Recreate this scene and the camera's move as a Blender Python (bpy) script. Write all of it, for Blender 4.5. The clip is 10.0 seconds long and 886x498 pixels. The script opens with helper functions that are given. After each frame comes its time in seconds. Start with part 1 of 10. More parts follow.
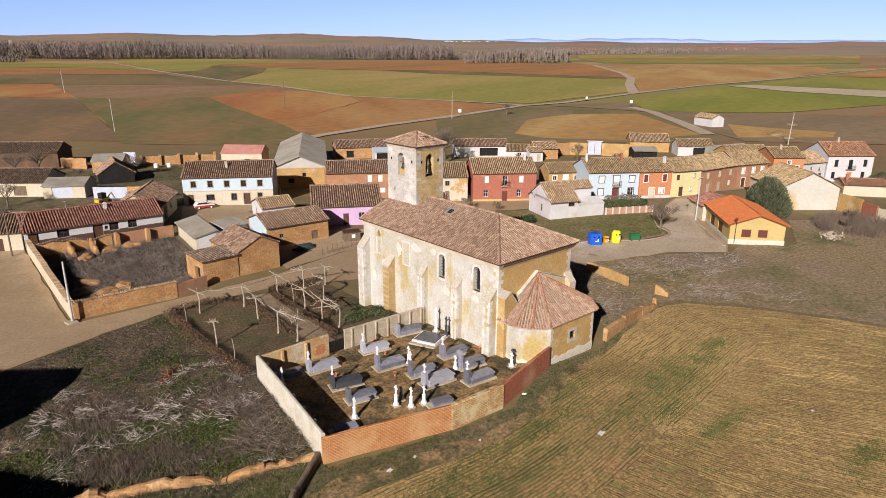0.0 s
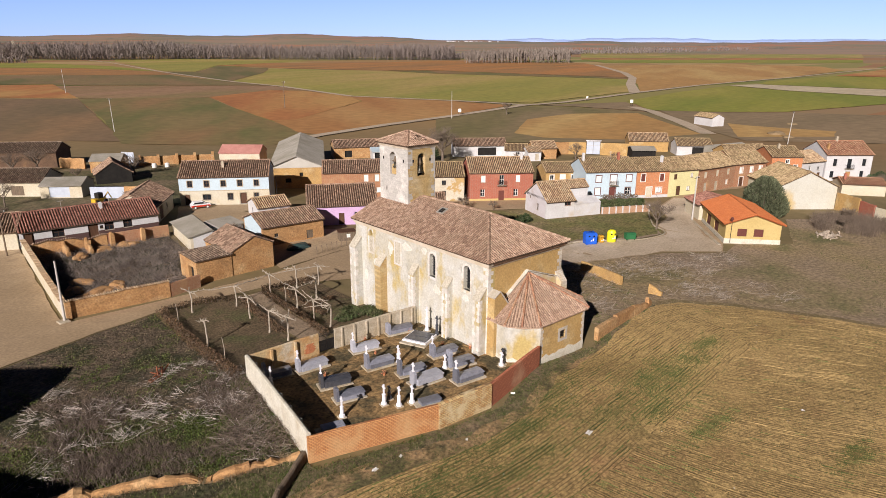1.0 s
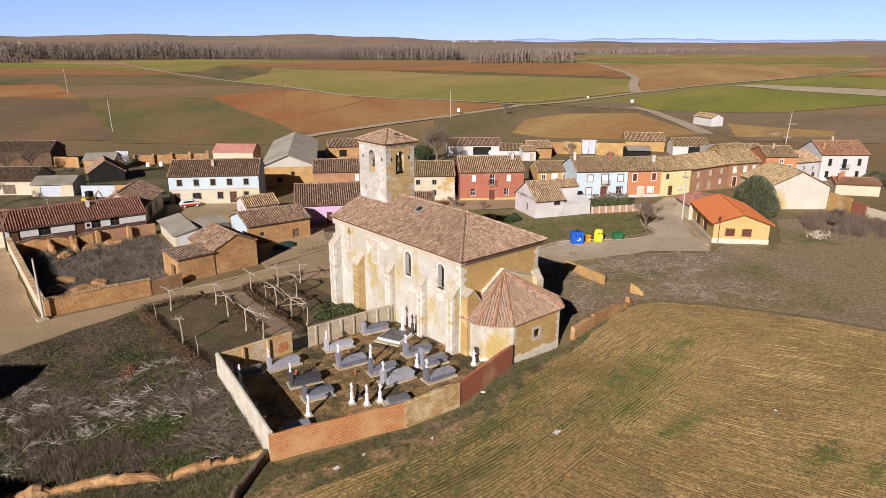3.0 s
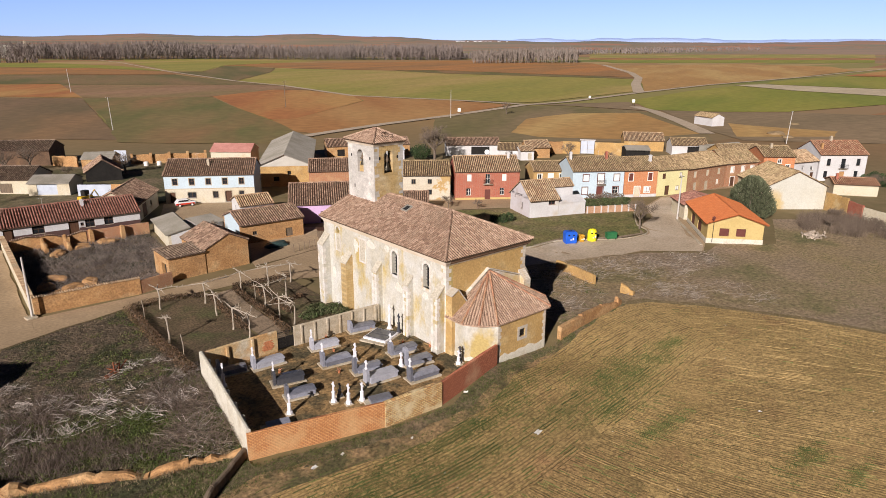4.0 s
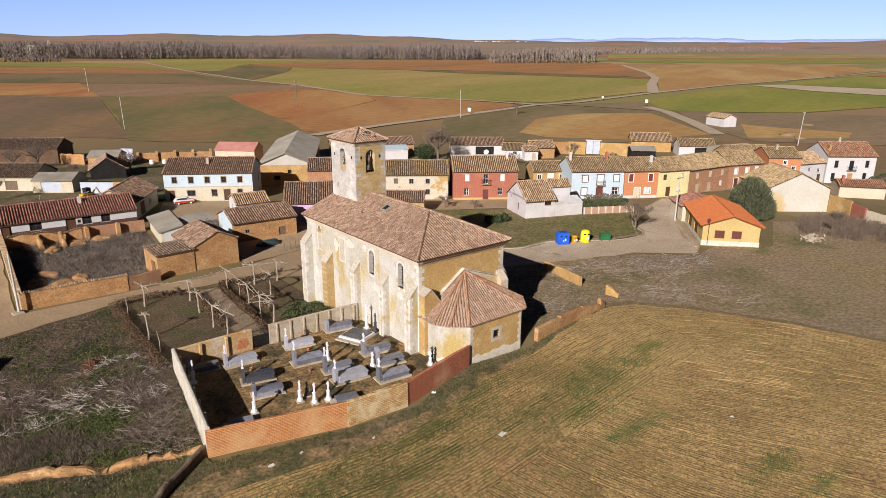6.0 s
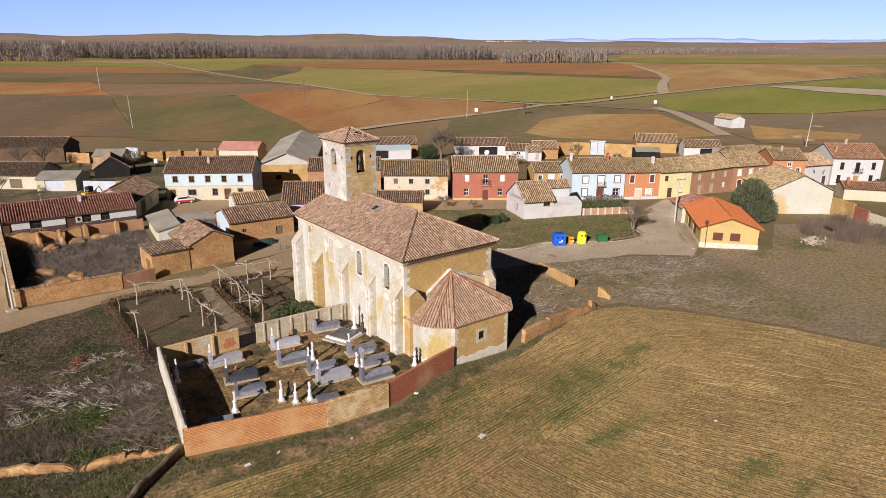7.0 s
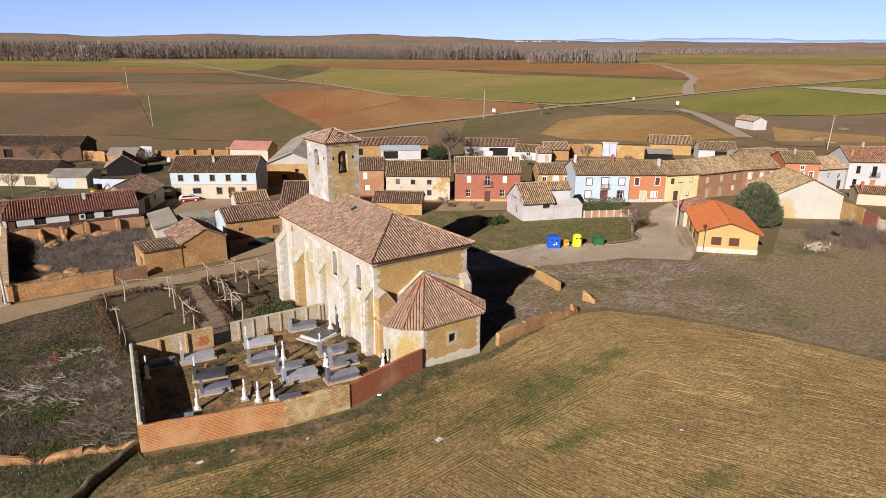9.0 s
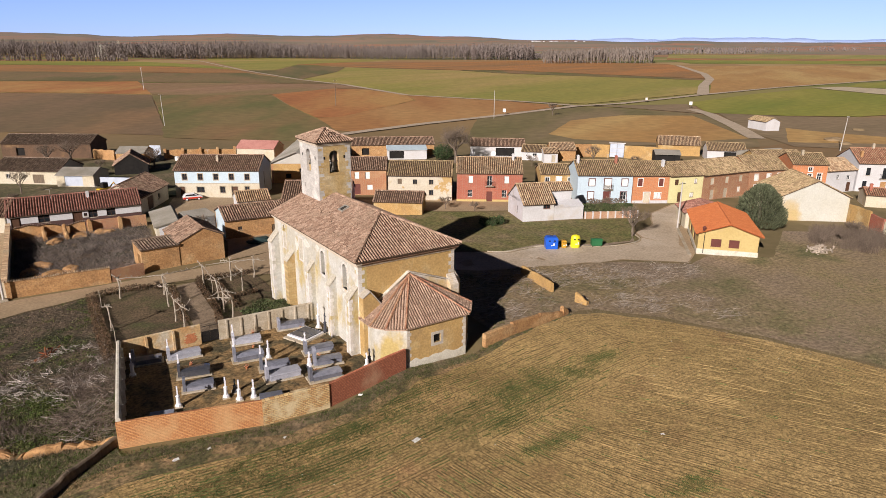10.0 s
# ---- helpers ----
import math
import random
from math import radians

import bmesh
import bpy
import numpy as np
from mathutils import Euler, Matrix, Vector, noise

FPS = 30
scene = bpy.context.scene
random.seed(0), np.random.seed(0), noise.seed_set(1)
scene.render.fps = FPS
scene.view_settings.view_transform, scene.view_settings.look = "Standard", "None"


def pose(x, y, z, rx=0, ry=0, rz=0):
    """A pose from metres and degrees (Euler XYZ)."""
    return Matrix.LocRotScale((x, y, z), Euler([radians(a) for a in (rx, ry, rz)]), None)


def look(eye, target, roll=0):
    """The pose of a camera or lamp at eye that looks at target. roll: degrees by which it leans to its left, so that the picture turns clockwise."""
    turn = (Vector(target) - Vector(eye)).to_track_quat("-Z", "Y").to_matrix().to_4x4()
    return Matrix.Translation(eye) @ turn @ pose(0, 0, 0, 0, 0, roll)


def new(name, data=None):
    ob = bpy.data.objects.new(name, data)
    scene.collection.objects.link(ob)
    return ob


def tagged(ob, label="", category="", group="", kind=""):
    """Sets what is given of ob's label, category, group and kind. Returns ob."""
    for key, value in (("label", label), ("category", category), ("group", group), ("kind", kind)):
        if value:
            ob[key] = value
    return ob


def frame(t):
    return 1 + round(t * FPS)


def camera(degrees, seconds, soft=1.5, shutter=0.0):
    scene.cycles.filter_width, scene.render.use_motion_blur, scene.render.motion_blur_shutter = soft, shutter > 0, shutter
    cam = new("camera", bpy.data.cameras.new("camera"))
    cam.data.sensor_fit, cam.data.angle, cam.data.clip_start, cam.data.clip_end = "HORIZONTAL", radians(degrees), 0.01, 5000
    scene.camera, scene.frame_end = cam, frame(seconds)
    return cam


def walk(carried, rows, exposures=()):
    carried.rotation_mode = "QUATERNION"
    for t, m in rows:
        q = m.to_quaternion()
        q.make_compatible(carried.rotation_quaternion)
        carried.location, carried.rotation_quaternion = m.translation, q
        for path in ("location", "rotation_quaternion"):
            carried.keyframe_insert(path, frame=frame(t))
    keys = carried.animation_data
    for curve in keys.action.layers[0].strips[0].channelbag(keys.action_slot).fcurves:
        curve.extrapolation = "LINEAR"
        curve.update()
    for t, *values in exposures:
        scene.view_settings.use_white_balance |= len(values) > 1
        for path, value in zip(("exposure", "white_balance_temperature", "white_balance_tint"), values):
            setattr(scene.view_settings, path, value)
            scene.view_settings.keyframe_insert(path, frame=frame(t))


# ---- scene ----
cam = camera(68.8, 10.0, soft=0.6)
PATH = [
    (0, (0.043, -0.185, 29.381), (1.286, 1.268, 28.796), 0.4),
    (0.5, (0.523, -0.525, 29.338), (1.764, 0.93, 28.753), 0.3),
    (1, (1.039, -0.939, 29.274), (2.276, 0.519, 28.689), 0.3),
    (1.5, (1.606, -1.344, 29.21), (2.84, 0.118, 28.626), 0.3),
    (2, (2.216, -1.849, 29.149), (3.448, -0.385, 28.565), 0.3),
    (2.5, (2.835, -2.288, 29.09), (4.064, -0.822, 28.506), 0.3),
    (4, (5.043, -3.853, 28.928), (6.259, -2.376, 28.343), 0.3),
    (4.5, (5.793, -4.419, 28.909), (7.0, -2.936, 28.325), 0.3),
    (5, (6.658, -5.026, 28.898), (7.855, -3.534, 28.313), 0.3),
    (5.5, (7.538, -5.657, 28.893), (8.723, -4.157, 28.308), 0.3),
    (7, (10.535, -7.686, 28.95), (11.681, -6.155, 28.364), 0.4),
    (7.5, (11.562, -8.372, 28.981), (12.693, -6.83, 28.396), 0.4),
    (8, (12.712, -9.118, 29.022), (13.826, -7.563, 28.437), 0.4),
    (8.5, (13.837, -9.82, 29.047), (14.935, -8.254, 28.46), 0.4),
    (9, (15.073, -10.599, 29.079), (16.151, -9.02, 28.493), 0.4),
    (9.5, (16.25, -11.338, 29.097), (17.31, -9.746, 28.511), 0.4),
    (10, (17.569, -12.098, 29.102), (18.608, -10.492, 28.515), 0.4),
]
walk(cam, [(t, look(eye, target, roll)) for t, eye, target, roll in PATH], [(0.0, 0.33, 6250, 20), (10.0, 0.33, 6250, 20)])

SUN_AZ, SUN_EL = 29.0, 24.5        # the way the light travels, and its height


# ---- world, sun, exposure ----
world = bpy.data.worlds.new("sky")
scene.world = world
world.use_nodes = True
_sky = world.node_tree.nodes.new("ShaderNodeTexSky")
_sky.sky_type = "NISHITA"
_sky.sun_disc = False
_sky.sun_elevation = radians(SUN_EL)
_sky.sun_rotation = radians(270.0 - SUN_AZ)
_sky.altitude = 800.0
_sky.air_density = 1.0
_sky.dust_density = 0.2
_sky.ozone_density = 3.0
_bg = world.node_tree.nodes["Background"]
_bg.inputs["Strength"].default_value = 0.005
_tint = world.node_tree.nodes.new("ShaderNodeMix")
_tint.data_type, _tint.blend_type = "RGBA", "MULTIPLY"
_tint.inputs["Factor"].default_value = 1.0
_tint.inputs["B"].default_value = (0.95, 1.0, 1.4, 1.0)
world.node_tree.links.new(_sky.outputs["Color"], _tint.inputs["A"])
world.node_tree.links.new(_tint.outputs["Result"], _bg.inputs["Color"])
sun_data = bpy.data.lights.new("sun", "SUN")
sun_data.energy = 5.0
sun_data.angle = radians(0.5)
sun_data.color = (1.0, 0.93, 0.82)
sun = new("sun", sun_data)
_a, _e = radians(SUN_AZ), radians(SUN_EL)
sun.matrix_world = look((0, 0, 60), (math.cos(_a) * math.cos(_e), math.sin(_a) * math.cos(_e), 60 - math.sin(_e)))


# ---- materials ----
def ramp_mix(nt, fac, c1, c2):
    m = nt.nodes.new("ShaderNodeMix")
    m.data_type = "RGBA"
    nt.links.new(fac, m.inputs["Factor"])
    for sock, c in ((m.inputs["A"], c1), (m.inputs["B"], c2)):
        if isinstance(c, tuple):
            sock.default_value = (*c, 1)
        else:
            nt.links.new(c, sock)
    return m.outputs["Result"]


def noise_fac(nt, scale, lo, hi, detail=4.0, vec=None, rough=0.6):
    n = nt.nodes.new("ShaderNodeTexNoise")
    n.inputs["Scale"].default_value = scale
    n.inputs["Detail"].default_value = detail
    n.inputs["Roughness"].default_value = rough
    nt.links.new(vec, n.inputs["Vector"])
    r = nt.nodes.new("ShaderNodeMapRange")
    r.inputs["From Min"].default_value = lo
    r.inputs["From Max"].default_value = hi
    nt.links.new(n.outputs["Fac"], r.inputs["Value"])
    return r.outputs["Result"]


def base_mat(name, rough=0.9, metal=0.0, spec=0.3):
    m = bpy.data.materials.new(name)
    m.use_nodes = True
    nt = m.node_tree
    b = nt.nodes["Principled BSDF"]
    b.inputs["Roughness"].default_value = rough
    b.inputs["Metallic"].default_value = metal
    b.inputs["Specular IOR Level"].default_value = spec
    geo = nt.nodes.new("ShaderNodeNewGeometry")
    return m, nt, b, geo


def add_bump(nt, b, height, strength, dist):
    bp = nt.nodes.new("ShaderNodeBump")
    bp.inputs["Strength"].default_value = strength
    bp.inputs["Distance"].default_value = dist
    nt.links.new(height, bp.inputs["Height"])
    nt.links.new(bp.outputs["Normal"], b.inputs["Normal"])


def surf(name, c1, c2, scale=0.8, lo=0.35, hi=0.65, c3=None, s3=0.15, lo3=0.5, hi3=0.7, rough=0.9, metal=0.0,
         bump=0.0, bscale=6.0, bdist=0.05, grain=0.0, gscale=12.0, vary=0.0, island=False, spec=0.3, stretch=(1, 1, 1), turn=0.0, c4=None, s4=1.3, lo4=0.56, hi4=0.7):
    """A two-scale surface: c1 and c2 mix at one scale, stains of c3 at a larger one, grain darkens finely."""
    m, nt, b, geo = base_mat(name, rough, metal, spec)
    mp = nt.nodes.new("ShaderNodeMapping")
    mp.vector_type = "TEXTURE"
    mp.inputs["Rotation"].default_value = (0, 0, radians(turn))
    mp.inputs["Scale"].default_value = tuple(1.0 / s for s in stretch)
    nt.links.new(geo.outputs["Position"], mp.inputs["Vector"])
    vec = mp.outputs["Vector"]
    col = ramp_mix(nt, noise_fac(nt, scale, lo, hi, 5, vec), c1, c2)
    if c3:
        col = ramp_mix(nt, noise_fac(nt, s3, lo3, hi3, 4, vec), col, c3)
    if c4:
        col = ramp_mix(nt, noise_fac(nt, s4, lo4, hi4, 5, geo.outputs["Position"], 0.7), col, c4)
    if grain:
        grain = min(0.6, grain * 1.5)
        g = noise_fac(nt, gscale, 0.32, 0.68, 4, geo.outputs["Position"])
        hv = nt.nodes.new("ShaderNodeMapRange")
        hv.inputs["To Min"].default_value = 1 - grain
        hv.inputs["To Max"].default_value = 1 + grain
        nt.links.new(g, hv.inputs["Value"])
        vm = nt.nodes.new("ShaderNodeVectorMath")
        vm.operation = "SCALE"
        nt.links.new(col, vm.inputs[0])
        nt.links.new(hv.outputs["Result"], vm.inputs["Scale"])
        col = vm.outputs["Vector"]
    if vary:
        if island:
            rnd = geo.outputs["Random Per Island"]
        else:
            rnd = nt.nodes.new("ShaderNodeObjectInfo").outputs["Random"]
        hv = nt.nodes.new("ShaderNodeMapRange")
        hv.inputs["To Min"].default_value = 1 - vary
        hv.inputs["To Max"].default_value = 1 + vary
        nt.links.new(rnd, hv.inputs["Value"])
        vm = nt.nodes.new("ShaderNodeVectorMath")
        vm.operation = "SCALE"
        nt.links.new(col, vm.inputs[0])
        nt.links.new(hv.outputs["Result"], vm.inputs["Scale"])
        col = vm.outputs["Vector"]
    nt.links.new(col, b.inputs["Base Color"])
    if bump:
        n = nt.nodes.new("ShaderNodeTexNoise")
        n.inputs["Scale"].default_value = bscale
        n.inputs["Detail"].default_value = 5
        nt.links.new(vec, n.inputs["Vector"])
        add_bump(nt, b, n.outputs["Fac"], bump, bdist)
    return m


def masonry(name, c1, c2, mortar, bw, bh, joint=0.02, axis="x", stain=None, rough=0.9, bump=0.5, s3=0.35, lo3=0.5, hi3=0.68, turn=0.0, squash=1.0):
    """Courses of stone or brick on an upright wall that runs along one axis."""
    m, nt, b, geo = base_mat(name, rough)
    rot = nt.nodes.new("ShaderNodeMapping")
    rot.inputs["Rotation"].default_value = (0, 0, radians(-turn))
    nt.links.new(geo.outputs["Position"], rot.inputs["Vector"])
    sep = nt.nodes.new("ShaderNodeSeparateXYZ")
    nt.links.new(rot.outputs["Vector"], sep.inputs["Vector"])
    com = nt.nodes.new("ShaderNodeCombineXYZ")
    if axis == "xy":
        ad = nt.nodes.new("ShaderNodeMath")
        ad.operation = "ADD"
        nt.links.new(sep.outputs["X"], ad.inputs[0])
        nt.links.new(sep.outputs["Y"], ad.inputs[1])
        nt.links.new(ad.outputs["Value"], com.inputs["X"])
    else:
        nt.links.new(sep.outputs["X" if axis == "x" else "Y"], com.inputs["X"])
    nt.links.new(sep.outputs["Z"], com.inputs["Y"])
    br = nt.nodes.new("ShaderNodeTexBrick")
    br.inputs["Scale"].default_value = 1.0
    br.inputs["Brick Width"].default_value = bw
    br.inputs["Row Height"].default_value = bh
    br.inputs["Mortar Size"].default_value = joint
    br.inputs["Mortar Smooth"].default_value = 0.3
    br.inputs["Bias"].default_value = -0.05
    br.inputs["Color1"].default_value = (*c1, 1)
    br.inputs["Color2"].default_value = (*c2, 1)
    br.inputs["Mortar"].default_value = (*mortar, 1)
    nt.links.new(com.outputs["Vector"], br.inputs["Vector"])
    col = br.outputs["Color"]
    pos = geo.outputs["Position"]
    if stain:
        col = ramp_mix(nt, noise_fac(nt, s3, lo3, hi3, 5, pos), col, stain)
    g = noise_fac(nt, 5.0, 0.2, 0.8, 4, pos)
    hv = nt.nodes.new("ShaderNodeMapRange")
    hv.inputs["To Min"].default_value = 0.84
    hv.inputs["To Max"].default_value = 1.14
    nt.links.new(g, hv.inputs["Value"])
    vm = nt.nodes.new("ShaderNodeVectorMath")
    vm.operation = "SCALE"
    nt.links.new(col, vm.inputs[0])
    nt.links.new(hv.outputs["Result"], vm.inputs["Scale"])
    nt.links.new(vm.outputs["Vector"], b.inputs["Base Color"])
    inv = nt.nodes.new("ShaderNodeMath")
    inv.operation = "SUBTRACT"
    inv.inputs[0].default_value = 1.0
    nt.links.new(br.outputs["Fac"], inv.inputs[1])
    add_bump(nt, b, inv.outputs["Value"], bump, 0.03)
    return m


def tile_mat(name, c1, c2, c3, patch=(0.3, 0.23, 0.16), vary=0.5):
    """Old barrel tiles: every tile its own tone, with lichen in patches."""
    m, nt, b, geo = base_mat(name, 0.88)
    pos = geo.outputs["Position"]
    rnd = geo.outputs["Random Per Island"]
    cr = nt.nodes.new("ShaderNodeValToRGB")
    cr.color_ramp.elements[0].position = 0.0
    cr.color_ramp.elements[0].color = (*c1, 1)
    cr.color_ramp.elements[1].position = 1.0
    cr.color_ramp.elements[1].color = (*c3, 1)
    e = cr.color_ramp.elements.new(0.5)
    e.color = (*c2, 1)
    nt.links.new(rnd, cr.inputs["Fac"])
    col = ramp_mix(nt, noise_fac(nt, 0.6, 0.48, 0.75, 5, pos), cr.outputs["Color"], patch)
    g = noise_fac(nt, 9.0, 0.2, 0.8, 3, pos)
    hv = nt.nodes.new("ShaderNodeMapRange")
    hv.inputs["To Min"].default_value = 1 - vary
    hv.inputs["To Max"].default_value = 1 + vary
    nt.links.new(g, hv.inputs["Value"])
    vm = nt.nodes.new("ShaderNodeVectorMath")
    vm.operation = "SCALE"
    nt.links.new(col, vm.inputs[0])
    nt.links.new(hv.outputs["Result"], vm.inputs["Scale"])
    nt.links.new(vm.outputs["Vector"], b.inputs["Base Color"])
    return m


def glass_mat(name, c):
    m, nt, b, geo = base_mat(name, 0.12, 0.0, 0.5)
    nt.links.new(ramp_mix(nt, noise_fac(nt, 1.5, 0.3, 0.7, 2, geo.outputs["Position"]), c, tuple(v * 0.5 for v in c)), b.inputs["Base Color"])
    return m


M = {}
M["grass"] = surf("lawn_grass", (0.14, 0.145, 0.045), (0.2, 0.165, 0.065), 0.3, c3=(0.24, 0.18, 0.1), s3=0.12, lo3=0.5, hi3=0.68, bump=0.5, bscale=3, bdist=0.1, grain=0.35, gscale=2.5)
M["verge"] = surf("weedy_verge", (0.085, 0.095, 0.035), (0.15, 0.115, 0.07), 0.5, c3=(0.2, 0.145, 0.09), s3=0.25, lo3=0.45, hi3=0.65, bump=0.6, bscale=3, bdist=0.15, grain=0.35, gscale=3.0)
M["road"] = surf("worn_paving", (0.41, 0.3, 0.18), (0.345, 0.25, 0.145), 0.12, c3=(0.47, 0.36, 0.23), s3=0.05, lo3=0.5, hi3=0.7, grain=0.12, gscale=3.0, bump=0.1, bscale=8, c4=(0.29, 0.21, 0.13), s4=0.3, lo4=0.52, hi4=0.8)
M["dirt"] = surf("pale_dirt", (0.33, 0.25, 0.17), (0.25, 0.19, 0.13), 0.3, grain=0.2, gscale=2.0)
M["path_dirt"] = surf("sandy_path", (0.33, 0.25, 0.165), (0.25, 0.185, 0.12), 0.5, c3=(0.2, 0.15, 0.09), s3=0.3, lo3=0.5, hi3=0.68, grain=0.25, gscale=4, bump=0.3)
M["cem_soil"] = surf("trodden_earth", (0.33, 0.21, 0.088), (0.2, 0.13, 0.058), 0.6, c3=(0.085, 0.07, 0.036), s3=0.35, lo3=0.46, hi3=0.6, bump=0.5, bscale=5, grain=0.5, gscale=3.5)
M["garden_soil"] = surf("garden_earth", (0.15, 0.105, 0.06), (0.1, 0.075, 0.04), 0.4, c3=(0.1, 0.1, 0.04), s3=0.2, bump=0.5, bscale=3, grain=0.35, gscale=4)
M["adobe"] = surf("adobe", (0.45, 0.26, 0.11), (0.36, 0.195, 0.08), 0.5, c3=(0.5, 0.335, 0.165), s3=0.3, bump=0.4, bscale=4, bdist=0.08, grain=0.2, gscale=5, stretch=(1, 1, 1.6), c4=(0.27, 0.16, 0.077), s4=0.45, lo4=0.52, hi4=0.8)
M["ochre"] = surf("ochre_render", (0.47, 0.3, 0.115), (0.4, 0.245, 0.085), 0.5, c3=(0.52, 0.4, 0.21), s3=0.3, lo3=0.52, hi3=0.68, grain=0.12, gscale=5, bump=0.4, c4=(0.33, 0.22, 0.11), s4=0.5, lo4=0.5, hi4=0.8)
M["yellow"] = surf("pale_yellow_paint", (0.52, 0.4, 0.165), (0.47, 0.355, 0.14), 0.4, grain=0.05, gscale=4, c4=(0.42, 0.32, 0.14), s4=0.5, lo4=0.55, hi4=0.8)
M["cream"] = surf("cream_plaster", (0.57, 0.52, 0.39), (0.52, 0.45, 0.31), 0.35, c3=(0.58, 0.55, 0.46), s3=0.3, grain=0.07, gscale=4, c4=(0.45, 0.37, 0.22), s4=0.3, lo4=0.56, hi4=0.85)
M["white"] = surf("white_paint", (0.59, 0.59, 0.585), (0.53, 0.52, 0.505), 0.35, c3=(0.5, 0.44, 0.35), s3=0.25, lo3=0.6, hi3=0.78, grain=0.05, gscale=4)
M["bluewhite"] = surf("bluish_white_paint", (0.5, 0.61, 0.66), (0.46, 0.56, 0.61), 0.4, grain=0.05, gscale=4)
M["pink"] = surf("lilac_paint", (0.6, 0.42, 0.62), (0.54, 0.37, 0.56), 0.4, grain=0.06)
M["lawnbrick"] = masonry("weathered_rose_brick", (0.48, 0.26, 0.14), (0.4, 0.2, 0.1), (0.46, 0.34, 0.24), 0.26, 0.075, 0.012, axis="xy", stain=(0.5, 0.36, 0.24), lo3=0.5, hi3=0.7)
M["rose"] = surf("rose_white_plaster", (0.58, 0.55, 0.56), (0.52, 0.48, 0.48), 0.4, c3=(0.46, 0.4, 0.36), s3=0.3, lo3=0.58, hi3=0.75, grain=0.07)
M["redbrick"] = masonry("red_brick", (0.44, 0.13, 0.075), (0.38, 0.1, 0.06), (0.36, 0.22, 0.16), 0.26, 0.075, 0.012, axis="xy", stain=(0.5, 0.26, 0.16), lo3=0.55, hi3=0.75)
M["orangebrick"] = masonry("orange_brick", (0.62, 0.24, 0.09), (0.52, 0.18, 0.07), (0.5, 0.3, 0.18), 0.26, 0.075, 0.012, axis="xy")
M["brownbrick"] = masonry("brown_brick", (0.43, 0.19, 0.09), (0.37, 0.15, 0.07), (0.4, 0.28, 0.18), 0.26, 0.075, 0.012, axis="xy", stain=(0.48, 0.29, 0.15), lo3=0.5, hi3=0.7)
M["plinth"] = surf("dark_plinth", (0.1, 0.058, 0.05), (0.08, 0.045, 0.04), 0.5)
M["concrete"] = surf("weathered_concrete", (0.49, 0.435, 0.335), (0.4, 0.335, 0.235), 0.6, c3=(0.33, 0.25, 0.14), s3=0.5, lo3=0.5, hi3=0.75, grain=0.12, gscale=6, c4=(0.28, 0.225, 0.15), s4=0.8, lo4=0.5, hi4=0.8)
M["plaster_wall"] = surf("pale_wall_plaster", (0.65, 0.62, 0.52), (0.57, 0.53, 0.42), 0.6, c3=(0.46, 0.39, 0.27), s3=0.5, lo3=0.56, hi3=0.78, grain=0.1, gscale=6, c4=(0.44, 0.38, 0.28), s4=0.7, lo4=0.54, hi4=0.82)
M["stone_pale"] = masonry("pale_limestone", (0.66, 0.61, 0.53), (0.58, 0.52, 0.42), (0.5, 0.44, 0.34), 0.62, 0.33, 0.02, axis="y", stain=(0.58, 0.42, 0.18), s3=0.3, lo3=0.52, hi3=0.68, turn=2.4, bump=0.3)
M["stone_grey"] = masonry("grey_limestone", (0.5, 0.48, 0.44), (0.42, 0.4, 0.36), (0.42, 0.39, 0.34), 0.55, 0.3, 0.02, axis="y", stain=(0.62, 0.59, 0.53), s3=0.5, lo3=0.48, hi3=0.66, turn=2.4, bump=0.3)
M["stone_ochre"] = masonry("ochre_limestone", (0.5, 0.36, 0.16), (0.43, 0.29, 0.12), (0.36, 0.26, 0.12), 0.55, 0.3, 0.02, axis="x", stain=(0.52, 0.42, 0.25), s3=0.5, lo3=0.5, hi3=0.68, turn=2.4, bump=0.3)
M["render_ochre"] = surf("church_render", (0.5, 0.335, 0.13), (0.42, 0.27, 0.1), 0.4, c3=(0.55, 0.42, 0.21), s3=0.35, lo3=0.52, hi3=0.68, grain=0.12, gscale=5, bump=0.35, c4=(0.34, 0.23, 0.11), s4=0.5, lo4=0.5, hi4=0.8)
M["render_cream"] = surf("church_plaster", (0.545, 0.54, 0.495), (0.475, 0.445, 0.355), 0.7, c3=(0.455, 0.35, 0.135), s3=0.33, lo3=0.5, hi3=0.62, grain=0.09, gscale=5, bump=0.3, bscale=5, stretch=(1, 1, 0.5), c4=(0.37, 0.35, 0.29), s4=0.5, lo4=0.54, hi4=0.76)
M["patch_white"] = surf("newer_pale_plaster", (0.66, 0.64, 0.58), (0.58, 0.55, 0.46), 1.2, grain=0.12, gscale=6)
M["patch_grey"] = surf("grey_fill_plaster", (0.5, 0.46, 0.37), (0.44, 0.4, 0.31), 1.0, grain=0.14, gscale=5)
# brown tile courses, darkened by the eaves' shade put into the colour
M["shaded_eave_brick"] = surf("shaded_brown_eave_courses", (0.2, 0.12, 0.075), (0.27, 0.17, 0.11), 2.0, grain=0.2)
M["quoin"] = surf("dressed_stone", (0.58, 0.54, 0.47), (0.49, 0.43, 0.33), 0.9, c3=(0.4, 0.35, 0.28), s3=0.6, lo3=0.56, hi3=0.75, vary=0.15, grain=0.12)
M["cornice"] = surf("stone_cornice", (0.6, 0.53, 0.43), (0.5, 0.42, 0.3), 0.8)
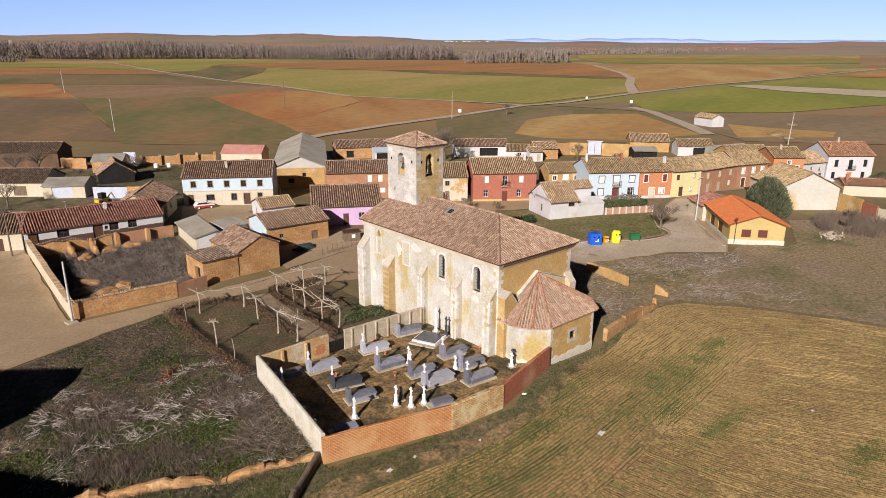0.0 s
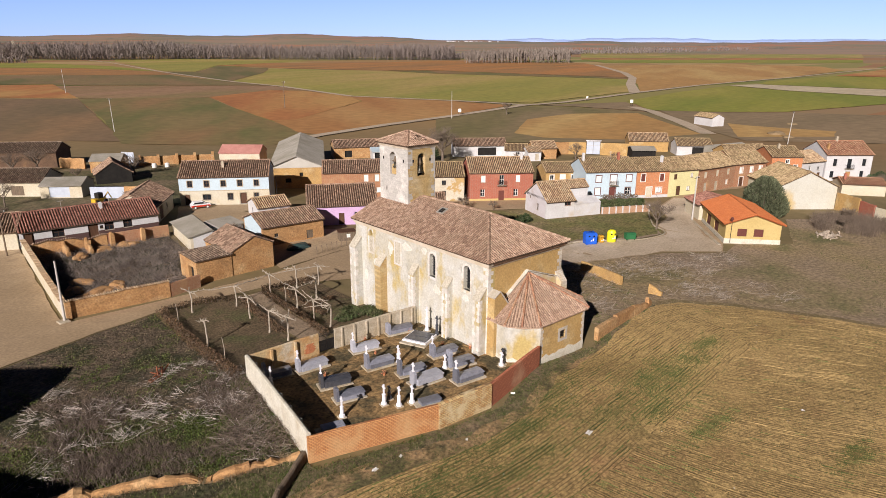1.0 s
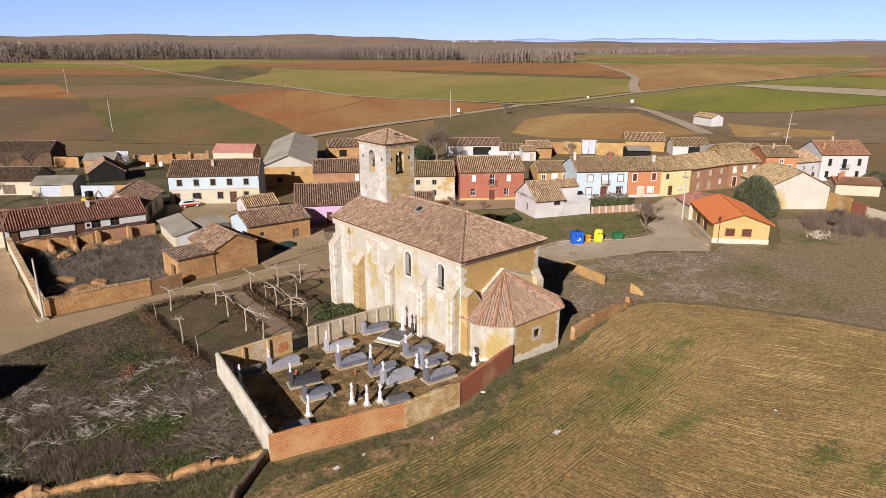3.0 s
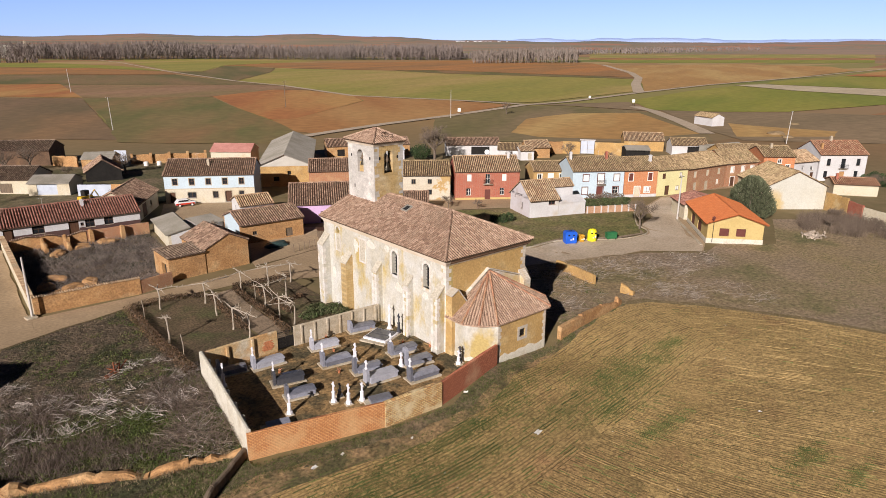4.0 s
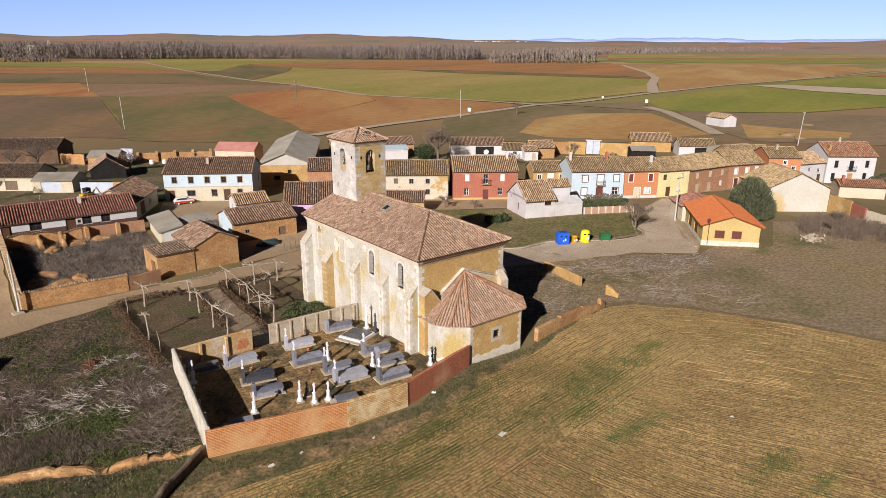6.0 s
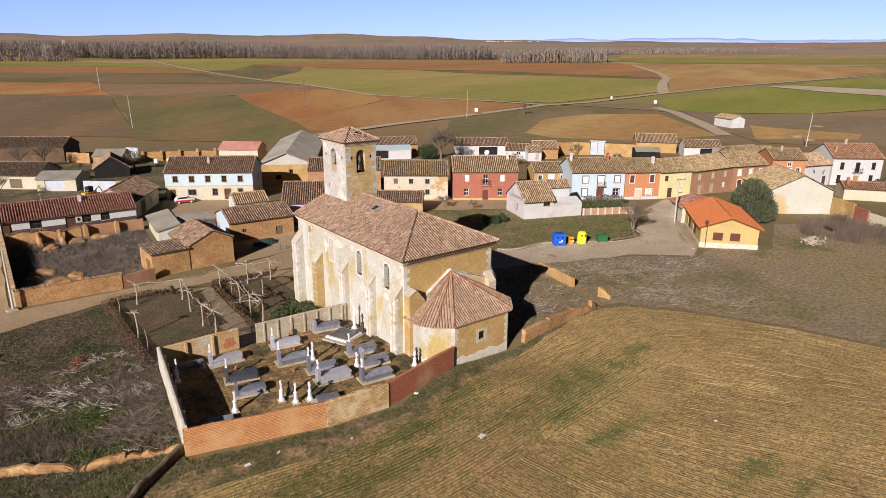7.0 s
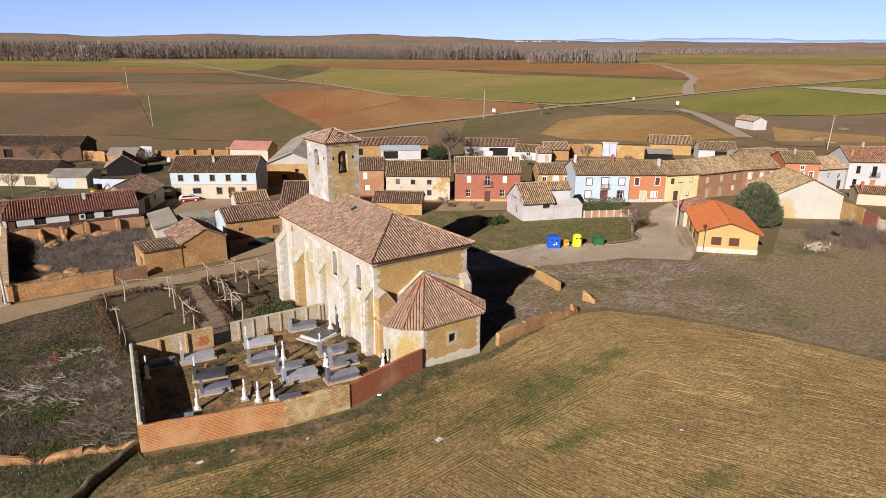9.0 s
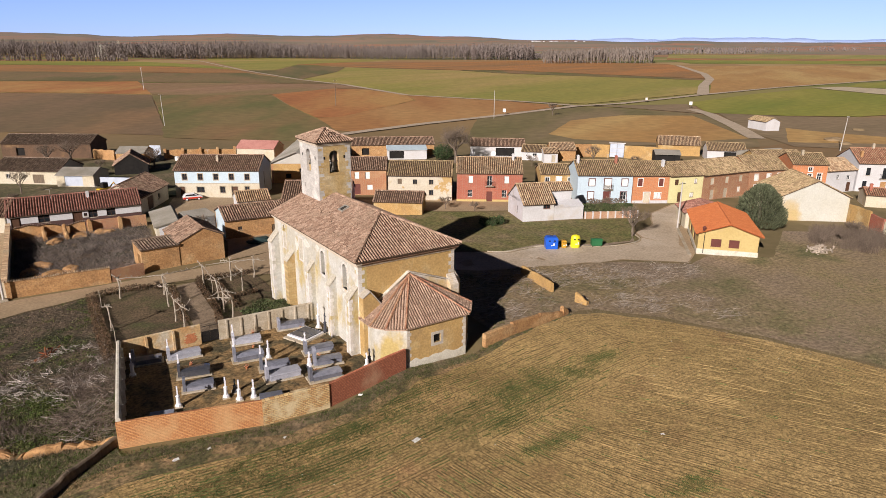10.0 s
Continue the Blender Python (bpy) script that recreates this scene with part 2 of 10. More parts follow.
M["tile_church"] = tile_mat("old_brown_tiles", (0.25, 0.155, 0.105), (0.375, 0.25, 0.17), (0.48, 0.34, 0.245), (0.335, 0.24, 0.165), 0.62)
M["tile_brown"] = tile_mat("brown_tiles", (0.17, 0.105, 0.07), (0.31, 0.2, 0.135), (0.46, 0.32, 0.22), (0.26, 0.195, 0.135))
M["tile_red"] = tile_mat("red_tiles", (0.2, 0.085, 0.06), (0.29, 0.135, 0.095), (0.38, 0.2, 0.145), (0.24, 0.135, 0.1))
M["tile_ochre"] = tile_mat("ochre_tiles", (0.28, 0.175, 0.1), (0.45, 0.31, 0.18), (0.6, 0.45, 0.28), (0.34, 0.27, 0.17))
M["tile_dull"] = tile_mat("lichened_tiles", (0.2, 0.14, 0.075), (0.35, 0.25, 0.135), (0.47, 0.35, 0.2), (0.29, 0.23, 0.115))
M["tile_orange"] = tile_mat("new_orange_tiles", (0.38, 0.115, 0.038), (0.42, 0.13, 0.04), (0.46, 0.155, 0.052), (0.4, 0.13, 0.045), 0.15)
M["deck"] = surf("tile_bed", (0.075, 0.048, 0.032), (0.11, 0.07, 0.045), 1.5, grain=0.2)
M["deck_orange"] = surf("orange_tile_bed", (0.36, 0.1, 0.03), (0.3, 0.08, 0.025), 1.5)
M["fibre"] = surf("fibre_cement", (0.34, 0.315, 0.265), (0.28, 0.26, 0.21), 0.3, c3=(0.24, 0.22, 0.17), s3=0.15, grain=0.1)
M["pinksheet"] = surf("faded_red_sheet", (0.55, 0.27, 0.22), (0.45, 0.2, 0.16), 0.4, vary=0.0, grain=0.1)
M["glass"] = glass_mat("window_glass", (0.03, 0.035, 0.04))
# near-black for the unlit depth of openings; also the walls of two sheds
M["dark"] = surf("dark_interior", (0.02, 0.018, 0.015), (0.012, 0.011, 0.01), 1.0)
M["wood"] = surf("dark_brown_wood", (0.11, 0.055, 0.03), (0.075, 0.036, 0.02), 2.0, stretch=(3, 3, 0.4), rough=0.7)
M["oldwood"] = surf("grey_old_wood", (0.2, 0.15, 0.1), (0.13, 0.1, 0.07), 2.0, stretch=(3, 3, 0.4))
M["trim"] = surf("white_trim", (0.8, 0.79, 0.74), (0.72, 0.7, 0.64), 1.0)
M["redwood"] = surf("red_brown_paint", (0.15, 0.05, 0.038), (0.12, 0.04, 0.03), 1.0, rough=0.6)
M["iron"] = surf("dark_iron", (0.03, 0.03, 0.032), (0.05, 0.045, 0.04), 4.0, rough=0.5, metal=0.6)
M["bronze"] = surf("bell_bronze", (0.09, 0.075, 0.05), (0.06, 0.06, 0.05), 3.0, rough=0.45, metal=0.8)
M["galv"] = surf("pale_concrete_pole", (0.52, 0.5, 0.46), (0.44, 0.42, 0.38), 1.0)
M["metal_door"] = surf("pale_blue_metal", (0.5, 0.55, 0.62), (0.42, 0.47, 0.54), 0.8, rough=0.5)
M["dark_adobe"] = surf("dark_brown_adobe", (0.14, 0.085, 0.05), (0.1, 0.062, 0.038), 0.5, c3=(0.25, 0.15, 0.07), s3=0.2, lo3=0.6, hi3=0.75, bump=0.8, bscale=4, bdist=0.1, grain=0.2, gscale=4)
M["tile_old"] = tile_mat("weathered_dark_tiles", (0.12, 0.085, 0.06), (0.21, 0.15, 0.105), (0.33, 0.25, 0.18), (0.19, 0.15, 0.105))
M["tile_rust"] = tile_mat("rusty_tiles", (0.28, 0.13, 0.075), (0.4, 0.2, 0.12), (0.5, 0.31, 0.19), (0.38, 0.24, 0.13))
M["pale_sheet"] = surf("pale_sheet_cladding", (0.5, 0.48, 0.42), (0.44, 0.42, 0.36), 0.3, grain=0.05)
M["lemon"] = surf("pale_lemon_paint", (0.68, 0.63, 0.33), (0.61, 0.56, 0.28), 0.4, grain=0.05, gscale=4)
M["white_stone"] = surf("whitewashed_stone", (0.66, 0.64, 0.6), (0.56, 0.52, 0.45), 0.9, c3=(0.48, 0.4, 0.27), s3=0.7, lo3=0.56, hi3=0.72, vary=0.1, grain=0.1)
M["flaking"] = surf("flaking_cream_plaster", (0.58, 0.53, 0.42), (0.52, 0.46, 0.34), 0.4, c3=(0.46, 0.31, 0.13), s3=0.22, lo3=0.53, hi3=0.56, grain=0.08, gscale=4)
M["pale_road"] = surf("pale_worn_concrete", (0.53, 0.43, 0.31), (0.45, 0.36, 0.25), 0.15, c3=(0.62, 0.53, 0.41), s3=0.07, lo3=0.48, hi3=0.66, grain=0.12, gscale=3, c4=(0.36, 0.28, 0.19), s4=0.3, lo4=0.55, hi4=0.8)
M["ashlar_grey"] = surf("grey_ashlar", (0.5, 0.48, 0.44), (0.43, 0.41, 0.37), 0.9, c3=(0.62, 0.59, 0.54), s3=0.5, lo3=0.46, hi3=0.64, vary=0.09, grain=0.12, gscale=6, bump=0.3)
M["ashlar_ochre"] = surf("ochre_ashlar", (0.49, 0.355, 0.16), (0.42, 0.29, 0.12), 0.9, c3=(0.52, 0.42, 0.25), s3=0.5, lo3=0.48, hi3=0.66, vary=0.1, grain=0.12, gscale=6, bump=0.3)
M["pale_gable"] = surf("pale_gable_plaster", (0.55, 0.545, 0.475), (0.5, 0.485, 0.4), 0.3, c3=(0.5, 0.38, 0.18), s3=0.12, lo3=0.58, hi3=0.72, grain=0.06, gscale=4)


# ---- builders ----
def smooth(v):
    v = max(0.0, min(1.0, v))
    return v * v * (3 - 2 * v)


def lie(x, y):
    """The height of the ground."""
    d = math.hypot(x - 7, y + 5)
    z = -1.0 + 1.4 * math.exp(-(((x - 40) / 34) ** 4 + ((y - 44) / 16) ** 4)) + 0.010 * max(0.0, d - 260)
    z += 0.55 * smooth((y - 84) / 35) * smooth((80 - x) / 35)
    z -= 0.5 * math.exp(-((x - 50.5) / 4.5) ** 2 - ((y - 34.8) / 2.6) ** 2)
    if 5 < x < 110 and 0 < y < 110:
        z += 0.05 * noise.noise((x * 0.25, y * 0.25, 0.0)) * smooth((y - 30) / 8)
    return z


def mesh_ob(name, bm, material, parent=None):
    me = bpy.data.meshes.new(name)
    bm.to_mesh(me)
    bm.free()
    me.materials.append(material)
    ob = new(name, me)
    if parent:
        ob.parent = parent
    return ob


def part(name, bm, material, parent, label=""):
    ob = mesh_ob(name, bm, material, parent)
    if label:
        tagged(ob, label)
    return ob


def raw_ob(name, verts, faces, material, parent=None, smooth_faces=False):
    me = bpy.data.meshes.new(name)
    me.from_pydata(verts, [], faces)
    me.materials.append(material)
    if smooth_faces:
        me.polygons.foreach_set("use_smooth", [True] * len(me.polygons))
    ob = new(name, me)
    if parent:
        ob.parent = parent
    return ob


def thing(name, m, label, category, group="", kind=""):
    ob = new(name)
    ob.empty_display_size = 0.3
    ob.matrix_world = m
    return tagged(ob, label, category, group, kind)


def box(bm, x0, y0, z0, x1, y1, z1, m=None):
    vs = [bm.verts.new(v) for v in ((x0, y0, z0), (x1, y0, z0), (x1, y1, z0), (x0, y1, z0), (x0, y0, z1), (x1, y0, z1), (x1, y1, z1), (x0, y1, z1))]
    for f in ((3, 2, 1, 0), (4, 5, 6, 7), (0, 1, 5, 4), (1, 2, 6, 5), (2, 3, 7, 6), (3, 0, 4, 7)):
        bm.faces.new([vs[i] for i in f])
    if m is not None:
        for v in vs:
            v.co = m @ v.co
    return vs


def soft_box(bm, x0, y0, z0, x1, y1, z1, r=0.03):
    """A box with its edges taken off."""
    tmp = bmesh.new()
    box(tmp, x0, y0, z0, x1, y1, z1)
    bmesh.ops.bevel(tmp, geom=list(tmp.edges), offset=r, segments=1, affect="EDGES")
    me = bpy.data.meshes.new("tmp")
    tmp.to_mesh(me)
    tmp.free()
    bm.from_mesh(me)
    bpy.data.meshes.remove(me)


def prism(bm, pts, y0, y1, swap=False):
    """A polygon in x and z, drawn out along y (or in y and z, drawn out along x)."""
    def at(p, d):
        return (d, p[0], p[1]) if swap else (p[0], d, p[1])
    a = [bm.verts.new(at(p, y0)) for p in pts]
    b = [bm.verts.new(at(p, y1)) for p in pts]
    n = len(pts)
    bm.faces.new(a)
    bm.faces.new(b[::-1])
    for i in range(n):
        bm.faces.new((a[(i + 1) % n], a[i], b[i], b[(i + 1) % n]))
    bmesh.ops.recalc_face_normals(bm, faces=list(bm.faces))


def tube(bm, path, radii, sides=6, cap=True):
    """A round bar along a path of points, tapering."""
    rings = []
    for i, p in enumerate(path):
        p = Vector(p)
        d = (Vector(path[min(i + 1, len(path) - 1)]) - Vector(path[max(i - 1, 0)])).normalized()
        u = d.cross(Vector((0, 0, 1)) if abs(d.z) < 0.9 else Vector((1, 0, 0))).normalized()
        w = d.cross(u)
        r = radii[i] if isinstance(radii, (list, tuple)) else radii
        rings.append([bm.verts.new(p + (u * math.cos(6.2832 * k / sides) + w * math.sin(6.2832 * k / sides)) * r) for k in range(sides)])
    for a, b in zip(rings, rings[1:]):
        for k in range(sides):
            bm.faces.new((a[k], a[(k + 1) % sides], b[(k + 1) % sides], b[k]))
    if cap:
        bm.faces.new(rings[0][::-1])
        bm.faces.new(rings[-1])


def lathe(bm, profile, cx=0, cy=0, sides=10):
    rings = [[bm.verts.new((cx + r * math.cos(6.2832 * k / sides), cy + r * math.sin(6.2832 * k / sides), z)) for k in range(sides)] for r, z in profile]
    for a, b in zip(rings, rings[1:]):
        for k in range(sides):
            bm.faces.new((a[k], a[(k + 1) % sides], b[(k + 1) % sides], b[k]))
    bm.faces.new(rings[0][::-1])
    bm.faces.new(rings[-1])


# ---- barrel tiles ----
class Tiles:
    """Rows of barrel tiles, one after another."""

    def __init__(self, seed=1):
        self.v, self.f, self.rng = [], [], random.Random(seed)

    def one(self, o, e, s, n, length, r, lift):
        b = len(self.v)
        rng = self.rng
        ja, jb = rng.uniform(-0.012, 0.012), rng.uniform(-0.012, 0.012)
        for k, (off, up, rr, j) in enumerate(((0.0, lift + rng.uniform(0, 0.012), r, ja), (length, 0.0, r * 0.86, jb))):
            for a, h in ((-1, -0.1), (-0.65, 0.85), (0, 1.2), (0.65, 0.85), (1, -0.1)):
                self.v.append(o + e * (a * rr + j) + s * off + n * (h * rr + up))
        for k in range(4):
            self.f.append((b + k, b + k + 1, b + 6 + k, b + 5 + k))
        self.f.append((b, b + 4, b + 3, b + 2, b + 1))

    def slope(self, poly, pitch=0.28, course=0.42, lift=0.03):
        p = [Vector(q) for q in poly]
        e = (p[1] - p[0]).normalized()
        n = e.cross(p[2] - p[0]).normalized()
        if n.z < 0:
            n = -n
        s = n.cross(e).normalized()
        if s.z < 0:
            s = -s
        flat = [((q - p[0]).dot(e), (q - p[0]).dot(s)) for q in p]
        lo, hi = min(q[0] for q in flat), max(q[0] for q in flat)
        a = lo + pitch * 0.5
        while a < hi - pitch * 0.2:
            hits = []
            for (x0, y0), (x1, y1) in zip(flat, flat[1:] + flat[:1]):
                if (x0 - a) * (x1 - a) < 0:
                    hits.append(y0 + (y1 - y0) * (a - x0) / (x1 - x0))
            if len(hits) >= 2:
                b0, b1 = min(hits), max(hits)
                b = b0 - 0.05
                while b < b1 - 0.08:
                    ln = min(course * 1.15, b1 - b)
                    self.one(p[0] + e * a + s * b + n * 0.03, e, s, n, ln, pitch * 0.29, lift)
                    b += course
            a += pitch

    def ridge(self, p, q, r=0.14, course=0.42):
        p, q = Vector(p), Vector(q)
        s = (q - p).normalized()
        e = s.cross(Vector((0, 0, 1))).normalized()
        n = e.cross(s).normalized()
        if n.z < 0:
            n, e = -n, -e
        k, ln = 0.0, (q - p).length
        while k < ln - 0.1:
            self.one(p + s * k, e, s, n, min(course * 1.12, ln - k), r, 0.03)
            k += course

    def make(self, name, material, parent, label=""):
        ob = raw_ob(name, self.v, self.f, material, parent)
        return tagged(ob, label, kind="stuff")


def deck(bm, poly, thick=0.12):
    """The bed under the tiles."""
    top = [bm.verts.new(q) for q in poly]
    low = [bm.verts.new((q[0], q[1], q[2] - thick)) for q in poly]
    f = bm.faces.new(top)
    bm.faces.new(low[::-1])
    n = len(poly)
    for i in range(n):
        bm.faces.new((top[i], low[i], low[(i + 1) % n], top[(i + 1) % n]))
    bmesh.ops.recalc_face_normals(bm, faces=list(bm.faces))


# ---- walls with openings ----
def wall_panel(bm, length, z0, z1, ops, th=0.4, m=None):
    """An upright wall along x, outer face at y = 0, with square openings through it: (x, z, w, h)."""
    xs = sorted({round(c, 3) for c in (0.0, length, *[o[0] for o in ops], *[o[0] + o[2] for o in ops])})
    zs = sorted({round(c, 3) for c in (z0, z1, *[o[1] for o in ops], *[o[1] + o[3] for o in ops])})
    made = {}

    def vert(x, y, z):
        k = (round(x, 4), round(y, 4), round(z, 4))
        if k not in made:
            made[k] = bm.verts.new((x, y, z))
        return made[k]

    def solid(i, j):
        if not (0 <= i < len(xs) - 1 and 0 <= j < len(zs) - 1):
            return False
        cx, cz = (xs[i] + xs[i + 1]) / 2, (zs[j] + zs[j + 1]) / 2
        return not any(o[0] < cx < o[0] + o[2] and o[1] < cz < o[1] + o[3] for o in ops)

    for i in range(len(xs) - 1):
        for j in range(len(zs) - 1):
            if not solid(i, j):
                continue
            a, b, c, d = xs[i], xs[i + 1], zs[j], zs[j + 1]
            bm.faces.new((vert(a, 0, c), vert(b, 0, c), vert(b, 0, d), vert(a, 0, d)))
            bm.faces.new((vert(a, th, d), vert(b, th, d), vert(b, th, c), vert(a, th, c)))
            if not solid(i - 1, j):
                bm.faces.new((vert(a, 0, d), vert(a, th, d), vert(a, th, c), vert(a, 0, c)))
            if not solid(i + 1, j):
                bm.faces.new((vert(b, 0, c), vert(b, th, c), vert(b, th, d), vert(b, 0, d)))
            if not solid(i, j - 1):
                bm.faces.new((vert(a, 0, c), vert(a, th, c), vert(b, th, c), vert(b, 0, c)))
            if not solid(i, j + 1):
                bm.faces.new((vert(a, 0, d), vert(b, 0, d), vert(b, th, d), vert(a, th, d)))
    if m is not None:
        bmesh.ops.transform(bm, matrix=m, verts=list(made.values()))


def fit_window(parent, m, o, style):
    """Window or door in an opening of the wall whose frame is m."""
    kind, x, z, w, h = o[:5]
    frame_m = M[style.get("frame", "trim")]
    if kind in "wg":
        bm = bmesh.new()
        t = 0.07
        lights = []
        for a in (x + t, x + w / 2 + 0.03):
            if h > 1.2:
                lights += [(a, z + t, w / 2 - t - 0.03, h * 0.55 - t), (a, z + h * 0.55 + 0.05, w / 2 - t - 0.03, h * 0.45 - t - 0.05)]
            else:
                lights.append((a, z + t, w / 2 - t - 0.03, h - 2 * t))
        wall_panel(bm, w, z, z + h, [(a - x, b, c_, d) for a, b, c_, d in lights], 0.06, m @ pose(x, 0.14, 0))
        win = part("window", bm, frame_m, parent)
        bm = bmesh.new()
        box(bm, x + t, 0.165, z + t, x + w - t, 0.175, z + h - t, m)
        part("pane", bm, M["glass"] if kind == "w" else M["trim"], win)
        # a near-black sheet stands for the unlit room behind the pane
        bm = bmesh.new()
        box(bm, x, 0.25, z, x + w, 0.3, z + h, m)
        part("room_dark", bm, M["dark"], win)
        if style.get("surround"):
            bm = bmesh.new()
            s = 0.14
            wall_panel(bm, w + 2 * s, z - s, z + h + s, [(s, z, w, h)], 0.05, m @ pose(x - s, -0.03, 0))
            part("surround", bm, M[style["surround"]], win)
        else:
            bm = bmesh.new()
            box(bm, x - 0.06, -0.06, z - 0.07, x + w + 0.06, 0.1, z, m)
            part("sill", bm, M["concrete"], win)
    elif kind == "d":
        bm = bmesh.new()
        box(bm, x + 0.01, 0.12, z, x + w - 0.01, 0.17, z + h - 0.03, m)
        door = part("door", bm, M[style.get("door", "wood")], parent)
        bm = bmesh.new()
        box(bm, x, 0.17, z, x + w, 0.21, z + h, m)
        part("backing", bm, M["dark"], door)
        if style.get("surround"):
            bm = bmesh.new()
            s = 0.14
            wall_panel(bm, w + 2 * s, z - 0.02, z + h + s, [(s, z - 0.02, w, h + 0.02)], 0.05, m @ pose(x - s, -0.03, 0))
            part("surround", bm, M[style["surround"]], door)
    elif kind == "s":      # closed shutter
        bm = bmesh.new()
        n = max(4, int(h / 0.12))
        prof = [(0.15, z), (0.15, z + h)]
        for k in range(n, 0, -1):
            prof += [(0.12, z + h * k / n), (0.1, z + h * (k - 0.15) / n), (0.1, z + h * (k - 0.85) / n), (0.12, z + h * (k - 1) / n)]
        prism(bm, prof, x, x + w, True)
        bmesh.ops.transform(bm, matrix=m, verts=list(bm.verts))
        sh = part("shutter", bm, frame_m, parent)
        bm = bmesh.new()
        box(bm, x, 0.15, z, x + w, 0.2, z + h, m)
        part("backing", bm, M["dark"], sh)
        if style.get("surround"):
            bm = bmesh.new()
            s = 0.14
            wall_panel(bm, w + 2 * s, z - s, z + h + s, [(s, z, w, h)], 0.05, m @ pose(x - s, -0.03, 0))
            part("surround", bm, M[style["surround"]], sh)
    elif kind == "v":      # an opening, the shade inside it a near-black sheet
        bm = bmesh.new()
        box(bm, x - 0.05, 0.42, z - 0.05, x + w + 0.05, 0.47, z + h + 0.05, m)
        part("opening_shade", bm, M["dark"], parent)


def house(name, A, B, depth, eave, ridge, wall, tiles, label, front=(), right=(), left=(), back=(), z0=-1.0, rp=0.5, eave2=None, over=0.35, gable=0.15,
          style=None, category="house", wall_sides=None, pitch=0.4, course=0.5, plinth=None, roof="tiles", seed=3, wall_left=None, band=None, chimneys=(), ridge_tiles=True, group=""):
    """A house: front wall from A to B, its depth to the left of that line, heights above its own ground z0."""
    style = style or {}
    A, B = Vector(A), Vector(B)
    L = (B - A).length
    ang = math.degrees(math.atan2(B.y - A.y, B.x - A.x))
    root = thing(name, pose(A.x, A.y, z0, 0, 0, ang), label, category, group)
    D = depth
    e2 = eave if eave2 is None else eave2
    yr = rp * D
    low = -0.8
    # walls: front, right, back, left
    frames = (Matrix(), pose(L, 0, 0, 0, 0, 90), pose(L, D, 0, 0, 0, 180), pose(0, D, 0, 0, 0, 270))
    sets = (front, right, back, left)
    lens = (L, D, L, D)
    mats = (M[wall], M[wall_sides or wall], M[wall], M[wall_left or wall_sides or wall])
    for k in range(4):
        top = (eave, min(eave, e2), e2, min(eave, e2))[k]
        bm = bmesh.new()
        mk = frames[k]
        if k % 2:
            mk = mk @ pose(0.4, 0, 0)
        ln = lens[k] - (0.8 if k % 2 else 0)
        ops = [(o[1] - (0.4 if k % 2 else 0), o[2], o[3], o[4]) for o in sets[k]]
        wall_panel(bm, ln, low, top, ops, 0.4, mk)
        if k % 2:
            tmp = bmesh.new()
            if k == 1:
                prism(tmp, [(0.02, top), (0.02, eave), (yr, ridge - 0.05), (D - 0.02, e2), (D - 0.02, top)] if e2 != eave else [(0.02, top), (yr, ridge - 0.05), (D - 0.02, top)], L - 0.4, L, True)
            else:
                prism(tmp, [(0.02, top), (0.02, eave), (yr, ridge - 0.05), (D - 0.02, e2), (D - 0.02, top)] if e2 != eave else [(0.02, top), (yr, ridge - 0.05), (D - 0.02, top)], 0.0, 0.4, True)
            me = bpy.data.meshes.new("tmp")
            tmp.to_mesh(me)
            tmp.free()
            bm.from_mesh(me)
            bpy.data.meshes.remove(me)
        part("wall", bm, mats[k], root)
        for o in sets[k]:
            oo = (o[0], o[1] - (0.4 if k % 2 else 0), *o[2:5])
            fit_window(root, mk, oo, {**style, **(o[5] if len(o) > 5 else {})})
    if plinth:
        bm = bmesh.new()
        hgt, pm = plinth
        ops = [(o[1], o[2], o[3], min(o[4], hgt - o[2])) for o in front if o[2] < hgt - 0.05]
        wall_panel(bm, L, low, hgt, ops, 0.04, pose(0, -0.03, 0))
        part("plinth", bm, M[pm], root)
    if band:
        bm = bmesh.new()
        box(bm, 0, -0.03, band[0], L, 0.01, band[1])
        part("band", bm, M[band[2]], root)
    # roof
    mf = (ridge - eave) / yr
    mb = (ridge - e2) / max(D - yr, 0.01)
    g = gable
    p_f = [(-g, -over, eave - mf * over + 0.06), (L + g, -over, eave - mf * over + 0.06), (L + g, yr, ridge + 0.06), (-g, yr, ridge + 0.06)]
    p_b = [(L + g, D + over, e2 - mb * over + 0.06), (-g, D + over, e2 - mb * over + 0.06), (-g, yr, ridge + 0.06), (L + g, yr, ridge + 0.06)]
    slopes = [p_f] + ([p_b] if D - yr > 0.3 else [])
    bm = bmesh.new()
    for p in slopes:
        deck(bm, p)
    dk = part("roof", bm, M["deck"] if roof == "tiles" and tiles != "tile_orange" else (M["deck_orange"] if roof == "tiles" else M[tiles]), root)
    if roof == "tiles":
        t = Tiles(seed)
        for p in slopes:
            t.slope(p, pitch, course)
        if ridge_tiles:
            t.ridge((-g, yr, ridge + 0.1), (L + g, yr, ridge + 0.1), 0.15, course)
        for x in (-g + 0.08, L + g - 0.08):
            for p in slopes:
                t.ridge((x, p[0][1], p[0][2] + 0.05), (x, yr, ridge + 0.09), 0.12, course)
        t.make("roof_tiles", M[tiles], dk)
    else:
        v, f = [], []
        for p in slopes:
            q = [Vector(c) for c in p]
            n_r = int((q[1] - q[0]).length / 0.12)
            b0 = len(v)
            for k in range(n_r + 1):
                up = 0.05 if k % 2 else 0.015
                for a, b in ((q[0], q[1]), (q[3], q[2])):
                    c = a.lerp(b, k / n_r)
                    v.append((c.x, c.y, c.z + up))
